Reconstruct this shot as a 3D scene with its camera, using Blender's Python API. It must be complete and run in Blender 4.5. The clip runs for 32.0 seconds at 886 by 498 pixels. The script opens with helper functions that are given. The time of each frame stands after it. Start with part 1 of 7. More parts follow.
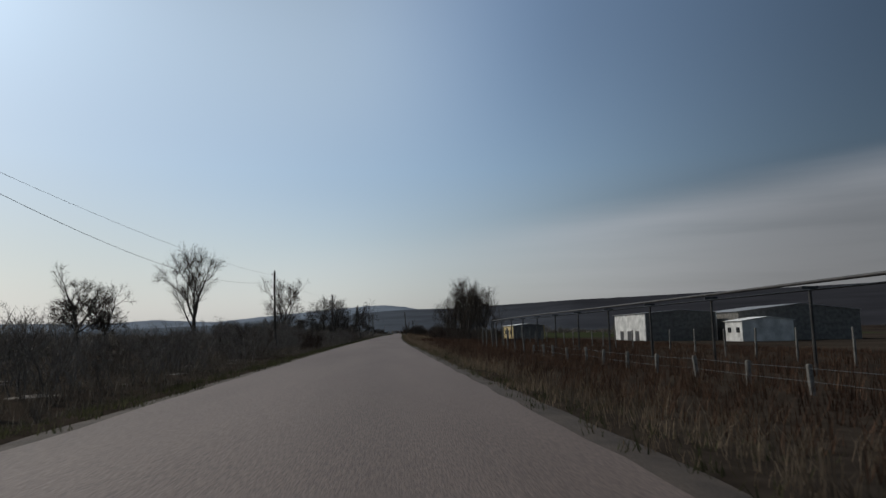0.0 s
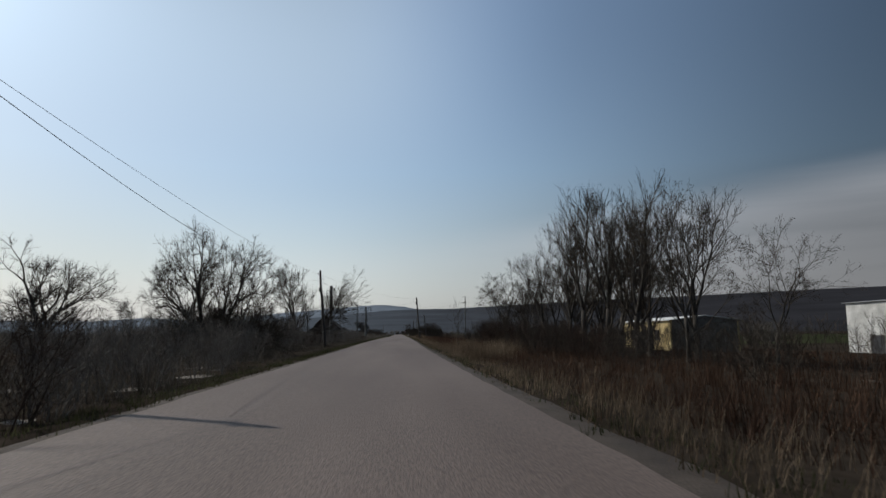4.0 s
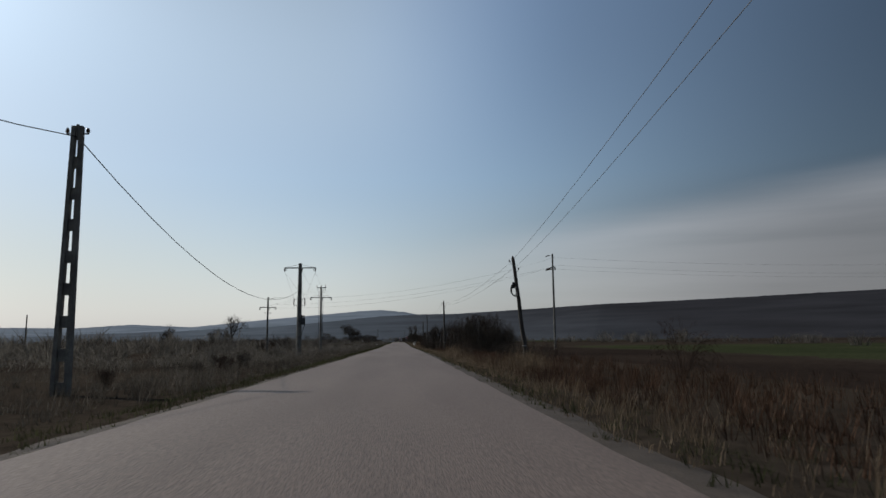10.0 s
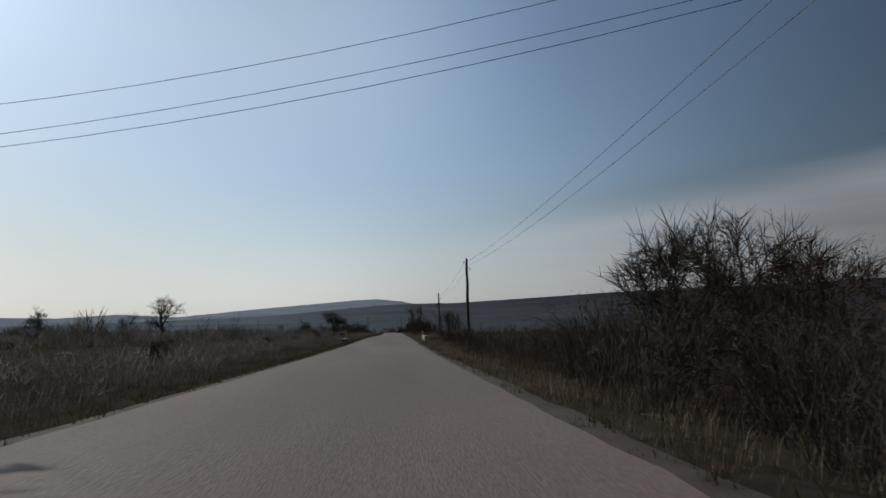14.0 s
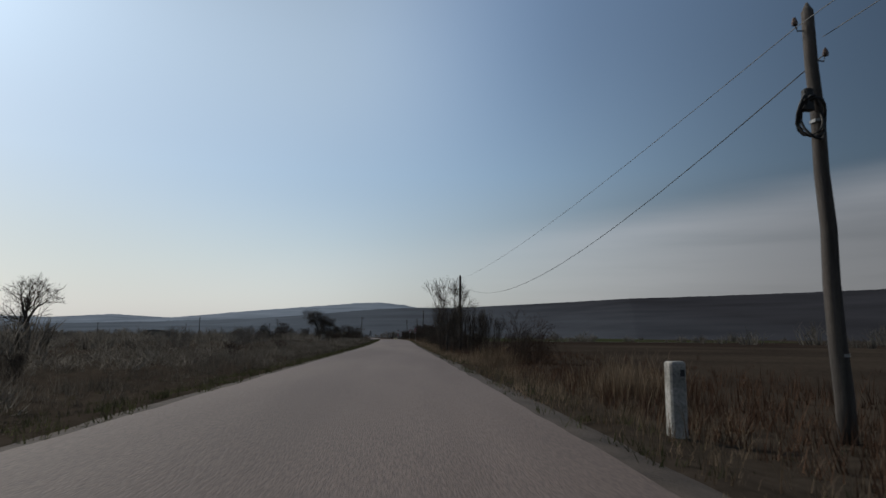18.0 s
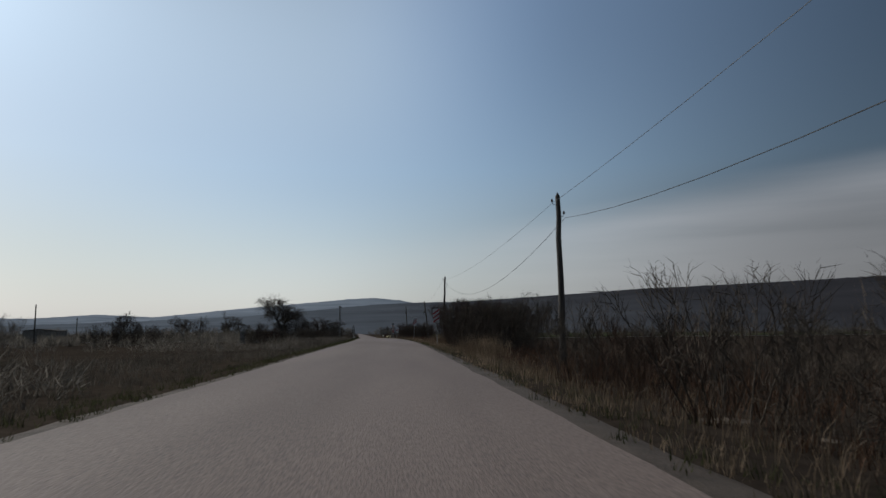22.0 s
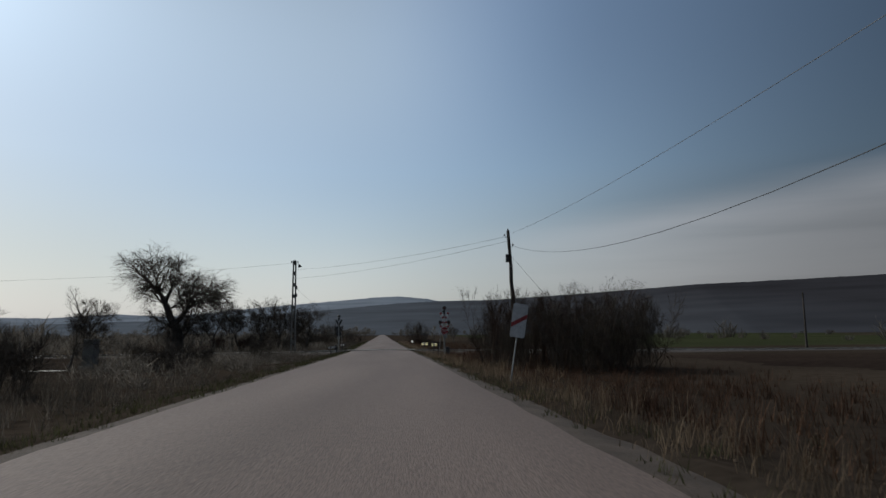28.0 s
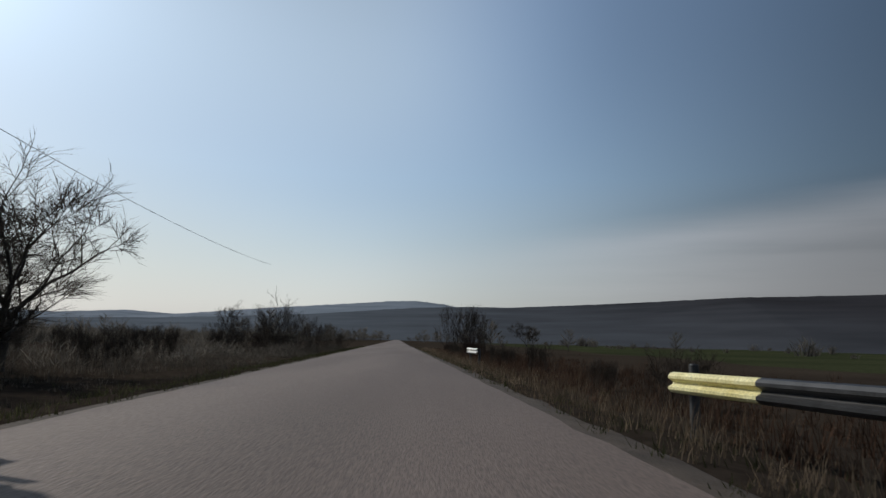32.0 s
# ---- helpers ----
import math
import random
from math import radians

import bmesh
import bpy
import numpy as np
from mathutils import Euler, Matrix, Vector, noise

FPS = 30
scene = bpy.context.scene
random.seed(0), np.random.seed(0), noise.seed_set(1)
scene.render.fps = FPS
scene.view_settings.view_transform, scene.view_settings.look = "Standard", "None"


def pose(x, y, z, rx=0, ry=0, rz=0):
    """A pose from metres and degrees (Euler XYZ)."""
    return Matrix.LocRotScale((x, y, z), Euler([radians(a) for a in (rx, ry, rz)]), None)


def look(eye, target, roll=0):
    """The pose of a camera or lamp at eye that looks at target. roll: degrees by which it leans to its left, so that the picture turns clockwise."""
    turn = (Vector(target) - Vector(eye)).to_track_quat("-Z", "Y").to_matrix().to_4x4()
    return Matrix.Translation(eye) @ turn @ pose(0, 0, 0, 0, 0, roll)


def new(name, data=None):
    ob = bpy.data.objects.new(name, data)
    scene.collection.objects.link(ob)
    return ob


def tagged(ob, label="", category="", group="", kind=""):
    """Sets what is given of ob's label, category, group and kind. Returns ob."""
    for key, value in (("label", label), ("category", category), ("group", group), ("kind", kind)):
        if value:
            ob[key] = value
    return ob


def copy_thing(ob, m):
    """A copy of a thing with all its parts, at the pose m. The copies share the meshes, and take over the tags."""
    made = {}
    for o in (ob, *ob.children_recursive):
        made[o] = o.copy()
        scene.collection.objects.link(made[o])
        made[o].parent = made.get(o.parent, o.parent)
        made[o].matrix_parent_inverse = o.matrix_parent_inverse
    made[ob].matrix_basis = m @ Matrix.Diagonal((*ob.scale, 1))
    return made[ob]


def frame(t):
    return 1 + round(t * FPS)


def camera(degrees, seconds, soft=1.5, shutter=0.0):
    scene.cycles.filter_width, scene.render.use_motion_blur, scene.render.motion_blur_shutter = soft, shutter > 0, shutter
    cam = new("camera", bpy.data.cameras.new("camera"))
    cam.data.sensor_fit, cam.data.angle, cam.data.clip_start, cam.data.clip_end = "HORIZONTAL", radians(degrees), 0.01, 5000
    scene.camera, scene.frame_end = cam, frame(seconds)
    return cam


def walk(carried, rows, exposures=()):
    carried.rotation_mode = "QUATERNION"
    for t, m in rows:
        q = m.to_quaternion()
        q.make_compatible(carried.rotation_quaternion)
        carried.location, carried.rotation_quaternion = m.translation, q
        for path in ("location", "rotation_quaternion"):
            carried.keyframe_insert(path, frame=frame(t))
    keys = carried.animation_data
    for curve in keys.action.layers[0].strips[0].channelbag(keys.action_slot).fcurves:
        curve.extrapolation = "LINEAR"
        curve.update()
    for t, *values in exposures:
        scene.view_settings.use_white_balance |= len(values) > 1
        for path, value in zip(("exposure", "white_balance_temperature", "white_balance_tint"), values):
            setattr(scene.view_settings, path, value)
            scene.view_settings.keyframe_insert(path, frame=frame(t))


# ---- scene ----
cam = camera(68.0, 32.0, 1.5, 0.04)
PATH = [
    (0.0, (0.00, -0.00, 1.09, 97.19, 1.07, -3.94)),
    (0.5, (-0.28, 12.14, 1.10, 97.76, 0.62, -3.37)),
    (1.0, (-0.52, 24.21, 1.10, 97.28, 0.12, -3.65)),
    (1.5, (-0.73, 36.01, 1.11, 97.43, 0.36, -3.86)),
    (2.0, (-0.93, 47.56, 1.12, 97.43, 0.37, -3.69)),
    (2.5, (-1.11, 58.70, 1.13, 97.72, 0.46, -3.64)),
    (3.0, (-1.25, 69.96, 1.12, 97.30, 0.48, -3.85)),
    (3.5, (-1.36, 81.35, 1.10, 97.30, 0.48, -3.97)),
    (4.0, (-1.44, 92.89, 1.07, 97.30, 0.48, -4.05)),
    (4.5, (-1.47, 104.56, 1.04, 97.58, 0.45, -4.12)),
    (5.0, (-1.48, 116.40, 1.02, 96.93, 0.42, -4.19)),
    (5.3, (-1.47, 123.55, 1.02, 97.27, 0.46, -3.99)),
    (5.5, (-1.45, 128.34, 1.03, 97.77, 0.52, -4.12)),
    (6.0, (-1.39, 140.40, 1.05, 97.41, 0.36, -4.14)),
    (6.5, (-1.30, 152.59, 1.10, 97.40, 0.31, -4.20)),
    (7.0, (-1.20, 164.55, 1.17, 97.49, 0.68, -4.32)),
    (7.5, (-1.10, 176.47, 1.24, 97.21, 0.74, -4.32)),
    (8.0, (-1.00, 188.44, 1.27, 97.46, 0.61, -3.95)),
    (8.5, (-0.90, 200.21, 1.28, 97.08, 0.60, -4.35)),
    (9.0, (-0.83, 211.91, 1.26, 97.05, 0.95, -4.15)),
    (9.5, (-0.78, 223.78, 1.23, 97.91, 0.38, -4.12)),
    (10.0, (-0.72, 235.49, 1.22, 97.89, 0.61, -4.06)),
    (10.5, (-0.60, 247.41, 1.22, 97.40, 0.54, -4.75)),
    (11.0, (-0.48, 259.39, 1.21, 97.20, 0.34, -4.84)),
    (11.5, (-0.28, 271.19, 1.19, 97.17, 0.22, -4.68)),
    (12.0, (-0.13, 282.73, 1.17, 97.21, -0.04, -4.58)),
    (12.5, (0.04, 294.24, 1.18, 97.54, 1.19, -4.17)),
    (13.0, (0.09, 305.64, 1.18, 97.37, 0.43, -4.15)),
    (13.4, (0.09, 314.92, 1.15, 98.10, 0.48, -4.10)),
    (13.5, (0.10, 317.22, 1.14, 97.94, 0.51, -4.20)),
    (14.0, (0.13, 328.65, 1.07, 97.07, 0.62, -4.40)),
    (14.5, (0.16, 339.95, 1.02, 97.41, 0.56, -4.60)),
    (15.0, (0.18, 351.18, 0.98, 97.30, 0.53, -4.40)),
    (15.5, (0.20, 362.37, 0.95, 97.30, 0.51, -4.30)),
    (16.0, (0.24, 373.56, 0.93, 97.30, 0.50, -4.26)),
    (16.5, (0.30, 384.77, 0.95, 96.73, 0.50, -4.28)),
    (17.0, (0.41, 396.02, 1.00, 97.16, 0.52, -4.09)),
    (17.5, (0.48, 407.37, 1.09, 97.61, 0.57, -4.31)),
    (18.0, (0.52, 418.73, 1.28, 97.56, -0.40, -4.17)),
    (18.5, (0.65, 429.99, 1.31, 96.70, 0.35, -4.57)),
    (19.0, (0.76, 441.11, 1.28, 97.45, 0.49, -4.48)),
    (19.5, (0.84, 452.11, 1.24, 97.27, 0.50, -4.37)),
    (20.0, (0.92, 463.03, 1.20, 97.68, 0.56, -4.46)),
    (20.3, (0.94, 469.71, 1.19, 98.50, 0.47, -4.15)),
    (20.5, (0.97, 474.12, 1.18, 97.99, 0.49, -4.62)),
    (21.0, (1.08, 485.01, 1.16, 97.30, 0.81, -4.80)),
    (21.5, (1.18, 495.81, 1.16, 97.86, 0.52, -4.79)),
    (22.0, (1.26, 506.60, 1.17, 97.21, 0.54, -4.51)),
    (22.5, (1.32, 517.39, 1.21, 97.88, 0.52, -4.67)),
    (22.7, (1.34, 521.66, 1.24, 97.92, 0.51, -4.46)),
    (23.0, (1.37, 527.97, 1.28, 97.43, 0.55, -4.60)),
    (23.5, (1.40, 538.33, 1.37, 98.24, 0.45, -4.46)),
    (24.0, (1.39, 548.70, 1.45, 97.99, 0.31, -4.20)),
    (24.5, (1.39, 559.25, 1.47, 97.32, 0.47, -3.91)),
    (25.0, (1.34, 569.72, 1.45, 97.62, 0.61, -3.70)),
    (25.5, (1.18, 579.86, 1.43, 97.24, 0.74, -3.66)),
    (26.0, (0.90, 589.70, 1.43, 97.30, 0.59, -3.60)),
    (26.5, (0.53, 599.35, 1.45, 97.30, 0.49, -3.38)),
    (27.0, (0.11, 608.93, 1.45, 97.30, 0.40, -2.93)),
    (27.5, (-0.32, 618.55, 1.42, 96.46, 0.23, -2.10)),
    (28.0, (-0.72, 628.31, 1.33, 97.28, 0.47, -2.31)),
    (28.4, (-0.96, 635.82, 1.24, 96.37, 0.48, -2.75)),
    (28.5, (-1.01, 637.65, 1.22, 96.65, 0.47, -2.78)),
    (28.7, (-1.11, 641.27, 1.18, 96.97, 0.44, -2.28)),
    (29.0, (-1.24, 646.71, 1.12, 97.31, 0.28, -2.17)),
    (29.3, (-1.39, 652.21, 1.07, 96.08, 0.64, -1.78)),
    (29.5, (-1.53, 655.85, 1.05, 96.65, 0.42, -1.24)),
    (30.0, (-1.95, 665.05, 1.01, 97.04, -0.10, -0.94)),
    (30.5, (-2.33, 674.69, 0.89, 96.52, 0.06, -1.06)),
    (30.8, (-2.55, 679.91, 0.82, 97.52, -0.18, -1.42)),
    (31.0, (-2.70, 683.34, 0.76, 95.99, -0.83, -1.26)),
    (31.5, (-3.16, 692.07, 0.57, 96.33, 0.25, -1.46)),
    (32.0, (-3.68, 701.01, 0.48, 97.92, -1.58, -1.02)),
]
walk(cam, [(t, pose(*p)) for t, p in PATH], [(0.0, -0.08), (2.5, -0.04), (4.5, 0.1), (6.0, 0.14), (7.5, 0.12), (9.5, 0.0), (13.0, -0.02), (24.0, -0.06), (28.0, -0.1), (29.5, -0.04), (30.7, -0.1), (32.0, 0.0)])

# ---- world, sun, exposure ----
SUN_BEARING, SUN_HEIGHT = -52.0, 38.0

world = bpy.data.worlds.new("sky")
scene.world = world
world.use_nodes = True
wt = world.node_tree
wt.nodes.clear()
w_out = wt.nodes.new("ShaderNodeOutputWorld")
w_bg = wt.nodes.new("ShaderNodeBackground")
sky = wt.nodes.new("ShaderNodeTexSky")
sky.sky_type = "NISHITA"
sky.sun_disc = False
sky.sun_elevation = radians(SUN_HEIGHT)
sky.sun_rotation = radians(SUN_BEARING)
sky.altitude = 100
sky.air_density, sky.dust_density, sky.ozone_density = 1.0, 1.1, 1.1
w_bg.inputs["Strength"].default_value = 0.173
# a thin veil of high cloud, low in the sky, higher towards the east
w_co = wt.nodes.new("ShaderNodeTexCoord")
w_sep = wt.nodes.new("ShaderNodeSeparateXYZ")
w_edge = wt.nodes.new("ShaderNodeMath")
w_edge.operation = "MULTIPLY_ADD"
w_edge.inputs[1].default_value, w_edge.inputs[2].default_value = 0.127, 0.136
w_noise = wt.nodes.new("ShaderNodeTexNoise")
w_noise.inputs["Scale"].default_value = 2.2
w_noise.inputs["Detail"].default_value = 8.0
w_map = wt.nodes.new("ShaderNodeMapping")
w_map.inputs["Scale"].default_value = (1.0, 1.0, 8.0)
w_nz = wt.nodes.new("ShaderNodeMath")
w_nz.operation = "MULTIPLY_ADD"
w_nz.inputs[1].default_value, w_nz.inputs[2].default_value = 0.03, -0.015
w_add = wt.nodes.new("ShaderNodeMath")
w_add.operation = "ADD"
w_sub = wt.nodes.new("ShaderNodeMath")
w_sub.operation = "SUBTRACT"
w_ramp = wt.nodes.new("ShaderNodeMapRange")
w_ramp.interpolation_type = "SMOOTHSTEP"
w_ramp.inputs["From Min"].default_value, w_ramp.inputs["From Max"].default_value = -0.020, 0.036
w_ramp.inputs["To Max"].default_value = 0.33
w_mix = wt.nodes.new("ShaderNodeMix")
w_mix.data_type = "RGBA"
w_mix.inputs[7].default_value = (3.9, 3.92, 4.15, 1)
link = wt.links.new
link(w_co.outputs["Generated"], w_sep.inputs[0])
link(w_co.outputs["Generated"], w_map.inputs[0])
link(w_map.outputs[0], w_noise.inputs["Vector"])
link(w_sep.outputs["X"], w_edge.inputs[0])
link(w_noise.outputs[0], w_nz.inputs[0])
link(w_edge.outputs[0], w_add.inputs[0])
link(w_nz.outputs[0], w_add.inputs[1])
link(w_add.outputs[0], w_sub.inputs[0])
link(w_sep.outputs["Z"], w_sub.inputs[1])
link(w_sub.outputs[0], w_ramp.inputs["Value"])
# the sky is deepest blue across from the sun
w_dot = wt.nodes.new("ShaderNodeVectorMath")
w_dot.operation = "DOT_PRODUCT"
sb, sh = radians(SUN_BEARING), radians(SUN_HEIGHT)
w_dot.inputs[1].default_value = (math.sin(sb) * math.cos(sh), math.cos(sb) * math.cos(sh), math.sin(sh))
link(w_co.outputs["Generated"], w_dot.inputs[0])
w_pow = wt.nodes.new("ShaderNodeMath")
w_pow.operation = "POWER"
w_abs = wt.nodes.new("ShaderNodeMath")
w_abs.operation = "ABSOLUTE"
w_pow.inputs[1].default_value = 1.0
w_pol = wt.nodes.new("ShaderNodeMapRange")
w_pol.interpolation_type = "SMOOTHSTEP"
w_pol.inputs["From Min"].default_value, w_pol.inputs["From Max"].default_value = 0.06, 0.66
w_pol.inputs["To Min"].default_value, w_pol.inputs["To Max"].default_value = 0.205, 0.60
link(w_dot.outputs["Value"], w_abs.inputs[0])
link(w_abs.outputs[0], w_pow.inputs[0])
link(w_pow.outputs[0], w_pol.inputs["Value"])
w_gam = wt.nodes.new("ShaderNodeMix")
w_gam.data_type, w_gam.blend_type = "RGBA", "MULTIPLY"
w_gam.inputs[0].default_value = 1.0
w_cool = wt.nodes.new("ShaderNodeMix")
w_cool.data_type, w_cool.blend_type = "RGBA", "MULTIPLY"
w_cool.inputs[0].default_value = 1.0
w_cool.inputs[7].default_value = (0.968, 0.99, 0.955, 1)
link(sky.outputs[0], w_cool.inputs[6])
link(w_cool.outputs[2], w_gam.inputs[6])
w_near = wt.nodes.new("ShaderNodeMapRange")
w_near.interpolation_type = "SMOOTHSTEP"
w_near.inputs["From Min"].default_value, w_near.inputs["From Max"].default_value = 0.70, 0.97
w_near.inputs["To Min"].default_value, w_near.inputs["To Max"].default_value = 1.0, 0.84
w_both = wt.nodes.new("ShaderNodeMath")
w_both.operation = "MULTIPLY"
link(w_dot.outputs["Value"], w_near.inputs["Value"])
link(w_pol.outputs[0], w_both.inputs[0])
link(w_near.outputs[0], w_both.inputs[1])
link(w_both.outputs[0], w_gam.inputs[7])
# haze takes the colour out of the sky towards the horizon
w_bw = wt.nodes.new("ShaderNodeRGBToBW")
w_tint = wt.nodes.new("ShaderNodeMix")
w_tint.data_type, w_tint.blend_type = "RGBA", "MULTIPLY"
w_tint.inputs[0].default_value = 1.0
w_tint.inputs[7].default_value = (0.785, 0.805, 0.85, 1)
w_low = wt.nodes.new("ShaderNodeMapRange")
w_low.inputs["From Min"].default_value, w_low.inputs["From Max"].default_value = 0.24, 0.0
w_low.inputs["To Max"].default_value = 0.85
w_haze = wt.nodes.new("ShaderNodeMix")
w_haze.data_type = "RGBA"
link(w_gam.outputs[2], w_bw.inputs[0])
link(w_bw.outputs[0], w_tint.inputs[6])
link(w_sep.outputs["Z"], w_low.inputs["Value"])
link(w_low.outputs[0], w_haze.inputs[0])
link(w_gam.outputs[2], w_haze.inputs[6])
link(w_tint.outputs[2], w_haze.inputs[7])
link(w_haze.outputs[2], w_mix.inputs[6])


def w_step(source, a, b, lo, hi):
    """A smooth step of one value of the sky, from lo at a to hi at b."""
    node = wt.nodes.new("ShaderNodeMapRange")
    node.interpolation_type = "SMOOTHSTEP"
    for key, value in (("From Min", a), ("From Max", b), ("To Min", lo), ("To Max", hi)):
        node.inputs[key].default_value = value
    link(source, node.inputs["Value"])
    return node.outputs[0]


def w_calc(operation, a, b):
    node = wt.nodes.new("ShaderNodeMath")
    node.operation = operation
    for k, value in enumerate((a, b)):
        if isinstance(value, (int, float)):
            node.inputs[k].default_value = value
        else:
            link(value, node.inputs[k])
    return node.outputs[0]


w_x, w_z = w_sep.outputs["X"], w_sep.outputs["Z"]
# the veil thins out westwards and is streaked along its length
w_streak = wt.nodes.new("ShaderNodeTexNoise")
w_streak.inputs["Scale"].default_value, w_streak.inputs["Detail"].default_value = 3.0, 5.0
w_smap = wt.nodes.new("ShaderNodeMapping")
w_smap.inputs["Scale"].default_value = (1.0, 1.0, 14.0)
w_smap.inputs["Rotation"].default_value = (0.0, radians(7.0), 0.0)
link(w_co.outputs["Generated"], w_smap.inputs[0])
link(w_smap.outputs[0], w_streak.inputs["Vector"])
w_veil = w_calc("MULTIPLY", w_ramp.outputs[0], w_calc("MULTIPLY", w_step(w_x, 0.0, 0.42, 0.25, 1.0), w_step(w_streak.outputs[0], 0.3, 0.7, 0.86, 1.1)))
link(w_veil, w_mix.inputs[0])
# brighter towards the sun overhead, dimmer low in the east behind the veil
w_high = w_calc("MULTIPLY", w_step(w_z, 0.20, 0.44, 0.0, 1.0), w_step(w_x, -0.06, 0.28, 0.33, -0.13))
w_west = w_calc("MULTIPLY", w_step(w_z, 0.26, 0.05, 0.0, 1.0), w_step(w_x, -0.06, -0.48, 0.0, -0.2))
w_east = w_calc("MULTIPLY", w_step(w_z, 0.24, 0.13, 0.0, 1.0), w_step(w_x, 0.16, 0.68, 0.0, -0.39))
w_gain = w_calc("ADD", w_calc("ADD", w_high, w_west), w_calc("ADD", w_east, 1.0))
w_pale = wt.nodes.new("ShaderNodeMix")
w_pale.data_type = "RGBA"
w_grey = wt.nodes.new("ShaderNodeRGBToBW")
w_wash = wt.nodes.new("ShaderNodeMix")
w_wash.data_type, w_wash.blend_type = "RGBA", "MULTIPLY"
w_wash.inputs[0].default_value, w_wash.inputs[7].default_value = 1.0, (0.81, 1.03, 1.27, 1)
link(w_mix.outputs[2], w_grey.inputs[0])
link(w_grey.outputs[0], w_wash.inputs[6])
link(w_mix.outputs[2], w_pale.inputs[6])
link(w_wash.outputs[2], w_pale.inputs[7])
link(w_calc("MULTIPLY", w_step(w_z, 0.12, 0.40, 0.0, 0.8), w_step(w_x, 0.25, -0.15, 0.0, 1.0)), w_pale.inputs[0])
w_level = wt.nodes.new("ShaderNodeMix")
w_level.data_type, w_level.blend_type = "RGBA", "MULTIPLY"
w_level.inputs[0].default_value = 1.0
link(w_pale.outputs[2], w_level.inputs[6])
link(w_gain, w_level.inputs[7])
link(w_level.outputs[2], w_bg.inputs["Color"])
link(w_bg.outputs[0], w_out.inputs[0])

sun = new("sun", bpy.data.lights.new("sun", "SUN"))
sun.data.energy, sun.data.angle, sun.data.color = 2.6, radians(0.6), (1.0, 0.94, 0.85)
sun.matrix_world = look((math.sin(sb) * math.cos(sh) * 50, math.cos(sb) * math.cos(sh) * 50, math.sin(sh) * 50), (0, 0, 0))


# ---- materials ----
def material(name, dark, light, scale=4.0, rough=0.8, bump=0.2, metal=0.0, fine=40.0, spread=(0.35, 0.65), vary=0.0, gloss=0.3, stretch=None, thin=0.0):
    """Two-scale mottled surface: large stains between two colours, fine grain on colour and relief."""
    m = bpy.data.materials.new(name)
    m.use_nodes = True
    nt = m.node_tree
    b = nt.nodes["Principled BSDF"]
    b.inputs["Roughness"].default_value = rough
    b.inputs["Metallic"].default_value = metal
    b.inputs["Specular IOR Level"].default_value = gloss
    co = nt.nodes.new("ShaderNodeTexCoord")
    mp = nt.nodes.new("ShaderNodeMapping")
    mp.inputs["Scale"].default_value = stretch or (1, 1, 1)
    nt.links.new(co.outputs["Object"], mp.inputs[0])
    big = nt.nodes.new("ShaderNodeTexNoise")
    big.inputs["Scale"].default_value = scale
    big.inputs["Detail"].default_value = 6.0
    small = nt.nodes.new("ShaderNodeTexNoise")
    small.inputs["Scale"].default_value = fine
    small.inputs["Detail"].default_value = 3.0
    for n in (big, small):
        nt.links.new(mp.outputs[0], n.inputs["Vector"])
    ramp = nt.nodes.new("ShaderNodeValToRGB")
    ramp.color_ramp.elements[0].position, ramp.color_ramp.elements[1].position = spread
    ramp.color_ramp.elements[0].color = (*dark, 1)
    ramp.color_ramp.elements[1].color = (*light, 1)
    nt.links.new(big.outputs[0], ramp.inputs[0])
    grain = nt.nodes.new("ShaderNodeMapRange")
    grain.inputs["From Min"].default_value, grain.inputs["From Max"].default_value = 0.3, 0.7
    grain.inputs["To Min"].default_value, grain.inputs["To Max"].default_value = 0.72, 1.25
    nt.links.new(small.outputs[0], grain.inputs["Value"])
    mul = nt.nodes.new("ShaderNodeMix")
    mul.data_type, mul.blend_type = "RGBA", "MULTIPLY"
    mul.inputs[0].default_value = 1.0
    nt.links.new(ramp.outputs[0], mul.inputs[6])
    nt.links.new(grain.outputs[0], mul.inputs[7])
    last = mul.outputs[2]
    if vary:
        info = nt.nodes.new("ShaderNodeNewGeometry")
        own = nt.nodes.new("ShaderNodeMapRange")
        own.inputs["To Min"].default_value, own.inputs["To Max"].default_value = 1 - vary, 1 + vary
        nt.links.new(info.outputs["Random Per Island"], own.inputs["Value"])
        mul2 = nt.nodes.new("ShaderNodeMix")
        mul2.data_type, mul2.blend_type = "RGBA", "MULTIPLY"
        mul2.inputs[0].default_value = 1.0
        nt.links.new(last, mul2.inputs[6])
        nt.links.new(own.outputs[0], mul2.inputs[7])
        last = mul2.outputs[2]
    nt.links.new(last, b.inputs["Base Color"])
    if thin:
        # thin dry blades let part of the light through
        tl = nt.nodes.new("ShaderNodeBsdfTranslucent")
        nt.links.new(last, tl.inputs["Color"])
        mx = nt.nodes.new("ShaderNodeMixShader")
        mx.inputs[0].default_value = thin
        nt.links.new(b.outputs[0], mx.inputs[1])
        nt.links.new(tl.outputs[0], mx.inputs[2])
        nt.links.new(mx.outputs[0], nt.nodes["Material Output"].inputs["Surface"])
    if bump:
        bp = nt.nodes.new("ShaderNodeBump")
        bp.inputs["Strength"].default_value = bump
        bp.inputs["Distance"].default_value = 0.02
        nt.links.new(small.outputs[0], bp.inputs["Height"])
        nt.links.new(bp.outputs[0], b.inputs["Normal"])
    return m


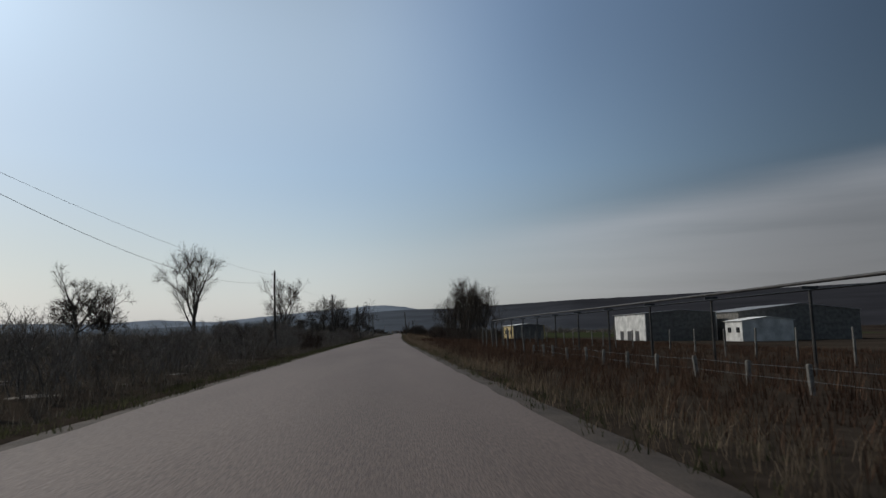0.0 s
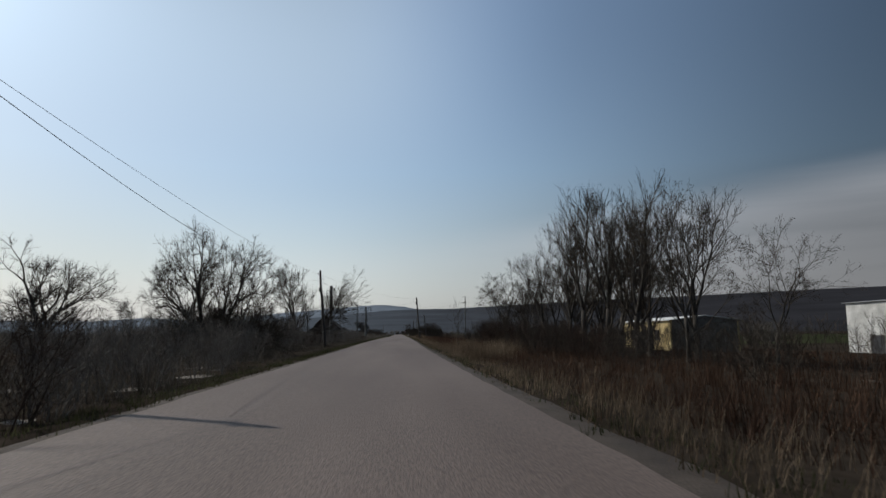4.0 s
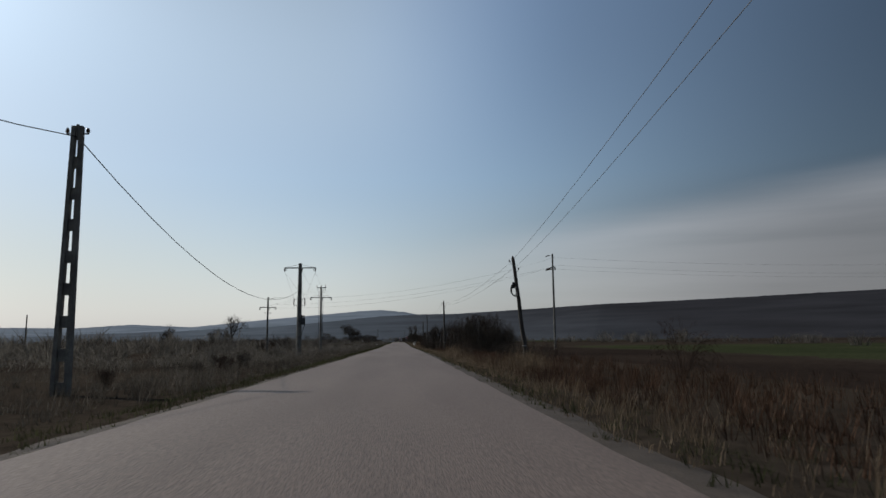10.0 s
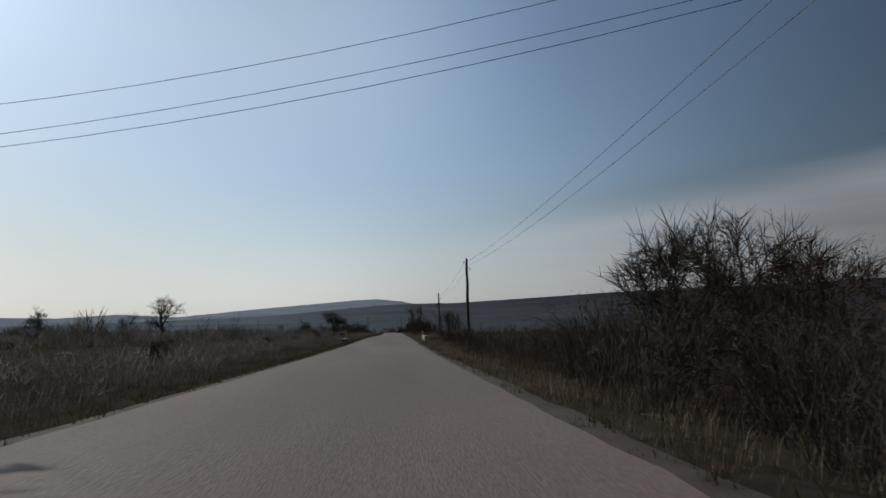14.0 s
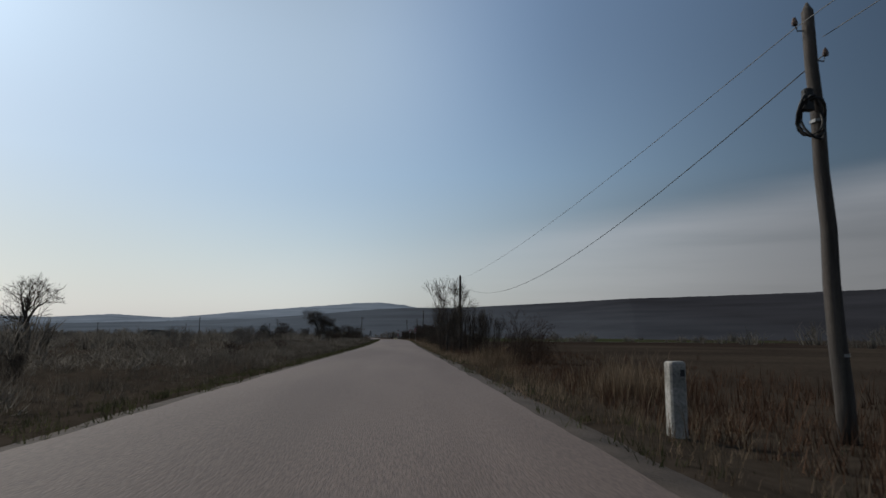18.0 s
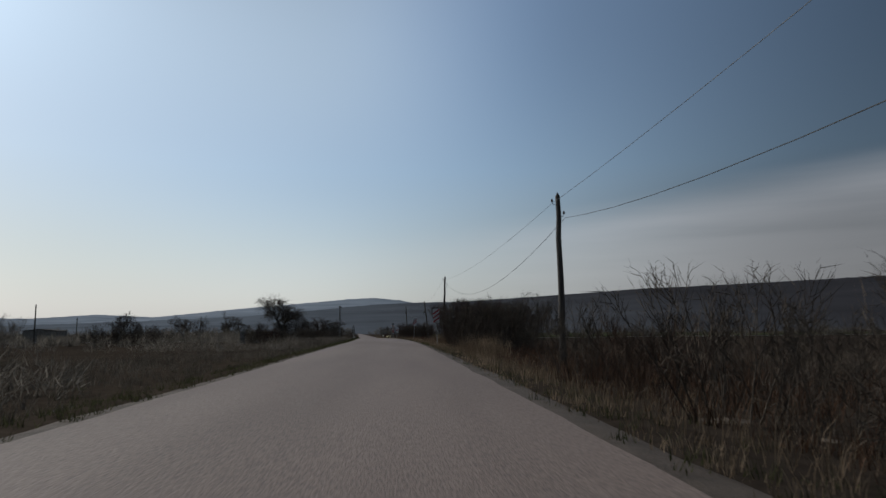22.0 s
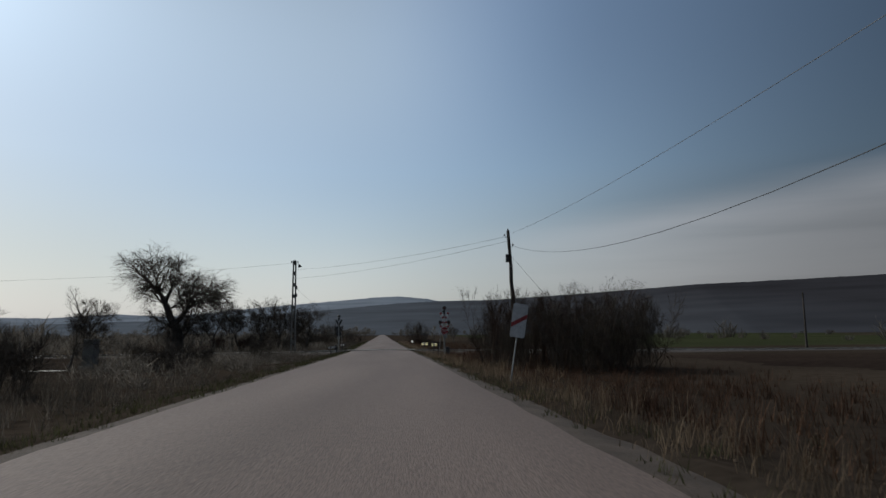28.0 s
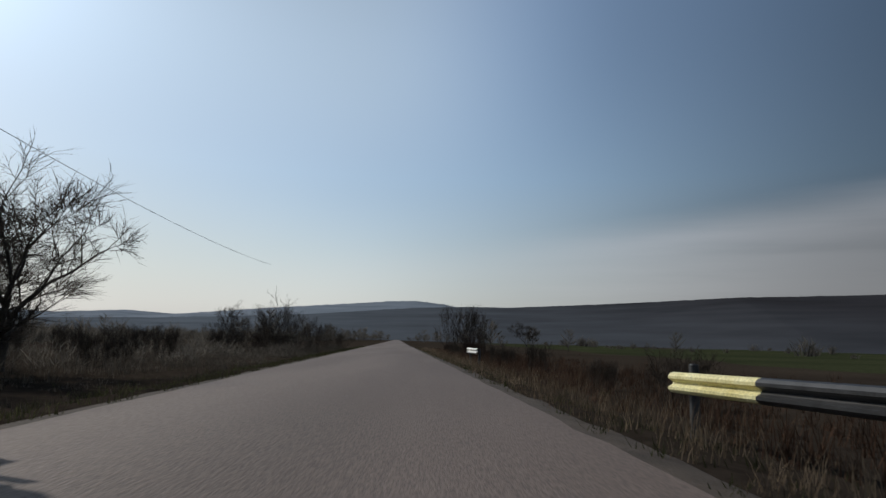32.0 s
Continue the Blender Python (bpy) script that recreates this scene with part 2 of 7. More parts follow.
M_ASPHALT = material("worn_asphalt", (0.097, 0.0715, 0.0600), (0.137, 0.104, 0.0885), 0.35, 0.75, 0.35, fine=55.0, gloss=0.25, stretch=(1.0, 0.12, 1.0))
M_GRAVEL = material("dusty_gravel", (0.038, 0.028, 0.021), (0.068, 0.052, 0.040), 1.4, 0.95, 0.8, fine=30.0)
M_FIELD = material("winter_field", (0.027, 0.0215, 0.0175), (0.044, 0.035, 0.027), 0.05, 0.95, 0.7, fine=3.0, gloss=0.0)
M_WHEAT = material("green_winter_wheat", (0.026, 0.031, 0.016), (0.040, 0.045, 0.023), 0.03, 0.95, 0.5, fine=2.0, gloss=0.0)
M_EARTH = material("ploughed_earth", (0.02, 0.015, 0.0128), (0.033, 0.025, 0.02), 0.04, 0.95, 0.7, fine=1.6, gloss=0.0)
M_DIRT = material("pale_dirt", (0.14, 0.115, 0.09), (0.22, 0.185, 0.15), 1.0, 0.95, 0.6, fine=18.0)


def hazed_hill_material(name, near, far, x0, x1):
    """Woodland and pasture on a far slope: painted haze pales the colour with distance along the ridge, mottled by
    woods and bands of fields.
    """
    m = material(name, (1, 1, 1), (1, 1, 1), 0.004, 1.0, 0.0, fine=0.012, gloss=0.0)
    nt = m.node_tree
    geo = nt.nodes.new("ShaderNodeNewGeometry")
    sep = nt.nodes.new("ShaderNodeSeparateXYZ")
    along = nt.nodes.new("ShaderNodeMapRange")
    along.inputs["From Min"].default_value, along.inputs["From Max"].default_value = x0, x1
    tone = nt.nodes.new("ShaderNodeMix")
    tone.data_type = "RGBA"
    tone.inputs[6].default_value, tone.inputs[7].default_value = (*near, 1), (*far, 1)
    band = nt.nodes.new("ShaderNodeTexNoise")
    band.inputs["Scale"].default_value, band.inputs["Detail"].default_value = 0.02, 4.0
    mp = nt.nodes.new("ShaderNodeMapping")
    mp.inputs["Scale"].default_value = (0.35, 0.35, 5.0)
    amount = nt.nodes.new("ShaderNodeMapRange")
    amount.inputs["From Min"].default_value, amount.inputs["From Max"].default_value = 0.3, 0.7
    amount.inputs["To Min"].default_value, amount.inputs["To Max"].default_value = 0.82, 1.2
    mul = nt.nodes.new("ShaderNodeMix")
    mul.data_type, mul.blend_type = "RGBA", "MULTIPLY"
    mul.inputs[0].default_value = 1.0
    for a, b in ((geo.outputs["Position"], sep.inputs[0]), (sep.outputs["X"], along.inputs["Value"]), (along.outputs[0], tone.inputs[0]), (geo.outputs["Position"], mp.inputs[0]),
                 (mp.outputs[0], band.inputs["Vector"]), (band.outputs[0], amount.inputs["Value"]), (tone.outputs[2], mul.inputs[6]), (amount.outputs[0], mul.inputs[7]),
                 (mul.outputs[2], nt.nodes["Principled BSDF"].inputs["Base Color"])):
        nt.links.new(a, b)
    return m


# The second colour carries the haze, painted thicker towards the west.
M_HILL_NEAR = hazed_hill_material("hazed_wooded_hillside", (0.030, 0.030, 0.034), (0.092, 0.106, 0.124), 480, -350)
# Blue-grey haze is painted in as the base colour of both distant hills.
M_HILL_FAR = hazed_hill_material("haze_blue_hill", (0.15, 0.175, 0.205), (0.175, 0.20, 0.235), 100, -900)
M_HILL_LEFT = hazed_hill_material("haze_painted_low_hills", (0.135, 0.158, 0.19), (0.165, 0.19, 0.222), 0, -1500)
M_BARK = material("grey_bark", (0.035, 0.03, 0.026), (0.08, 0.068, 0.057), 6.0, 0.95, 0.6, fine=35.0, stretch=(1, 1, 0.25))
M_TWIG = material("bare_twigs", (0.042, 0.034, 0.028), (0.09, 0.073, 0.058), 3.0, 0.95, 0.0, fine=20.0, vary=0.35, gloss=0.08)
# Twig colour raised to put the glare over the western side into it.
M_TWIG_GLARE = material("glare_paled_twigs", (0.11, 0.095, 0.083), (0.225, 0.197, 0.168), 3.0, 0.95, 0.0, fine=20.0, vary=0.35, gloss=0.08)
M_BRIAR = material("reddish_briar", (0.035, 0.023, 0.018), (0.07, 0.046, 0.034), 2.0, 0.95, 0.0, fine=20.0, vary=0.35, gloss=0.08)
M_DRYGRASS = material("dry_tan_grass", (0.080, 0.058, 0.040), (0.20, 0.150, 0.102), 0.4, 0.9, 0.0, fine=8.0, vary=0.45, gloss=0.08, thin=0.4)
M_REDGRASS = material("russet_dry_weeds", (0.040, 0.022, 0.015), (0.095, 0.056, 0.036), 0.3, 0.9, 0.0, fine=8.0, vary=0.45, gloss=0.08, thin=0.22)
M_GREENGRASS = material("short_verge_grass", (0.03, 0.032, 0.015), (0.06, 0.06, 0.03), 0.3, 0.9, 0.0, fine=8.0, vary=0.4, gloss=0.08, thin=0.4)
M_SCRUB = material("grey_winter_scrub", (0.072, 0.065, 0.057), (0.15, 0.135, 0.114), 0.25, 0.95, 0.0, fine=8.0, vary=0.4, gloss=0.08, thin=0.5)
M_WOODPOLE = material("weathered_pole_wood", (0.032, 0.027, 0.024), (0.085, 0.072, 0.062), 2.5, 0.85, 0.5, fine=50.0, stretch=(3, 3, 0.15))
M_CONCRETE = material("weathered_concrete", (0.10, 0.092, 0.083), (0.19, 0.178, 0.16), 1.8, 0.9, 0.5, fine=30.0)
# Shade of the overgrown western parapet face, put into the concrete colour.
M_SHADED_CONCRETE = material("shaded_old_concrete", (0.03, 0.028, 0.022), (0.075, 0.068, 0.055), 2.4, 0.95, 0.8, fine=26.0, gloss=0.08)
M_WEED = material("matted_grey_weeds", (0.046, 0.040, 0.033), (0.112, 0.097, 0.080), 0.3, 0.95, 0.0, fine=8.0, vary=0.4, gloss=0.08, thin=0.4)
M_PARAPET = material("limewashed_concrete", (0.20, 0.19, 0.172), (0.40, 0.38, 0.35), 1.6, 0.9, 0.5, fine=22.0)
M_BOARD = material("dull_white_sign_sheet", (0.36, 0.35, 0.35), (0.50, 0.49, 0.49), 2.2, 0.6, 0.1, fine=40.0)
M_WHITE = material("white_road_paint", (0.55, 0.54, 0.51), (0.78, 0.77, 0.74), 2.2, 0.6, 0.15, fine=40.0)
M_RED = material("faded_sign_red", (0.21, 0.028, 0.03), (0.32, 0.045, 0.047), 3.0, 0.5, 0.1, fine=40.0)
M_BLACK = material("black_sign_paint", (0.012, 0.012, 0.013), (0.03, 0.03, 0.032), 4.0, 0.5, 0.1, fine=40.0)
M_YELLOW = material("yellow_barrier_paint", (0.55, 0.48, 0.2), (0.72, 0.66, 0.36), 2.0, 0.55, 0.15, fine=30.0)
M_STEEL = material("dull_galvanised_steel", (0.20, 0.20, 0.20), (0.34, 0.34, 0.33), 5.0, 0.5, 0.15, metal=0.7, fine=60.0)
M_DARKSTEEL = material("dark_painted_steel", (0.03, 0.03, 0.032), (0.06, 0.06, 0.062), 5.0, 0.55, 0.15, metal=0.2, fine=60.0)
M_RAIL = material("polished_rail_steel", (0.25, 0.23, 0.21), (0.42, 0.40, 0.38), 2.0, 0.28, 0.05, metal=0.9, fine=60.0)
M_BALLAST = material("railway_ballast", (0.045, 0.038, 0.034), (0.09, 0.078, 0.07), 6.0, 0.95, 1.0, fine=22.0)
M_TIE = material("oily_sleeper_wood", (0.03, 0.025, 0.02), (0.07, 0.058, 0.048), 3.0, 0.8, 0.4, fine=30.0)
M_PORCELAIN = material("brown_porcelain", (0.05, 0.03, 0.022), (0.09, 0.055, 0.04), 6.0, 0.25, 0.0)
M_WIRE = material("aluminium_wire", (0.06, 0.06, 0.062), (0.10, 0.10, 0.10), 9.0, 0.6, 0.0)
M_CABLE = material("black_cable_sheath", (0.012, 0.012, 0.012), (0.025, 0.025, 0.025), 9.0, 0.6, 0.0)
M_ROOF = material("dark_roof_tile", (0.022, 0.019, 0.019), (0.04, 0.035, 0.034), 3.0, 0.95, 0.2, fine=12.0, vary=0.2, gloss=0.1)
M_PLASTER = material("grey_plaster", (0.10, 0.095, 0.085), (0.17, 0.16, 0.145), 1.2, 0.9, 0.3, fine=20.0)
M_WHITEWALL = material("whitewashed_wall", (0.36, 0.35, 0.33), (0.6, 0.59, 0.56), 0.5, 0.85, 0.2, fine=12.0)
M_CREAM = material("cream_plaster", (0.36, 0.27, 0.12), (0.58, 0.45, 0.23), 0.8, 0.85, 0.2, fine=12.0)
M_SHEET = material("grey_sheet_roof", (0.22, 0.22, 0.225), (0.36, 0.36, 0.36), 0.8, 0.55, 0.1, metal=0.3, fine=12.0)
M_PIPE = material("grey_painted_pipe", (0.022, 0.02, 0.019), (0.05, 0.045, 0.041), 2.0, 0.6, 0.15, fine=30.0)
M_DARKGLASS = material("dark_window_glass", (0.012, 0.014, 0.016), (0.02, 0.022, 0.025), 2.0, 0.12, 0.0, gloss=0.5)
M_LENS = material("unlit_signal_lens", (0.05, 0.015, 0.012), (0.08, 0.02, 0.018), 4.0, 0.2, 0.0, gloss=0.5)

M_WATER = bpy.data.materials.new("standing_water")
M_WATER.use_nodes = True
wb = M_WATER.node_tree.nodes["Principled BSDF"]
wb.inputs["Base Color"].default_value = (0.02, 0.022, 0.02, 1)
wb.inputs["Roughness"].default_value = 0.06
wb.inputs["IOR"].default_value = 1.33
wn = M_WATER.node_tree.nodes.new("ShaderNodeTexNoise")
wn.inputs["Scale"].default_value = 5.0
wbp = M_WATER.node_tree.nodes.new("ShaderNodeBump")
wbp.inputs["Strength"].default_value = 0.05
M_WATER.node_tree.links.new(wn.outputs[0], wbp.inputs["Height"])
M_WATER.node_tree.links.new(wbp.outputs[0], wb.inputs["Normal"])


# ---- building helpers ----
class Geo:
    """Collects vertices and faces of one mesh."""

    def __init__(self):
        self.v, self.f = [], []

    def ring(self, c, ax, up, r, n, ry=None):
        ax = Vector(ax).normalized()
        u = Vector(up) - ax * Vector(up).dot(ax)
        if u.length < 1e-4:
            u = ax.orthogonal()
        u.normalize()
        w = ax.cross(u)
        k = len(self.v)
        for i in range(n):
            a = 2 * math.pi * (i + 0.5) / n
            self.v.append(tuple(Vector(c) + u * (math.cos(a) * r) + w * (math.sin(a) * (ry or r))))
        return list(range(k, k + n))

    def tube(self, pts, radii, n=6, caps=True):
        pts = [Vector(p) for p in pts]
        rings = []
        for i, p in enumerate(pts):
            d = pts[min(i + 1, len(pts) - 1)] - pts[max(i - 1, 0)]
            ref = (1, 0, 0) if abs(d.normalized().x) < 0.8 else (0, 0, 1)
            rings.append(self.ring(p, d, ref, radii[i] if isinstance(radii, (list, tuple)) else radii, n))
        for a, b in zip(rings, rings[1:]):
            for i in range(n):
                self.f.append((a[i], a[(i + 1) % n], b[(i + 1) % n], b[i]))
        if caps:
            self.f.append(tuple(reversed(rings[0])))
            self.f.append(tuple(rings[-1]))
        return self

    def spike(self, p, q, r):
        """A thin three-sided twig that ends in a point."""
        d = Vector(q) - Vector(p)
        k = self.ring(p, d, (0.3, 0.2, 1), r, 3)
        self.v.append(tuple(q))
        t = len(self.v) - 1
        for i in range(3):
            self.f.append((k[i], k[(i + 1) % 3], t))
        return self

    def sliver(self, p, q, r, turn):
        """The thinnest twig: one tapering blade, turned about its own length."""
        d = Vector(q) - Vector(p)
        o = Matrix.Rotation(turn, 3, d) @ d.orthogonal().normalized() * r
        k = len(self.v)
        self.v += [tuple(Vector(p) + o), tuple(Vector(p) - o), tuple(q)]
        self.f.append((k, k + 1, k + 2))
        return self

    def box(self, c, s, m=None, bevel=0.0):
        """A box with chamfered upright edges when bevel is given."""
        x, y, z = s[0] / 2, s[1] / 2, s[2] / 2
        b = bevel
        if b:
            o = [(x - b, y), (-x + b, y), (-x, y - b), (-x, -y + b), (-x + b, -y), (x - b, -y), (x, -y + b), (x, y - b)]
        else:
            o = [(x, y), (-x, y), (-x, -y), (x, -y)]
        return self.prism(o, -z, z, c, m, b)

    def prism(self, outline, z0, z1, c=(0, 0, 0), m=None, b=0.0):
        n = len(outline)
        k = len(self.v)
        levels = [(z0, 1.0), (z1 - b, 1.0)] + ([(z1, None)] if b else [])
        for z, s in levels:
            for px, py in outline:
                if s is None:
                    ln = math.hypot(px, py) or 1
                    px, py = px * (1 - b / ln), py * (1 - b / ln)
                p = Vector((px, py, z))
                p = (m @ p) if m else p
                self.v.append(tuple(p + Vector(c)))
        for j in range(len(levels) - 1):
            for i in range(n):
                a0, a1 = k + j * n + i, k + j * n + (i + 1) % n
                self.f.append((a0, a1, a1 + n, a0 + n))
        self.f.append(tuple(range(k + n - 1, k - 1, -1)))
        top = k + (len(levels) - 1) * n
        self.f.append(tuple(range(top, top + n)))
        return self

    def quad(self, a, b, c, d):
        k = len(self.v)
        self.v += [tuple(a), tuple(b), tuple(c), tuple(d)]
        self.f.append((k, k + 1, k + 2, k + 3))
        return self

    def mesh(self, name, mat, smooth=False):
        me = bpy.data.meshes.new(name)
        me.from_pydata(self.v, [], self.f)
        me.materials.append(mat)
        if smooth:
            me.polygons.foreach_set("use_smooth", [True] * len(me.polygons))
        me.update()
        return me


def part(name, geo, mat, parent=None, label="", smooth=False):
    ob = new(name, geo if isinstance(geo, bpy.types.Mesh) else geo.mesh(name, mat, smooth))
    ob.parent = parent
    return tagged(ob, label)


def thing(name, label, category, at=(0, 0, 0), group="", turn=0.0):
    ob = new(name)
    ob.empty_display_size = 0.3
    ob.matrix_basis = pose(*at, 0, 0, turn)
    return tagged(ob, label, category, group)


def lerp(knots, s):
    for (a, va), (b, vb) in zip(knots, knots[1:]):
        if s <= b:
            k = (s - a) / (b - a)
            k = max(k, 0) if a == knots[0][0] and s < a else k
            return va + (vb - va) * k
    return knots[-1][1]


# ---- plan of the road ----
ROAD_X = [(-400, 4.4), (-100, 1.4), (0, -0.93), (36, -1.66), (70, -2.15), (105, -2.38), (140, -2.32), (176, -2.03), (212, -1.76), (247, -1.5), (283, -1.1),
          (317, -0.85), (351, -0.75), (385, -0.62), (419, -0.4), (452, -0.1), (485, 0.15), (517, 0.38), (549, 0.49), (580, 0.28), (609, -0.78), (638, -1.93),
          (665, -2.95), (692, -4.14), (710, -5.0), (800, -9.7), (1200, -30.0), (2600, -102.0)]
ROAD_Z = [(-400, -0.05), (0, -0.06), (105, -0.1), (140, -0.08), (176, 0.06), (230, 0.1), (283, 0.02), (325, -0.03), (360, -0.15), (385, -0.14), (408, 0.02),
          (425, 0.1), (452, 0.08), (485, 0.02), (517, 0.08), (549, 0.28), (580, 0.3), (609, 0.27), (638, 0.06), (665, -0.17), (685, -0.4), (697, -0.52), (705, -0.52), (730, -0.55), (800, -0.6), (2600, -0.6)]
HALF_WIDTH = 3.1


def smooth_lerp(knots, s, w=12.0):
    return (lerp(knots, s - w) + 2 * lerp(knots, s - w / 2) + 2 * lerp(knots, s) + 2 * lerp(knots, s + w / 2) + lerp(knots, s + w)) / 8


def road_x(y):
    return smooth_lerp(ROAD_X, y)


def road_z(y):
    return smooth_lerp(ROAD_Z, y)


def ground_z(x, y):
    """Height of the land: road bed, shallow ditches, then fields that fall gently away."""
    d = x - road_x(y)
    base = road_z(y)
    side = abs(d) - HALF_WIDTH
    if side <= 0.5:
        drop = -0.03
    elif side < 2.2:
        drop = -0.03 - 0.32 * (side - 0.5) / 1.7
    else:
        drop = -0.35 - 0.1 * min((side - 2.2) / 6.0, 1.0)
    if d > 12 and y < 330:
        drop -= 1.6 * min((d - 12) / 45.0, 1.0) * (1 if y < 230 else (330 - y) / 100)
    fade = min(max((side - 30) / 200.0, 0), 1)
    rough = 0.09 * noise.noise((x * 0.35, y * 0.35, 0.0)) if side > 0.6 else 0.0
    rough += (1.2 * noise.noise((x * 0.01, y * 0.01, 3.0)) * fade)
    return base * (1 - fade) - 0.4 * fade + drop + rough


# ---- large structure: ground, road, hills ----
def strip(name, ys, cols, mat, lift=0.0, kind="structure", label=""):
    """A sheet along the road: cols are offsets from its centre line as numbers or functions of y."""
    g = Geo()
    n = len(cols)
    for y in ys:
        cx = road_x(y)
        for c in cols:
            off = c(y) if callable(c) else c
            x = cx + off
            crown = 0.06 * (1 - min(abs(off) / 3.1, 1.0) ** 2)
            z = road_z(y) + crown if abs(off) <= 3.15 else ground_z(x, y)
            g.v.append((x, y, z + lift - (0.07 if abs(off) > 3.5 else 0.0)))
    for j in range(len(ys) - 1):
        for i in range(n - 1):
            a = j * n + i
            g.f.append((a, a + 1, a + 1 + n, a + n))
    ob = part(name, g, mat, None, label, True)
    return tagged(ob, label, name.replace("_", " "), kind=kind)


def steps(a, b, d):
    return [a + (b - a) * i / round((b - a) / d) for i in range(round((b - a) / d) + 1)]


def wob(seed, amp, f=0.25):
    return lambda y: amp * noise.noise((y * f, seed * 7.3, 0.0)) + 0.4 * amp * noise.noise((y * f * 4, seed * 3.1, 5.0))


ground_y = [-4600, -2600, -1200, -600, -300] + steps(-150, 800, 3.0) + steps(830, 1300, 30) + [1500, 1900, 2500, 3200, 4000, 4900]
gx = [-4700, -3000, -1800, -1000, -600, -380, -260, -180, -130, -95, -70, -54, -42, -33, -26, -21, -17, -14, -11.5, -9.5, -8, -6.8, -5.8, -5.1, -4.5, -4.0, -3.6, -3.0,
      0.0, 3.0, 3.6, 4.0, 4.5, 5.1, 5.8, 6.8, 8, 9.5, 11.5, 14, 17, 21, 26, 33, 42, 54, 70, 95, 130, 180, 260, 380, 600, 1000, 1800, 3000, 4700]
g = Geo()
for y in ground_y:
    cx = road_x(min(max(y, -400), 2600))
    for o in gx:
        x = cx + o
        z = ground_z(x, min(max(y, -400), 2600)) - (0.10 if abs(o) < 3.7 else 0.0)
        g.v.append((x, y, z))
n = len(gx)
for j in range(len(ground_y) - 1):
    for i in range(n - 1):
        a = j * n + i
        g.f.append((a, a + 1, a + 1 + n, a + n))
ground = tagged(part("ground", g, M_FIELD, None, "", True), "flat winter farmland of dull brown and grey grass", "ground", kind="structure")

ROAD_YS = steps(-150, 800, 1.0) + steps(820, 1500, 20)
frayed_w, frayed_e = wob(11, 0.10, 0.6), wob(13, 0.10, 0.6)
road = strip("road", ROAD_YS, [lambda y: -3.06 + frayed_w(y), -2.2, -1.1, 0.0, 1.1, 2.2, lambda y: 3.06 + frayed_e(y)], M_ASPHALT, 0.0, "structure", "narrow worn grey asphalt country road without markings")


def shoulder(side, seed):
    inner, outer = wob(seed, 0.16), wob(seed + 1, 0.25)
    cols = [lambda y: side * (2.8 + 0.3 * inner(y)), lambda y: side * 3.14, lambda y: side * 3.45, lambda y: side * (3.95 + outer(y))]
    if side < 0:
        cols.reverse()
    return strip("shoulder", steps(-150, 800, 1.5), cols, M_GRAVEL, -0.02, "structure", "dusty gravel shoulder beside the asphalt")


shoulder(-1, 3)
shoulder(1, 5)


def field(name, mat, x0, x1, y0, y1, label, lift=0.03):
    g = Geo()
    xs, ys = steps(x0, x1, max((x1 - x0) / 24, 1)), steps(y0, y1, max((y1 - y0) / 40, 1))
    for y in ys:
        for x in xs:
            xe = x + 1.5 * noise.noise((x * 0.1, y * 0.05, 9.0))
            edge = x in (xs[0], xs[-1]) or y in (ys[0], ys[-1])
            g.v.append((xe, y, ground_z(xe, y) + (-0.12 if edge else lift + 0.05)))
    n = len(xs)
    for j in range(len(ys) - 1):
        for i in range(n - 1):
            a = j * n + i
            g.f.append((a, a + 1, a + 1 + n, a + n))
    return tagged(part(name, g, mat, None, "", True), label, "field", kind="structure")


field("wheat_field", M_WHEAT, 36, 190, 232, 395, "green strip of winter wheat between dark fields")
field("wheat_field", M_WHEAT, 22, 260, 715, 1300, "green field of winter wheat beyond the railway")
field("earth_field", M_EARTH, 14, 34, 225, 395, "dark ploughed earth field")
field("earth_field", M_EARTH, 14, 240, 540, 690, "dark ploughed earth field")
field("earth_field", M_EARTH, 200, 600, 150, 690, "dark ploughed earth field")
field("dirt_track", M_DIRT, 2.2, 34, 190.5, 193.5, "pale dirt track joining the road", 0.05)


def hill(name, mat, label, centre, ridge, foot, bump, seed, bearings):
    """A long hill seen from the road: ridge gives (bearing, degrees above the horizon, distance)."""
    g = Geo()
    m = len(bearings)
    profile = ((foot, 0.0), (foot + (1 - foot) * 0.4, 0.42), (foot + (1 - foot) * 0.75, 0.8), (0.97, 0.985), (1.0, 1.0), (1.06, 0.93), (1.25, 0.0))
    for b in bearings:
        e, d = lerp([(r[0], r[1]) for r in ridge], b), lerp([(r[0], r[2]) for r in ridge], b)
        h = math.tan(radians(e)) * d
        a = radians(b)
        for k, f in profile:
            r = d * k
            x, y = centre[0] + math.sin(a) * r, centre[1] + math.cos(a) * r
            z = h * f * (1 + 0.10 * noise.noise((x * 0.002, y * 0.002, seed)) * (1 - f)) - 4
            if f > 0.9:
                z += bump * (noise.noise((b * 6.0, seed, 0.0)) * 0.6 + noise.noise((b * 21.0, seed, 4.0)) * 0.5 + max(noise.noise((b * 55.0, seed, 8.0)), 0) * 0.7)
            g.v.append((x, y, z))
    q = len(profile)
    for j in range(m - 1):
        for i in range(q - 1):
            a = j * q + i
            g.f.append((a, a + q, a + q + 1, a + 1))
    return tagged(part(name, g, mat, None, "", True), label, "hill", kind="structure")


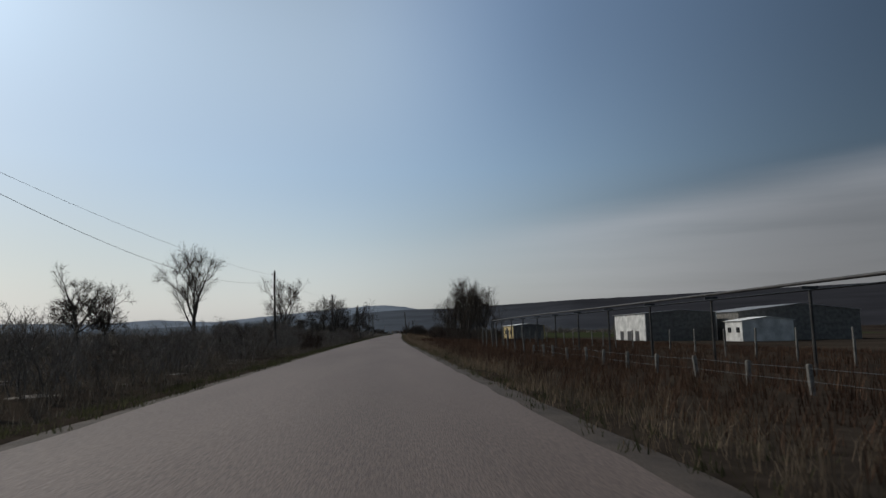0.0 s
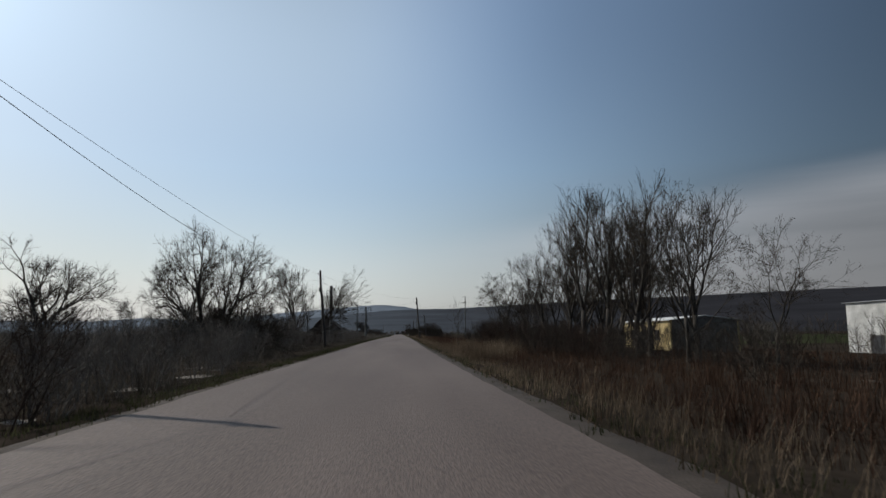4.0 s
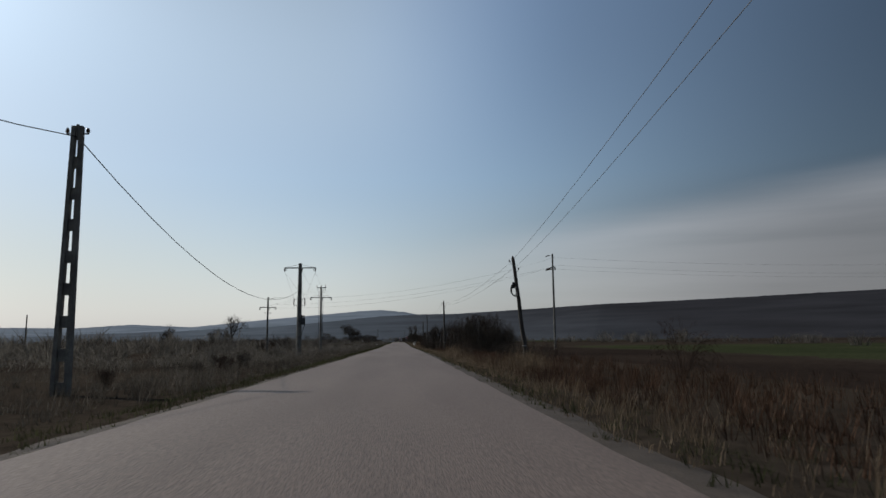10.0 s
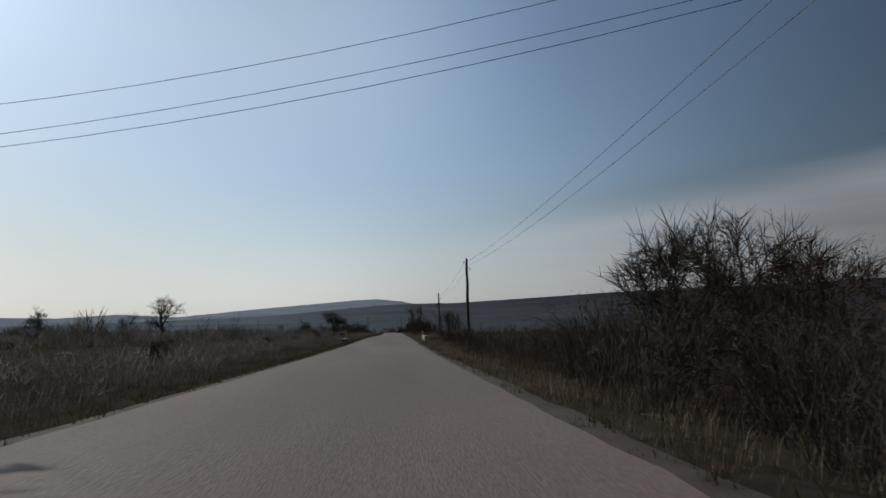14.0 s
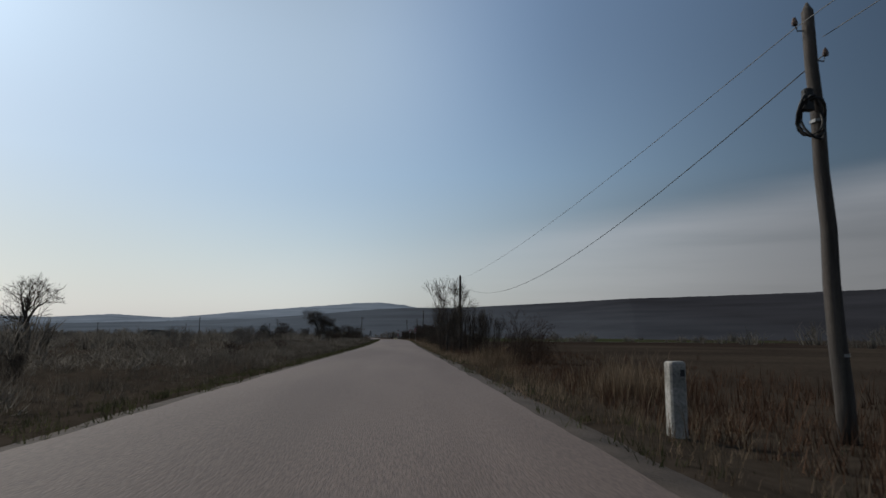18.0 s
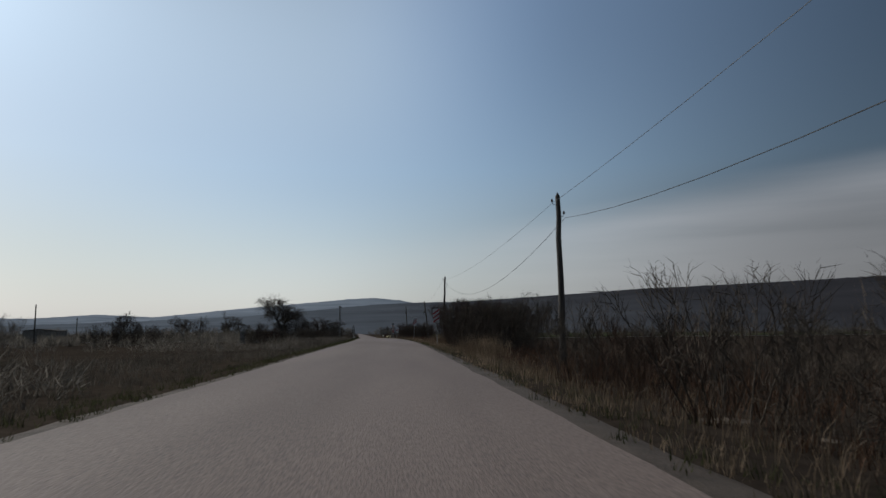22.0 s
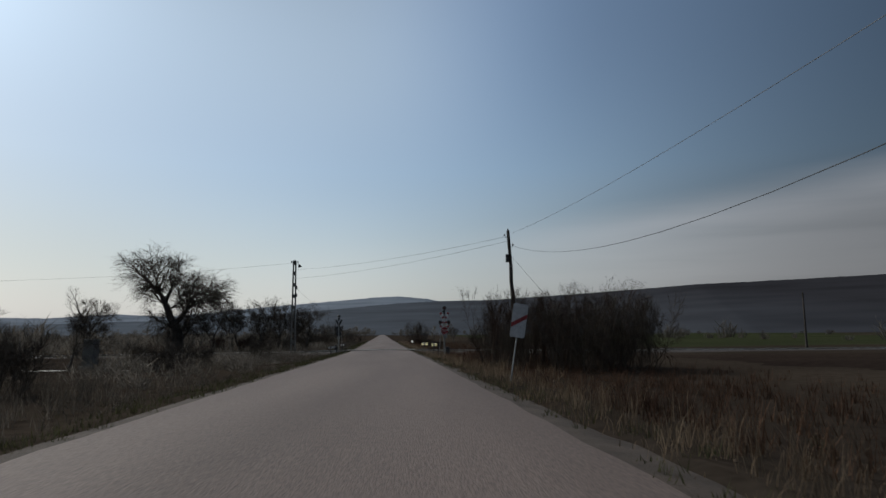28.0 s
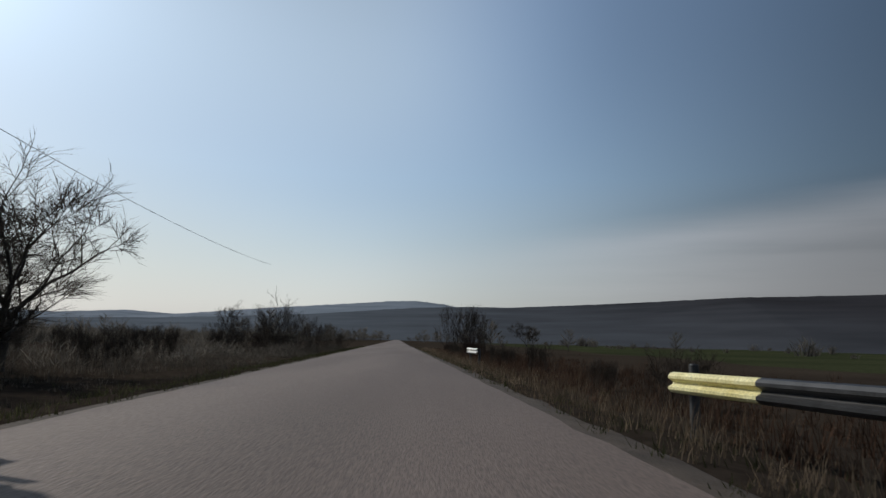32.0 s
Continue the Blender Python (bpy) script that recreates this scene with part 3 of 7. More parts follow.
# The haze over these hills is part of their materials' colours.
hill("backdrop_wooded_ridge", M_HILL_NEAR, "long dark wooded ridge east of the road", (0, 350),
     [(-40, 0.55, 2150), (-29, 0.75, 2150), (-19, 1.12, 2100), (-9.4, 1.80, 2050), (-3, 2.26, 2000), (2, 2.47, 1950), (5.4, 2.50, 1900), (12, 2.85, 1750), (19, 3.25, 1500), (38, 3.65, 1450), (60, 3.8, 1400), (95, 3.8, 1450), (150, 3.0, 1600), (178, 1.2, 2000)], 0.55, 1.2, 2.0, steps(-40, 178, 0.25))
hill("backdrop_haze_blue_hill", M_HILL_FAR, "distant hill at the road's end, haze painted in as pale blue", (0, 350),
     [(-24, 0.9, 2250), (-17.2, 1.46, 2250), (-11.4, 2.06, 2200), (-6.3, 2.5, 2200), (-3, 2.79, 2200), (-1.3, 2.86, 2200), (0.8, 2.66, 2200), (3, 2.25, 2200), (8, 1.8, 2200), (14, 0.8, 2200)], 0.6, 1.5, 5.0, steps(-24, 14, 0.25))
hill("backdrop_low_hills", M_HILL_LEFT, "low hills along the western horizon with painted haze", (0, 350),
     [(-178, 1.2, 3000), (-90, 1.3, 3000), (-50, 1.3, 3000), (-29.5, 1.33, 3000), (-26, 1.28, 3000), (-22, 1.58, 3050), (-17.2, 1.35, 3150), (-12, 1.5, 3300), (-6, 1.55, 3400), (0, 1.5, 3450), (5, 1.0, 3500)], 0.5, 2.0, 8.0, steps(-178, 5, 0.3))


# ---- poles and wires ----
def wood_pole(base, top, label, r=0.13, coil=None, box=None, steps_on=False, group="roadside telephone poles"):
    """A tapering timber pole from base to top (world places), with a cut tip, hooks with insulators and what hangs on it."""
    bx, by = base
    bz = ground_z(bx, by) - 0.25
    pole = thing("telephone_pole", label, "pole", (bx, by, bz), group)
    v = Vector((top[0] - bx, top[1] - by, top[2] - bz))
    rng = random.Random(int(by * 10))
    pts, rad = [], []
    for i in range(9):
        f = i / 8
        w = 0.03 * math.sin(f * 5 + rng.random() * 6)
        pts.append(v * f + Vector((w * (0 < i < 8), w * 0.5 * (0 < i < 8), 0)))
        rad.append(r * (1.15 - 0.42 * f))
    pts.append(v * 1.0 + v.normalized() * 0.16)
    rad.append(r * 0.12)
    part("shaft", Geo().tube(pts, rad, 9), M_WOODPOLE, pole, "", True)
    for k, (f, s) in enumerate(((0.955, -1), (0.885, 1))):
        p = v * f
        hook = part("hook", Geo().tube([p, p + Vector((s * 0.2, 0, -0.02)), p + Vector((s * 0.24, 0, 0.1))], 0.012, 5), M_DARKSTEEL, pole)
        q = p + Vector((s * 0.24, 0, 0.08))
        part("insulator", Geo().tube([q, q + Vector((0, 0, 0.04)), q + Vector((0, 0, 0.1)), q + Vector((0, 0, 0.13))], [0.045, 0.05, 0.032, 0.02], 8), M_PORCELAIN, hook)
    for f in (0.22, 0.74):
        p = v * f
        rr = r * (1.15 - 0.42 * f) + 0.006
        part("steel_band", Geo().tube([p - v.normalized() * 0.025, p + v.normalized() * 0.025], rr, 9), M_STEEL, pole)
    if coil:
        p = v * coil
        g = Geo()
        for t in range(3):
            o = Vector((-0.2 + 0.03 * t, -0.1 - 0.03 * t, -0.05 * t))
            ring = [p + o + Vector((math.cos(a) * 0.2, 0.08 * math.sin(a * 2 + t), math.sin(a) * 0.34)) for a in [i * math.pi / 8 for i in range(17)]]
            g.tube(ring, 0.024, 5, False)
        part("cable_coil", g, M_CABLE, pole, "coiled spare black cable", True)
        part("splice_box", Geo().box(p + Vector((-0.22, -0.12, 0.24)), (0.16, 0.14, 0.36), None, 0.03), M_CABLE, pole, "black cable splice box")
    if box:
        p = v * box
        part("junction_box", Geo().box(p + Vector((-0.18, -0.06, 0)), (0.18, 0.16, 0.5), None, 0.03), M_DARKSTEEL, pole, "dark metal junction box")
    return pole


def wire(name, a, b, sag, r, mat, label, group="overhead wires"):
    """A hanging span between two places."""
    a, b = Vector(a), Vector(b)
    g = Geo()
    g.tube([a.lerp(b, i / 16) - Vector((0, 0, sag * 4 * (i / 16) * (1 - i / 16))) for i in range(17)], r, 4)
    return tagged(part(name, g, mat, None), label, "wire", group)


PHONE = [((-13.5, 18.0), (-13.4, 18.0, 7.3)), ((-12.1, 67.1), (-12.29, 67.0, 7.43)), ((-10.2, 107.1), (-10.44, 107.0, 7.36)), ((-9.2, 166.3), (-9.84, 166.3, 8.0)), ((3.15, 220.4), (2.5, 219.9, 7.9)), ((6.95, 273.9), (6.22, 273.86, 5.98)),
         ((5.9, 324.9), (5.77, 324.9, 6.4)), ((6.25, 381.2), (6.15, 381.2, 6.73)), ((7.4, 428.5), (7.19, 428.45, 6.6)), ((6.75, 481.1), (6.67, 481.06, 6.94)),
         ((8.1, 532.6), (8.06, 532.55, 6.64)), ((7.36, 583.9), (7.66, 583.84, 7.59)), ((8.1, 625.5), (7.35, 625.44, 6.6)), ((5.4, 668.3), (4.96, 668.25, 7.53))]
LABELS = {3: "weathered wooden pole leaning beside bare trees", 4: "leaning wooden pole with a junction box by the road", 5: "leaning wooden pole hung with coiled cable", 8: "wooden pole with spare cable coil and splice box",
          12: "crooked leaning wooden pole carrying cable fittings", 13: "slightly leaning wooden pole beside thorn hedge"}
for i, (b, t) in enumerate(PHONE):
    wood_pole(b, t, LABELS.get(i, "tall weathered wooden telephone pole in dry grass"), 0.15 if i in (3, 4, 9) else 0.13,
              coil={5: 0.72, 8: 0.75, 12: 0.72}.get(i), box={4: 0.87, 13: 0.8, 3: 0.76}.get(i))
for i, ((_, a), (_, b)) in enumerate(zip(PHONE, PHONE[1:])):
    wire("telephone_wire", (a[0] - 0.24, a[1], a[2] - 0.3), (b[0] - 0.24, b[1], b[2] - 0.3), 0.6, 0.007, M_WIRE, "thin overhead telephone wire between poles")
    if 4 <= i <= 7:
        wire("telephone_wire", (a[0] + 0.24, a[1], a[2] - 0.42), (b[0] + 0.24, b[1], b[2] - 0.42), 0.6, 0.007, M_WIRE, "thin overhead telephone wire between poles")
    else:
        wire("telephone_cable", (a[0] + 0.24, a[1], a[2] - {3: 1.22, 8: 0.72, 9: 0.65}.get(i, 0.95)), (b[0] + 0.24, b[1], b[2] - (0.35 if i == 3 else 0.9)), 1.9 if i == 3 else (1.5 if i < 4 else 1.95), 0.010, M_CABLE, "sagging black telephone cable between poles")


def post_shaft(parent, h, r0, r1, n=4):
    part("shaft", Geo().tube([(0, 0, -0.3), (0, 0, h * 0.5), (0, 0, h)], [r0, (r0 + r1) / 2, r1], n), M_CONCRETE, parent)


def insulator_on(parent, p, up=0.22, hang=False):
    s = -1 if hang else 1
    p = Vector(p)
    prof = [(0.0, 0.03), (0.25, 0.03), (0.3, 0.075), (0.5, 0.04), (0.55, 0.07), (0.78, 0.035), (0.85, 0.05), (1.0, 0.02)]
    part("insulator", Geo().tube([p + Vector((0, 0, s * up * a)) for a, _ in prof], [b for _, b in prof], 8), M_PORCELAIN, parent, "", True)


def lattice_pole(at, h, label, lamp=False):
    """A concrete pole of two chords joined by rungs, narrowing upwards."""
    x, y = at
    z = ground_z(x, y) - 0.2
    h -= z
    pole = thing("lattice_pole", label, "pole", (x, y, z), "concrete power poles")
    w0, w1 = 0.21, 0.11
    for s in (-1, 1):
        g = Geo()
        k = len(g.v)
        for zz, w in ((0, w0), (h, w1)):
            for dx, dy in ((-0.062, -0.13), (0.062, -0.13), (0.062, 0.13), (-0.062, 0.13)):
                g.v.append((s * w + dx, dy * (1 - 0.35 * zz / h), zz))
        g.f += [(0, 1, 5, 4), (1, 2, 6, 5), (2, 3, 7, 6), (3, 0, 4, 7), (3, 2, 1, 0), (4, 5, 6, 7)]
        part("chord", g, M_CONCRETE, pole)
    n = 9
    for i in range(n):
        zz = h * (0.06 + 0.93 * i / (n - 1)) - 0.1
        w = w0 + (w1 - w0) * zz / h
        part("rung", Geo().box((0, 0, zz), (2 * w - 0.14, 0.12, 0.38 if i < n - 1 else 0.5), None, 0.02), M_CONCRETE, pole)
    part("bracket", Geo().tube([(-0.35, 0, h - 0.25), (0.35, 0, h - 0.25)], 0.022, 6), M_DARKSTEEL, pole)
    for s in (-0.32, 0.32):
        insulator_on(pole, (s, 0, h - 0.25), 0.2)
    if lamp:
        arm = part("lamp_arm", Geo().tube([(0.15, 0, h - 0.3), (0.35, 0, h - 0.38), (0.48, -0.05, h - 0.5)], 0.022, 6), M_DARKSTEEL, pole)
        head = part("lamp_shade", Geo().tube([(0.42, -0.05, h - 0.42), (0.5, -0.07, h - 0.52), (0.56, -0.09, h - 0.68)], [0.05, 0.13, 0.2], 10), M_DARKSTEEL, arm, "dark enamel lamp shade", True)
        for zz, s in ((h * 0.72, 0.36), (h * 0.64, 0.34)):
            part("switch_box", Geo().box((0.24, -0.12, zz), (0.2, 0.18, s), None, 0.03), M_DARKSTEEL, pole, "dark electrical box")
        part("conduit", Geo().tube([(0.2, -0.1, 0.4), (0.19, -0.1, h * 0.7)], 0.025, 6), M_STEEL, pole)
    return pole


lattice_pole((-10.98, 256.8), 8.2, "ladder-like concrete power pole standing in scrub")
lattice_pole((-13.2, 696.1), 8.85, "ladder-like concrete pole with lamp beside railway", True)

# the solid concrete pole beside the old house
z0 = ground_z(-12.55, 206.8)
pole = thing("concrete_pole", "solid tapering concrete power pole by old trees", "pole", (-12.55, 206.8, z0), "concrete power poles")
post_shaft(pole, 9.2 - z0, 0.32, 0.25, 8)
part("pole_cap", Geo().tube([(0, 0, 9.18 - z0), (0, 0, 9.32 - z0)], [0.26, 0.16], 8), M_CONCRETE, pole)
part("bracket", Geo().tube([(-0.3, 0, 8.6 - z0), (0.4, 0, 8.6 - z0)], 0.025, 6), M_DARKSTEEL, pole)
insulator_on(pole, (0.38, 0, 8.6 - z0))


def mv_pole(at, h, label, arm, drop=0.5, second=None, gear=False, struts=(), side_arm=0.0, strain=False):
    """A medium-voltage concrete pole: cross-arm with insulators, optional second arm, switch frame and transformer."""
    x, y = at
    z = ground_z(x, y) - 0.2
    h -= z
    pole = thing("power_pole", label, "pole", (x, y, z), "medium voltage poles")
    post_shaft(pole, h, 0.32 if gear else 0.2, 0.18 if gear else 0.13, 10)
    top = h - drop
    arm_ob = part("crossarm", Geo().box((0, 0.0, top), (2 * arm, 0.11, 0.11), None, 0.015), M_DARKSTEEL, pole)
    for s in (-1, 1):
        part("stay", Geo().tube([(s * arm * 0.95, 0, top + 0.05), (0, 0, min(top + 0.4, h - 0.05))], 0.014, 5), M_DARKSTEEL, arm_ob)
        insulator_on(pole, (s * arm * 0.97, 0, top - 0.05), 0.4, True)
        # the line's slack loop hangs below the arm's end
        c = Vector((s * (arm - 0.1), -0.1, top - 0.22))
        part("jumper_loop", Geo().tube([c + Vector((math.cos(a) * 0.13, 0, math.sin(a) * 0.17)) for a in [k * math.pi / 6 for k in range(13)]], 0.028, 5, False), M_DARKSTEEL, pole)
    insulator_on(pole, (0.24, -0.1, top - 0.05), 0.4, True)
    if second:
        part("upper_bar", Geo().box((0, 0, h - 0.1), (2 * second, 0.12, 0.12), None, 0.015), M_DARKSTEEL, pole)
        part("lower_bar", Geo().box((0, 0.12, h - 0.42), (2 * second, 0.05, 0.05), None, 0.01), M_DARKSTEEL, pole)
        for s in (-0.9, 0.0, 0.9):
            insulator_on(pole, (s * second, 0, h - 0.04), 0.4)
    if side_arm:
        part("side_bracket", Geo().tube([(0, 0, h - 0.15), (side_arm, 0, h - 0.35)], 0.035, 6), M_DARKSTEEL, pole)
        insulator_on(pole, (side_arm, 0, h - 0.35), 0.35)
        part("low_bar", Geo().box((0, 0, top - 0.95), (arm * 0.9, 0.07, 0.07)), M_DARKSTEEL, pole)
    if strain:
        # strain insulators pull towards the wires that cross the road
        for z, y in ((h - 0.2, 0.0), (top - 0.1, -0.12), (top - 0.25, 0.14)):
            pts = [(-0.1, y, z), (-0.45, y, z - 0.06), (-0.5, y, z - 0.07), (-0.8, y, z - 0.14), (-0.85, y, z - 0.15), (-1.15, y, z - 0.24)]
            part("strain_insulator", Geo().tube(pts, [0.03, 0.03, 0.09, 0.08, 0.09, 0.05], 7), M_PORCELAIN, pole)
    if gear:
        for s in (-1, 1):
            part("switch_frame", Geo().tube([(s * 0.2, 0, h * 0.62), (s * 0.58, 0, h * 0.62), (s * 0.58, 0, h * 0.555), (s * 0.2, 0, h * 0.555)], 0.03, 5), M_DARKSTEEL, pole)
            part("switch_blade", Geo().tube([(s * 0.58, -0.06, h * 0.628), (s * 0.60, -0.08, h * 0.59), (s * 0.58, -0.06, h * 0.55)], [0.05, 0.06, 0.05], 6), M_PORCELAIN, pole)
        for s, e in ((-1, -0.58), (0.14, 0.42), (1, 0.58)):
            a, b = Vector((s * arm * 0.97, 0, top - 0.45)), Vector((e, 0, h * 0.62))
            part("jumper_wire", Geo().tube([a.lerp(b, k / 8) + Vector((-0.5 * s * math.sin(math.pi * k / 8) * 0.35, -0.1, -0.5 * math.sin(math.pi * k / 8))) for k in range(9)], 0.008, 4), M_WIRE, pole)
        part("transformer", Geo().box((0.42, -0.1, h * 0.39), (0.5, 0.45, 0.75), None, 0.06), M_DARKSTEEL, pole, "dark ribbed pole transformer")
        for s in (0.3, 0.42, 0.54):
            insulator_on(pole, (s, -0.1, h * 0.39 + 0.37), 0.3)
        part("brace", Geo().tube([(0.62, -0.1, h * 0.39 - 0.35), (0.16, 0, h * 0.22)], 0.035, 6), M_DARKSTEEL, pole)
    for sx in struts:
        part("riser_pipe", Geo().tube([(sx, -0.15, 0.1), (sx, -0.12, h - 0.6)], 0.035, 6), M_PIPE, pole)
    return pole


mv_pole((-11.31, 308.9), 9.81, "large concrete power pole with transformer and cross-arm", 1.72, 0.5, None, True)
mv_pole((-12.56, 340.9), 9.75, "concrete power pole with double cross-arm and risers", 1.66, 1.65, 0.75, False, (-0.3, 0.3))
mv_pole((-23.35, 354.1), 9.1, "smaller concrete power pole with cross-arms in field", 1.45, 1.85, None, False, (), 1.0)
mv_pole((24.44, 339.0), 14.8, "tall concrete power pole beyond thorn thicket", 0.42, 2.2, None, False, (), 0.0, True)
for off in (-1.66, 0.24, 1.66):
    wire("power_wire", (-11.31 + off, 308.9, 8.9), (-12.56 + off, 340.9, 7.8), 0.5, 0.008, M_WIRE, "aluminium power wire between concrete poles")
for (dx, z0, z1, sg) in ((0.6, 9.0, 14.2, 2.0), (1.4, 7.75, 12.95, 1.5), (-1.4, 7.2, 12.4, 1.9)):
    wire("power_wire", (-23.35 + dx, 354.1, z0), (24.44 + dx * 0.6, 339.0, z1), sg, 0.010, M_WIRE, "high power wire crossing above the road")
    wire("power_wire", (-12.56 + dx, 340.9, 9.2), (-23.35 + dx, 354.1, z0), 0.3, 0.008, M_WIRE, "aluminium power wire between concrete poles")
    wire("power_wire", (24.44 + dx * 0.6, 339.0, z1), (110.0, 318.0, z1 - 2.2), 1.4, 0.009, M_WIRE, "power wire running off over the fields")
for a, b, sg in (((-9.84, 166.3, 6.4), (-12.2, 206.8, 8.5), 1.0), ((-12.2, 206.8, 8.45), (-10.98, 256.8, 7.85), 2.9), ((-10.98, 256.8, 7.85), (-11.3, 308.9, 6.9), 2.8)):
    wire("power_cable", a, b, sg, 0.018, M_CABLE, "thick twisted black power cable between poles")
for k in range(2):
    wire("telephone_wire", (4.9, 668.2, 7.2 - 0.3 * k), (-13.2, 696.1, 7.9 - 0.9 * k), 0.35, 0.009, M_WIRE, "wire slanting across the road to the lattice pole")
wire("stay_wire", (5.1, 668.2, 6.0), (10.5, 668.0, -0.4), 0.0, 0.009, M_WIRE, "taut steel stay wire of leaning pole")
wire("power_wire", (-13.2, 696.1, 8.6), (-50.0, 690.0, 6.3), 0.5, 0.009, M_WIRE, "wire along the railway line")
wire("power_wire", (-13.2, 696.1, 6.2), (-14.6, 745.0, 5.2), 0.8, 0.009, M_WIRE, "wire leaving the lattice pole over the trees")

# telegraph poles along the railway
far_pole = thing("telegraph_pole", "distant wooden telegraph pole along the railway", "pole", (-50, 690, ground_z(-50, 690)), "railway telegraph poles")
part("shaft", Geo().tube([(0, 0, -0.2), (0, 0, 3.5), (0, 0, 6.8)], [0.15, 0.12, 0.09], 7), M_WOODPOLE, far_pole)
part("crossarm", Geo().box((0, 0, 6.45), (1.2, 0.1, 0.1)), M_WOODPOLE, far_pole)
for x, y in ((-84, 694), (-120, 697), (-158, 700), (-196, 702), (46, 706), (-58, 622), (-62, 350)):
    copy_thing(far_pole, pose(x, y, ground_z(x, y), 0, 0, x))


# ---- buildings ----
def hip_house(x0, x1, y0, y1, eave, ridge_z, hip0, hip1):
    zb = ground_z((x0 + x1) / 2, (y0 + y1) / 2) - 0.2
    house = thing("old_house", "low old house with dark hipped tile roof", "house", (0, 0, 0))
    wx0, wx1, wy0, wy1 = x0 + 0.45, x1 - 0.45, y0 + 0.45, y1 - 0.45
    for nm, c, s in (("front_wall", (wx1 - 0.15, (wy0 + wy1) / 2), (0.3, wy1 - wy0)), ("rear_wall", (wx0 + 0.15, (wy0 + wy1) / 2), (0.3, wy1 - wy0)),
                     ("end_wall", ((wx0 + wx1) / 2, wy0 + 0.15), (wx1 - wx0 - 0.6, 0.3)), ("end_wall", ((wx0 + wx1) / 2, wy1 - 0.15), (wx1 - wx0 - 0.6, 0.3))):
        part(nm, Geo().box((*c, (zb + eave) / 2 + 0.05), (*s, eave - zb + 0.1)), M_PLASTER, house)
    xm = (x0 + x1) / 2
    a, b, c, d = (x0, y0), (x1, y0), (x1, y1), (x0, y1)
    r0, r1 = Vector((xm, y0 + hip0, ridge_z)), Vector((xm, y1 - hip1, ridge_z))
    planes = ((a, b, r0, r0), (b, c, r1, r0), (c, d, r1, r1), (d, a, r0, r1))
    roof = part("roof", Geo().box((xm, (y0 + y1) / 2, eave + 0.0), (x1 - x0 - 0.1, y1 - y0 - 0.1, 0.12)), M_PLASTER, house, "boarded eaves under the roof")
    for p, q, r, s in planes:
        # courses of tiles as stepped strips up each slope
        P, Q, R, S = Vector((*p, eave)), Vector((*q, eave)), Vector(r), Vector(s)
        g = Geo()
        n = 13
        for i in range(n):
            for f, up in ((i / n, 0.012), ((i + 1) / n, 0.005)):
                g.v += [tuple(P.lerp(S, f) + Vector((0, 0, up))), tuple(Q.lerp(R, f) + Vector((0, 0, up)))]
        for i in range(2 * n - 1):
            g.f.append((2 * i, 2 * i + 1, 2 * i + 3, 2 * i + 2))
        part("roof_slope", g, M_ROOF, roof)
    part("ridge_cap", Geo().tube([r0 - Vector((0, 0.1, 0)), r1 + Vector((0, 0.1, 0))], 0.11, 7), M_ROOF, roof)
    for e, t in ((a, r0), (b, r0), (c, r1), (d, r1)):
        part("hip_cap", Geo().tube([Vector((*e, eave + 0.06)), t], 0.08, 6), M_ROOF, roof)
    for yy in (y0 + 2.5, y0 + 5.5, y1 - 2.8):
        win = part("window", Geo().box((wx1 + 0.012, yy, zb + 1.35), (0.05, 0.8, 0.9), None, 0.01), M_DARKGLASS, house)
        part("window_frame", Geo().box((wx1 + 0.02, yy, zb + 1.85), (0.07, 0.95, 0.08)).box((wx1 + 0.02, yy, zb + 0.86), (0.1, 0.95, 0.07)).box((wx1 + 0.025, yy, zb + 1.35), (0.07, 0.06, 0.9)), M_WHITE, win)
    return house


hip_house(-18.5, -12.55, 227.4, 238.8, 1.92, 4.3, 2.8, 1.0)
yard_wall = thing("yard_wall", "short whitewashed yard wall behind the old house", "wall", (-14.2, 240.8, ground_z(-14.2, 240.8) - 0.1))
part("panel", Geo().box((0, 0, 0.95), (1.5, 0.2, 1.9), None, 0.02), M_WHITEWALL, yard_wall)
part("coping", Geo().box((0, 0, 1.93), (1.6, 0.3, 0.08), None, 0.015), M_CONCRETE, yard_wall)


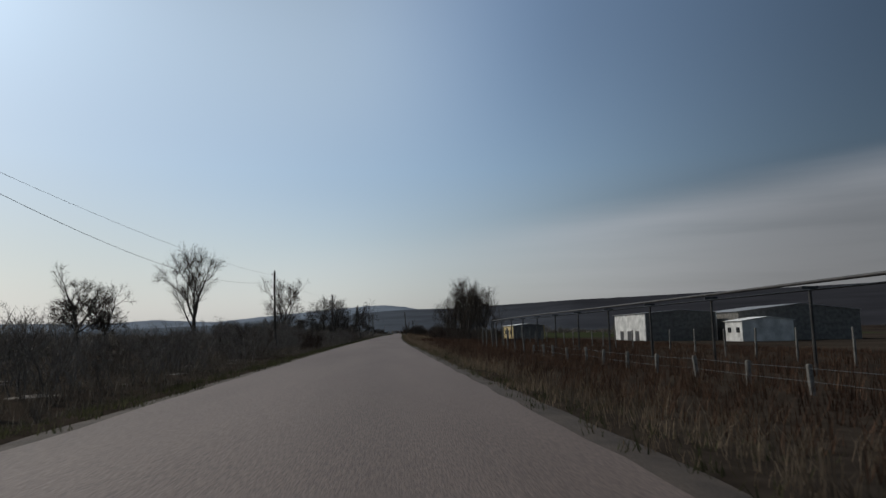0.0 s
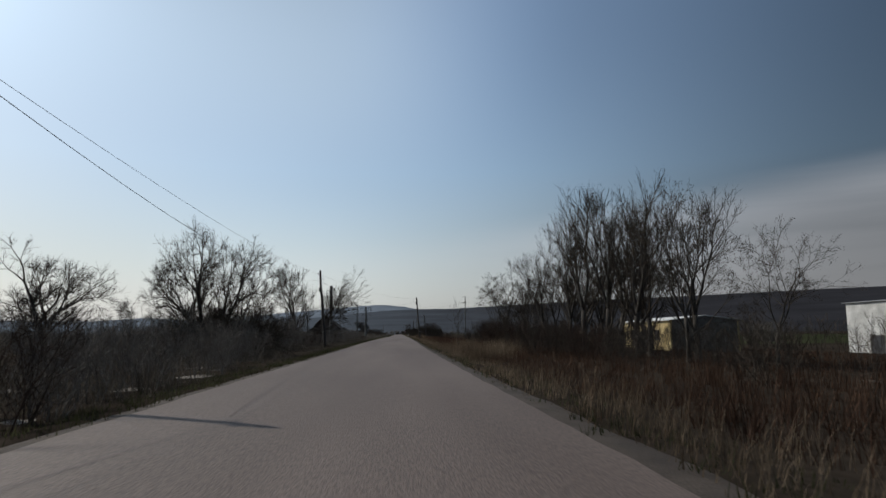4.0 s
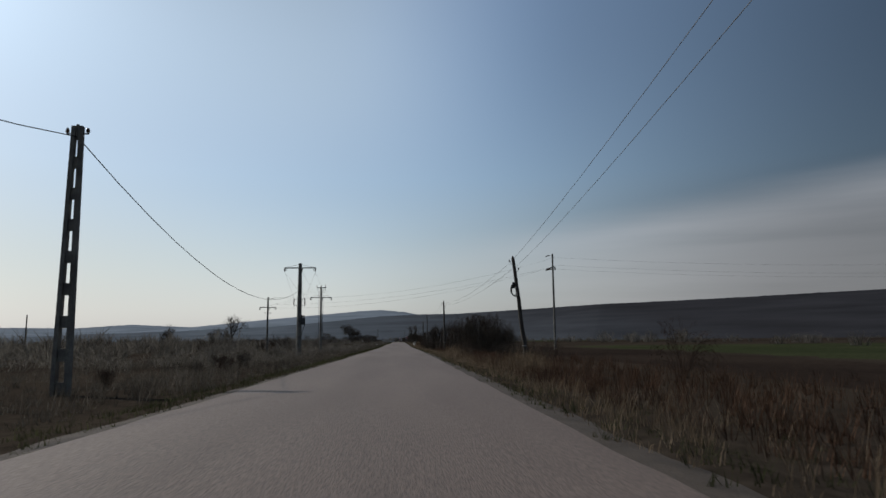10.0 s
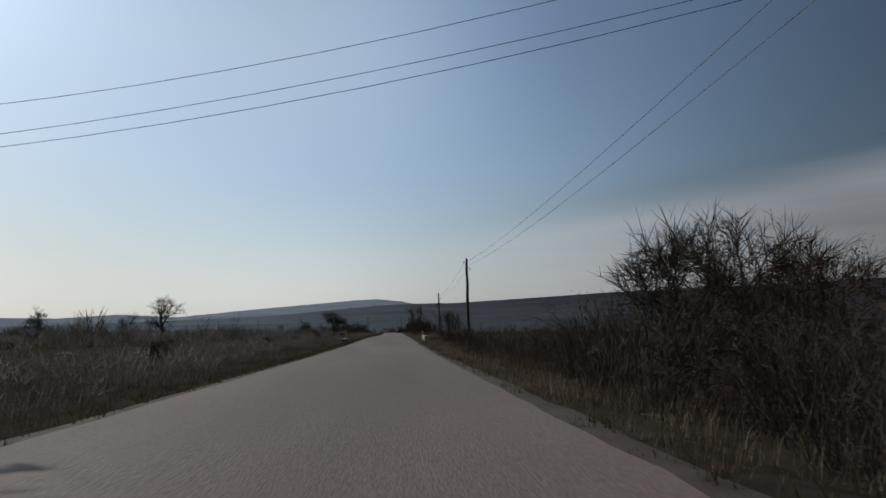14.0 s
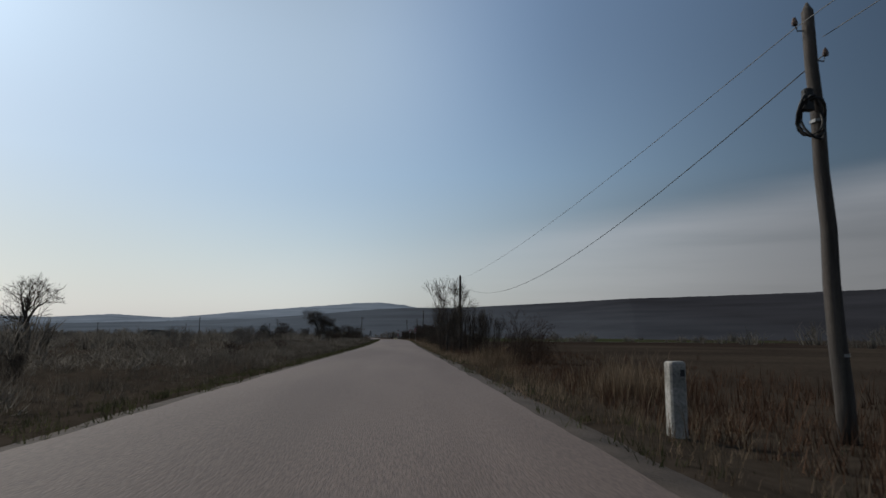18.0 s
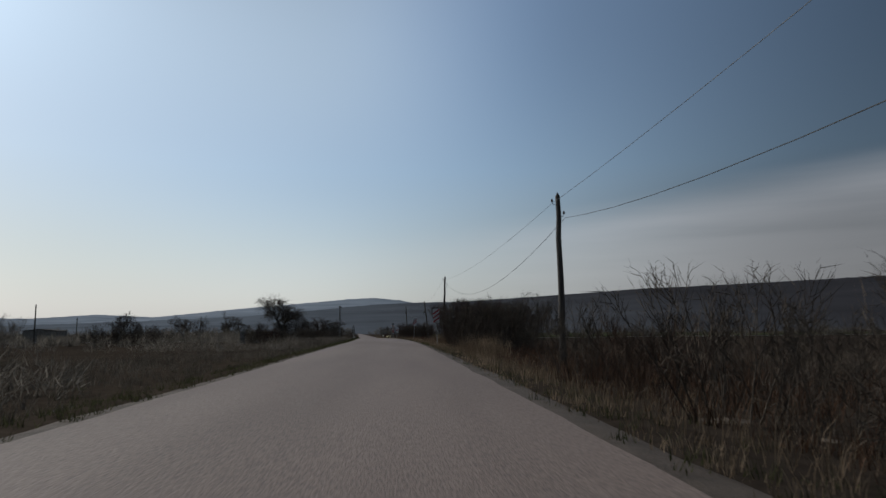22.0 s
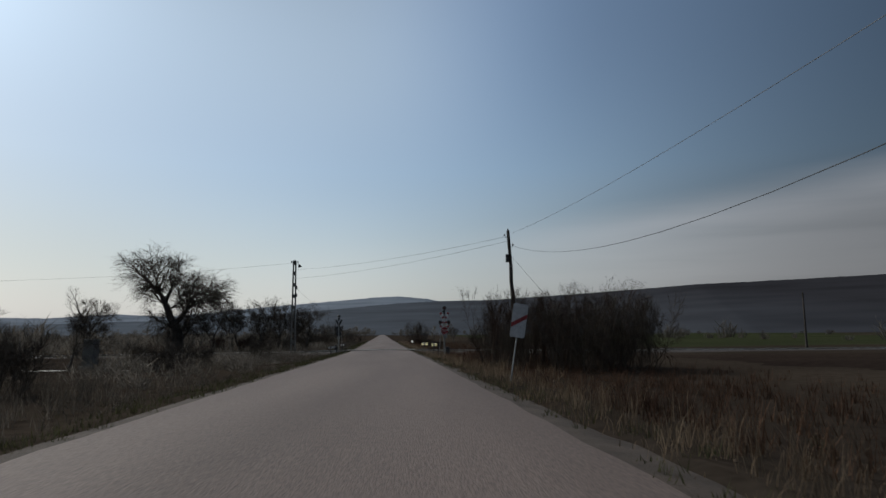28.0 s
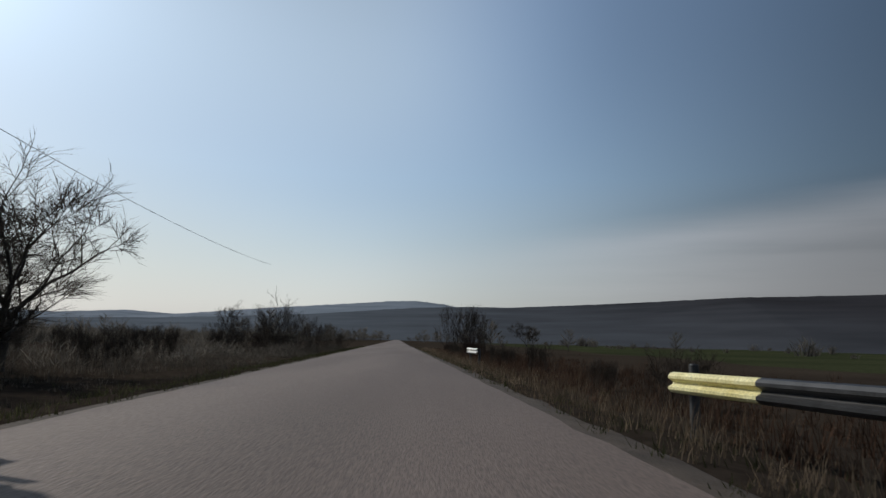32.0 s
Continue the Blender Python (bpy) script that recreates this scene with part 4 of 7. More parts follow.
def shed(name, label, x0, x1, y0, y1, h0, h1, wall, roof_mat, windows=0, doors=0, gable_mat=None):
    """A plain farm building with walls, a pitched sheet roof, doors and windows on its road side."""
    zb = min(ground_z(x, y) for x in (x0, x1) for y in (y0, y1)) - 0.1
    ob = thing(name, label, "building", (0, 0, 0))
    part("road_wall", Geo().box((x0 + 0.12, (y0 + y1) / 2, (zb + h0) / 2), (0.24, y1 - y0, h0 - zb)), wall, ob)
    part("rear_wall", Geo().box((x1 - 0.12, (y0 + y1) / 2, (zb + h0) / 2), (0.24, y1 - y0, h0 - zb)), wall, ob)
    xm = (x0 + x1) / 2
    for y in (y0 + 0.12, y1 - 0.12):
        m = Matrix.Rotation(radians(90), 4, "X")
        o = [(x0 - xm + 0.25, zb), (x1 - xm - 0.25, zb), (x1 - xm - 0.25, h0), (0, h1 - 0.1), (x0 - xm + 0.25, h0)]
        part("gable_wall", Geo().prism(o, -0.12, 0.12, (xm, y, 0), m), gable_mat or wall, ob)
    g = Geo()
    for s, xe in ((-1, x0 - 0.3), (1, x1 + 0.3)):
        a, b = Vector((xe, y0 - 0.3, h0 - 0.05)), Vector((xe, y1 + 0.3, h0 - 0.05))
        c, d = Vector((xm, y1 + 0.3, h1)), Vector((xm, y0 - 0.3, h1))
        up = Vector((0, 0, 0.08))
        g.quad(a + up, b + up, c + up, d + up).quad(d, c, b, a).quad(a, b, b + up, a + up).quad(d, a, a + up, d + up).quad(b, c, c + up, b + up)
    part("roof", g, roof_mat, ob)
    for i in range(windows):
        y = y0 + (y1 - y0) * (i + 0.5) / windows
        w = part("window", Geo().box((x0 - 0.01, y, zb + (h0 - zb) * 0.58), (0.06, 1.5, 1.1), None, 0.01), M_DARKGLASS, ob)
        part("window_frame", Geo().box((x0 - 0.03, y, zb + (h0 - zb) * 0.58), (0.06, 0.08, 1.1)).box((x0 - 0.03, y, zb + (h0 - zb) * 0.58 - 0.58), (0.12, 1.7, 0.08)), M_PLASTER, w)
    for i in range(doors):
        y = y0 + (y1 - y0) * (i + 1) / (doors + 1)
        door = part("door", Geo().box((x0 - 0.02, y, zb + 1.3), (0.08, 2.4, 2.5), None, 0.01), M_DARKSTEEL, ob)
        part("door_frame", Geo().box((x0 - 0.03, y, zb + 2.62), (0.1, 2.7, 0.14)).box((x0 - 0.03, y - 1.28, zb + 1.3), (0.1, 0.14, 2.5)).box((x0 - 0.03, y + 1.28, zb + 1.3), (0.1, 0.14, 2.5)), M_PLASTER, door)
    return ob


# Grey gable material paints in the shade of the end wall.
shed("farm_building", "long whitewashed farm building with gable painted as shaded", 60.0, 78.0, 156.7, 179.0, 4.7, 5.3, M_WHITEWALL, M_SHEET, 0, 3, M_PLASTER)
shed("barn", "dark grey barn behind the whitewashed building", 80.0, 110.0, 150.0, 172.0, 4.6, 6.2, M_PLASTER, M_SHEET, 0, 1)
shed("storage_hall", "low white storage hall far across the yard", 75.6, 87.4, 140.5, 148.0, 2.3, 3.1, M_WHITEWALL, M_WHITE, 2, 0)
shed("roadside_shed", "cream plastered shed with pale sheet roof", 29.0, 37.0, 164.6, 179.8, 2.3, 2.75, M_CREAM, M_WHITE, 2, 1, M_PLASTER)
shed("low_outbuilding", "low dark outbuilding behind the old house", -34.0, -24.0, 236.0, 242.0, 1.5, 2.0, M_PLASTER, M_ROOF, 0, 1)
shed("field_hut", "small grey low-roofed hut far out in the fields", -108.6, -99.0, 714.0, 721.0, 2.7, 3.2, M_PLASTER, M_ROOF, 1, 1)

# ---- overhead pipe and fence of the farm yard ----
pipe = thing("overhead_pipe", "grey gas pipe carried on steel posts beside yard", "pipe", (0, 0, 0))
ys = steps(8, 92, 7.0)


def px(y):
    return road_x(y) + 15.6


part("main_pipe", Geo().tube([(px(y), y, road_z(y) + 2.62 + 0.03 * math.sin(y)) for y in ys], 0.065, 8), M_PIPE, pipe, "", True)
part("thin_pipe", Geo().tube([(px(y) + 0.3, y, road_z(y) + 2.38) for y in ys], 0.035, 6), M_PIPE, pipe, "", True)
for y in ys:
    gz = ground_z(px(y), y) - 0.2
    post = part("post", Geo().tube([(px(y) + 0.15, y, gz), (px(y) + 0.15, y, road_z(y) + 2.36)], 0.06, 7), M_PIPE, pipe)
    part("saddle", Geo().box((px(y) + 0.15, y, road_z(y) + 2.46), (0.62, 0.1, 0.1), None, 0.02), M_DARKSTEEL, post)
end = ys[-1]
part("riser", Geo().tube([(px(end), end, road_z(end) + 2.6), (px(end), end + 0.6, road_z(end) + 2.4), (px(end), end + 0.8, ground_z(px(end), end) - 0.1)], 0.085, 8), M_PIPE, pipe)

post_geo = Geo().box((0, 0, 0.25), (0.12, 0.12, 0.9), None, 0.025).mesh("post", M_CONCRETE)
tall_geo = Geo().box((0, 0, 0.85), (0.11, 0.11, 2.1), None, 0.02).mesh("post", M_CONCRETE)
fence = thing("yard_fence", "row of pale concrete fence posts with wire", "fence", (0, 0, 0))
rng = random.Random(5)
fence_y = steps(3, 44, 2.9)
tops = []
for i, y in enumerate(fence_y):
    x = road_x(y) + 10.8 + rng.uniform(-0.1, 0.1)
    ob = part("post", post_geo, None, fence)
    ob.matrix_basis = pose(x, y, ground_z(x, y), rng.uniform(-4, 4), rng.uniform(-4, 4), rng.uniform(-10, 10))
    tops.append((x, y, ground_z(x, y) + 0.6))
for y in steps(47, 67, 2.9):
    x = road_x(y) + 10.8 + rng.uniform(-0.1, 0.1)
    ob = part("post", tall_geo, None, fence, "tall slender pale concrete post")
    ob.matrix_basis = pose(x, y, ground_z(x, y), rng.uniform(-2, 2), rng.uniform(-3, 3), rng.uniform(-10, 10))
for k in (0.0, -0.3):
    part("strand", Geo().tube([(p[0] - 0.07, p[1], p[2] + k) for p in tops], 0.006, 3), M_WIRE, fence)
back = thing("yard_fence", "tall thin concrete posts of yard fence", "fence", (0, 0, 0))
for y in steps(10, 120, 4.2):
    x = road_x(y) + 24 + rng.uniform(-0.3, 0.3)
    ob = part("post", tall_geo, None, back)
    ob.matrix_basis = pose(x, y, ground_z(x, y), rng.uniform(-2, 2), rng.uniform(-2, 2), 0)

# ---- culvert parapets and marker posts ----
for label, x, y0, y1, h, wd, wm in (("whitewashed concrete culvert parapet beside the road", 4.2, 407.2, 414.4, 0.47, 0.44, M_PARAPET), ("low worn culvert parapet on far verge", -5.66, 408.2, 414.2, 0.22, 0.32, M_SHADED_CONCRETE)):
    wall = thing("culvert_parapet", label, "parapet", (x, (y0 + y1) / 2, 0), "culvert parapets")
    zb = ground_z(x, (y0 + y1) / 2) - 0.4
    L = y1 - y0
    part("wall", Geo().box((0, 0, (zb + h - 0.06) / 2), (wd, L, h - 0.06 - zb), None, 0.03), wm, wall)
    part("coping", Geo().box((0, 0, h - 0.02), (wd + 0.06, L + 0.06, 0.1), None, 0.02), M_PARAPET, wall)


def marker_post(x, y, h, label):
    z = ground_z(x, y)
    p = thing("marker_post", label, "post", (x, y, z), "roadside marker posts")
    part("body", Geo().box((0, 0, (h - z) / 2), (0.25, 0.25, h - z), None, 0.03), M_PARAPET, p)
    # Black plate on the flat face paints the shade of a small recess.
    part("recess_shade", Geo().box((0.06, -0.124, h - z - 0.17), (0.07, 0.012, 0.10), None, 0.003), M_BLACK, p, "black plate standing for recess shade near the top")
    return p


marker_post(4.74, 428.5, 0.93, "square white concrete marker post in dry grass")

# ---- stub pillars on the western side ----
rng = random.Random(11)
pillar_mesh = Geo().prism([(-0.34, -0.3), (0.34, -0.3), (0.34, 0.3), (-0.34, 0.3)], 0, 1.9, b=0.05).mesh("shaft", M_CONCRETE)
foot_mesh = Geo().box((0, 0, 0.1), (0.95, 0.9, 0.35), None, 0.05).mesh("footing", M_CONCRETE)
for i in range(8):
    x, y = -18.7 - 0.25 * i, 598 + 10.2 * i
    p = thing("stub_pillar", "dark weathered concrete stub pillar in scrub", "pillar", (x, y, ground_z(x, y) - 0.1), "stub pillars")
    p.matrix_basis = pose(x, y, ground_z(x, y) - 0.1, rng.uniform(-2, 2), rng.uniform(-3, 3), rng.uniform(-12, 12))
    part("shaft", pillar_mesh, None, p)
    part("footing", foot_mesh, None, p)

# ---- water lying in the low field ----
rng = random.Random(21)
for x0, x1, y, w in ((-34, -17, 590, 1.6), (-27, -13, 581, 1.1), (-60, -38, 606, 2.2), (-25, -14, 612, 0.8), (-46, -24, 636, 1.3), (-28, -16, 666, 1.0), (-24, -13, 674, 0.8)):
    g = Geo()
    n = 18
    zmin = min(ground_z(x0 + (x1 - x0) * i / n, y) for i in range(n + 1)) + 0.10
    for i in range(n + 1):
        f = i / n
        x = x0 + (x1 - x0) * f
        ww = w * (math.sin(math.pi * f) ** 0.6) * (0.7 + 0.5 * noise.noise((x * 0.4, y, 0)))
        yc = y + 0.8 * noise.noise((x * 0.15, y, 2.0))
        g.v += [(x, yc - ww / 2, zmin), (x, yc + ww / 2, zmin)]
    for i in range(n):
        g.f.append((2 * i, 2 * i + 2, 2 * i + 3, 2 * i + 1))
    tagged(part("water", g, M_WATER), "shallow standing water shining in the field", "puddle", kind="structure")


# ---- railway and level crossing ----
TRACK_Y = 700.6


def track_z(x):
    return lerp([(-300, -0.75), (-40, -0.72), (-10, -0.5), (-8.5, -0.43), (0.5, -0.43), (2, -0.5), (40, -0.7), (300, -0.75)], x)


def track_y(x):
    return TRACK_Y + 0.02 * (x + 4)


g = Geo()
xs = steps(-260, 260, 4.0)
for x in xs:
    inside = abs(x - road_x(TRACK_Y)) < 4.2
    for o, dz in ((-2.4, -0.42), (-1.35, -0.13), (1.35, -0.13), (2.4, -0.42)):
        g.v.append((x, track_y(x) + o, track_z(x) + dz - (0.06 if inside else 0)))
for j in range(len(xs) - 1):
    for i in range(3):
        a = j * 4 + i
        g.f.append((a, a + 1, a + 5, a + 4))
tagged(part("ballast", g, M_BALLAST), "grey stone ballast bed of the railway", "ballast", kind="structure")
railway = thing("railway_track", "single railway track crossing the road on sleepers", "railway", (0, 0, 0))
for s in (-0.7175, 0.7175):
    g = Geo()
    prof = [(-0.06, -0.15), (0.06, -0.15), (0.06, -0.135), (0.012, -0.12), (0.012, -0.04), (0.036, -0.03), (0.036, 0.0), (-0.036, 0.0), (-0.036, -0.03), (-0.012, -0.04), (-0.012, -0.12), (-0.06, -0.135)]
    k = len(prof)
    for x in xs:
        for py, pz in prof:
            g.v.append((x, track_y(x) + s + py, track_z(x) + 0.02 + pz))
    for j in range(len(xs) - 1):
        for i in range(k):
            a, b = j * k + i, j * k + (i + 1) % k
            g.f.append((a, b, b + k, a + k))
    part("rail", g, M_RAIL, railway)
tie_mesh = Geo().box((0, 0, 0), (0.24, 2.5, 0.14), None, 0.02).mesh("sleeper", M_TIE)
for i in range(110):
    x = -60 + 0.75 * i
    if abs(x - road_x(TRACK_Y)) > 3.6:
        ob = part("sleeper", tie_mesh, None, railway)
        ob.matrix_basis = pose(x, track_y(x), track_z(x) - 0.16)
deck = thing("crossing_deck", "worn concrete panels laid between the rails", "crossing", (0, 0, 0))
cx = road_x(TRACK_Y)
for i in range(6):
    for o, w in ((0.0, 1.26), (-1.25, 0.9), (1.25, 0.9)):
        part("panel", Geo().box((cx - 3.1 + 1.24 * i, track_y(cx) + o, track_z(cx) - 0.05), (1.21, w, 0.12), None, 0.015), M_CONCRETE, deck)


def cross_signal(x, y, top, turn, label):
    """A level-crossing post: hooded lamp on top, double red-and-white cross, two side lamps, STOP octagon, low cabinet."""
    z = ground_z(x, y)
    h = top - z
    sg = thing("crossing_signal", label, "railway signal", (x, y, z), "level crossing signals", turn)
    part("post", Geo().tube([(0, 0.06, -0.1), (0, 0.06, h - 0.3)], [0.065, 0.05], 9), M_STEEL, sg)
    top_lamp = part("top_lamp", Geo().tube([(0, -0.1, h - 0.18), (0, -0.06, h - 0.18), (0, 0.14, h - 0.18)], [0.185, 0.19, 0.1], 16), M_BLACK, sg, "round black lamp hood")
    part("lens", Geo().tube([(0, -0.112, h - 0.18), (0, -0.10, h - 0.18)], 0.10, 12), M_LENS, top_lamp)
    part("lamp_neck", Geo().box((0, 0.03, h - 0.56), (0.15, 0.16, 0.4), None, 0.03), M_BLACK, sg)
    part("neck_bell", Geo().tube([(-0.11, -0.06, h - 0.5), (-0.11, 0.1, h - 0.5)], [0.08, 0.06], 10), M_BLACK, sg)
    # crossed boards: white with red bands and tips
    zx = h - 1.27
    for k, ang in enumerate((29, -29)):
        m = Matrix.Rotation(radians(ang), 4, "Y")
        y0 = -0.03 - 0.022 * k
        arm = part("cross_arm", Geo().box((0, y0, zx), (0.2, 0.012, 1.5), m), M_DARKSTEEL, sg, "dark back of crossing board")
        for a0, a1, mat in ((-0.75, -0.6, M_RED), (-0.6, -0.34, M_WHITE), (-0.34, -0.19, M_RED), (-0.19, 0.19, M_WHITE), (0.19, 0.34, M_RED), (0.34, 0.6, M_WHITE), (0.6, 0.75, M_RED)):
            c = Vector((0, y0 - 0.0075, zx)) + m @ Vector((0, 0, (a0 + a1) / 2))
            part("red_band" if mat is M_RED else "white_band", Geo().box(c, (0.196, 0.003, a1 - a0), m), mat, arm, "red painted band" if mat is M_RED else "white painted band")
    for s in (-1, 1):
        zl = h - 1.5
        lamp = part("side_lamp", Geo().tube([(s * 0.39, -0.2, zl), (s * 0.39, -0.16, zl), (s * 0.39, 0.1, zl)], [0.155, 0.16, 0.1], 12), M_BLACK, sg, "black hooded side lamp")
        part("lens", Geo().tube([(s * 0.39, -0.212, zl), (s * 0.39, -0.2, zl)], 0.085, 12), M_LENS, lamp)
        part("hood", Geo().box((s * 0.39, -0.12, zl + 0.15), (0.3, 0.26, 0.03), None, 0.01), M_BLACK, lamp)
        part("hanger", Geo().tube([(s * 0.39, 0.02, zl - 0.12), (s * 0.39, 0.02, zl - 0.26)], 0.03, 6), M_BLACK, lamp)
        part("bracket", Geo().tube([(0, 0.05, zl), (s * 0.32, 0.05, zl)], 0.025, 6), M_DARKSTEEL, sg)
    rot = Matrix.Rotation(radians(90), 4, "X")
    zs = h - 2.25
    octo = [(0.35 * math.cos(radians(22.5 + 45 * i)), 0.35 * math.sin(radians(22.5 + 45 * i))) for i in range(8)]
    rim = part("stop_rim", Geo().prism([(a * 1.05, b * 1.05) for a, b in octo], -0.008, 0.008, (0, -0.06, zs), rot), M_WHITE, sg, "white edge of octagonal sign")
    part("stop_plate", Geo().prism(octo, -0.008, 0.008, (0, -0.068, zs), rot), M_RED, rim, "red octagonal stop sign")
    cu = bpy.data.curves.new("stop_word", "FONT")
    cu.body, cu.size, cu.align_x, cu.align_y, cu.extrude = "STOP", 0.27, "CENTER", "CENTER", 0.002
    tx = new("stop_word", cu)
    tx.parent = rim
    tx.matrix_basis = pose(0, -0.082, zs, 90, 0, 0)
    cu.materials.append(M_WHITE)
    part("stop_back", Geo().prism([(a * 1.04, b * 1.04) for a, b in octo], -0.006, 0.006, (0, -0.043, zs), rot), M_DARKSTEEL, sg, "dark back of octagonal sign")
    plate = part("notice_plate", Geo().box((0.05, -0.02, zs - 0.52), (0.36, 0.012, 0.26)), M_PARAPET, sg, "small pale notice plate")
    part("notice_bar", Geo().box((0.05, -0.029, zs - 0.52), (0.2, 0.004, 0.05)), M_DARKSTEEL, plate)
    part("relay_cabinet", Geo().box((0.3, 0.25, 0.42), (0.36, 0.3, 0.85), None, 0.03), M_DARKSTEEL, sg, "dark metal relay cabinet")
    part("footing", Geo().box((0, 0.06, 0.04), (0.5, 0.5, 0.22), None, 0.03), M_CONCRETE, sg)
    part("conduit", Geo().tube([(-0.09, -0.03, -0.05), (-0.05, 0.0, h - 2.5)], 0.03, 7), M_PARAPET, sg, "pale cable conduit beside the post")
    part("ladder_pole", Geo().tube([(-0.5, 0.1, -0.1), (-0.34, 0.08, zs - 0.1)], 0.022, 6), M_PARAPET, sg, "thin pale slanting pole")
    return sg


cross_signal(1.87, 689.2, 3.79, 2, "level-crossing signal with red stop octagon, lamps and crossed boards")
cross_signal(-10.0, 708.0, 3.6, 178, "level-crossing signal facing away beside bare trees")


def guard_beam(a, b, label, colours, tall=1.0):
    """A pair of corrugated steel beams on stub posts, painted in blocks."""
    a, b = Vector(a), Vector(b)
    n = len(colours)
    gb = thing("guard_beam", label, "guardrail", tuple(a), "level crossing guard beams")
    d = b - a
    u = d.normalized()
    side = Vector((u.y, -u.x, 0))
    prof = [(0.0, 0.155), (0.05, 0.14), (0.085, 0.10), (0.085, 0.06), (0.03, 0.03), (0.0, 0.0), (0.03, -0.03), (0.085, -0.06), (0.085, -0.10), (0.05, -0.14), (0.0, -0.155)]
    for i, mat in enumerate(colours):
        g = Geo()
        for f in (i / n, (i + 1) / n):
            for t in (0.0, 0.012):
                for q, zz in prof:
                    g.v.append(tuple(d * f - side * (q - t) + Vector((0, 0, zz * tall))))
        k = len(prof)
        for j in range(k - 1):
            g.f.append((j, j + 1, 2 * k + j + 1, 2 * k + j))
            g.f.append((k + j + 1, k + j, 3 * k + j, 3 * k + j + 1))
        g.f += [(0, 2 * k, 3 * k, k), (k - 1, 2 * k - 1, 4 * k - 1, 3 * k - 1)]
        for e in (0, 2 * k):
            for j in range(k - 1):
                g.f.append((e + j, e + k + j, e + k + j + 1, e + j + 1))
        part("beam", g, mat, gb, "%s painted steel beam section" % {M_YELLOW: "yellow", M_BLACK: "black", M_WHITE: "white"}[mat])
    for f in (0.06, 0.94):
        p = d * f + side * 0.12
        gz = ground_z(a.x + p.x, a.y + p.y) - a.z
        part("post", Geo().box((p.x, p.y, (gz - 0.2 + 0.16) / 2), (0.12, 0.12, 0.36 - gz), None, 0.02), M_DARKSTEEL, gb)
    return gb


YBY = (M_YELLOW, M_BLACK, M_YELLOW)
guard_beam((1.31, 692.36, 0.22), (0.93, 697.3, 0.08), "yellow and black striped steel guard beam on posts", YBY)
guard_beam((0.63, 704.26, 0.08), (-0.01, 711.03, -0.05), "yellow and black steel guard beam past rails", YBY)
guard_beam((-8.9, 691.0, 0.02), (-8.9, 696.2, 0.02), "white painted steel guard beam along verge", (M_WHITE, M_WHITE), 0.6)
guard_beam((-9.2, 703.6, 0.02), (-9.4, 708.9, 0.02), "white painted steel guard beam beyond rails", (M_WHITE, M_WHITE), 0.6)
guard_beam((-1.2, 736.0, -0.05), (-1.5, 740.0, -0.05), "short white guard beam far along the road", (M_WHITE,))


def countdown_sign(x, y, top, stripes, label, tilt=0.0, turn=0.0, steep=0.17):
    """A white board with slanting red stripes on a thin steel post."""
    z = ground_z(x, y)
    h = top - z
    sgn = thing("countdown_board", label, "road sign", (x, y, z), "level crossing countdown boards")
    sgn.matrix_basis = pose(x, y, z, 0, tilt, turn)
    part("post", Geo().tube([(0, 0.03, -0.2), (0, 0.03, h - 0.1)], 0.028, 8), M_STEEL, sgn)
    W, H = 0.5, 1.12
    o = [(-W / 2 + 0.05, -H / 2), (W / 2 - 0.05, -H / 2), (W / 2, -H / 2 + 0.05), (W / 2, H / 2 - 0.05), (W / 2 - 0.05, H / 2), (-W / 2 + 0.05, H / 2), (-W / 2, H / 2 - 0.05), (-W / 2, -H / 2 + 0.05)]
    rot = Matrix.Rotation(radians(90), 4, "X")
    board = part("board", Geo().prism(o, -0.006, 0.006, (0, -0.006, h - H / 2), rot), M_BOARD, sgn)
    for i in range(stripes):
        zc = h - H / 2 + (i - (stripes - 1) / 2) * 0.31
        b, s = 0.075, steep
        o2 = [(-W / 2 + 0.004, zc - s - b), (W / 2 - 0.004, zc + s - b), (W / 2 - 0.004, zc + s + b), (-W / 2 + 0.004, zc - s + b)]
        part("stripe", Geo().prism(o2, -0.002, 0.002, (0, -0.016, 0), rot), M_RED, board, "slanting red stripe")
    part("clamp", Geo().box((0, 0.03, h - 0.3), (0.12, 0.07, 0.05)).box((0, 0.03, h - 0.85), (0.12, 0.07, 0.05)), M_STEEL, sgn)
    return sgn


countdown_sign(4.88, 558.1, 3.0, 3, "white board with three slanting red stripes", -2.0)
countdown_sign(4.65, 605.3, 3.28, 2, "tilted white board with two steep red stripes", 4.0, 0.0, 0.26)
countdown_sign(2.38, 650.2, 2.3, 1, "leaning white board with one slanting red stripe", 9.0)


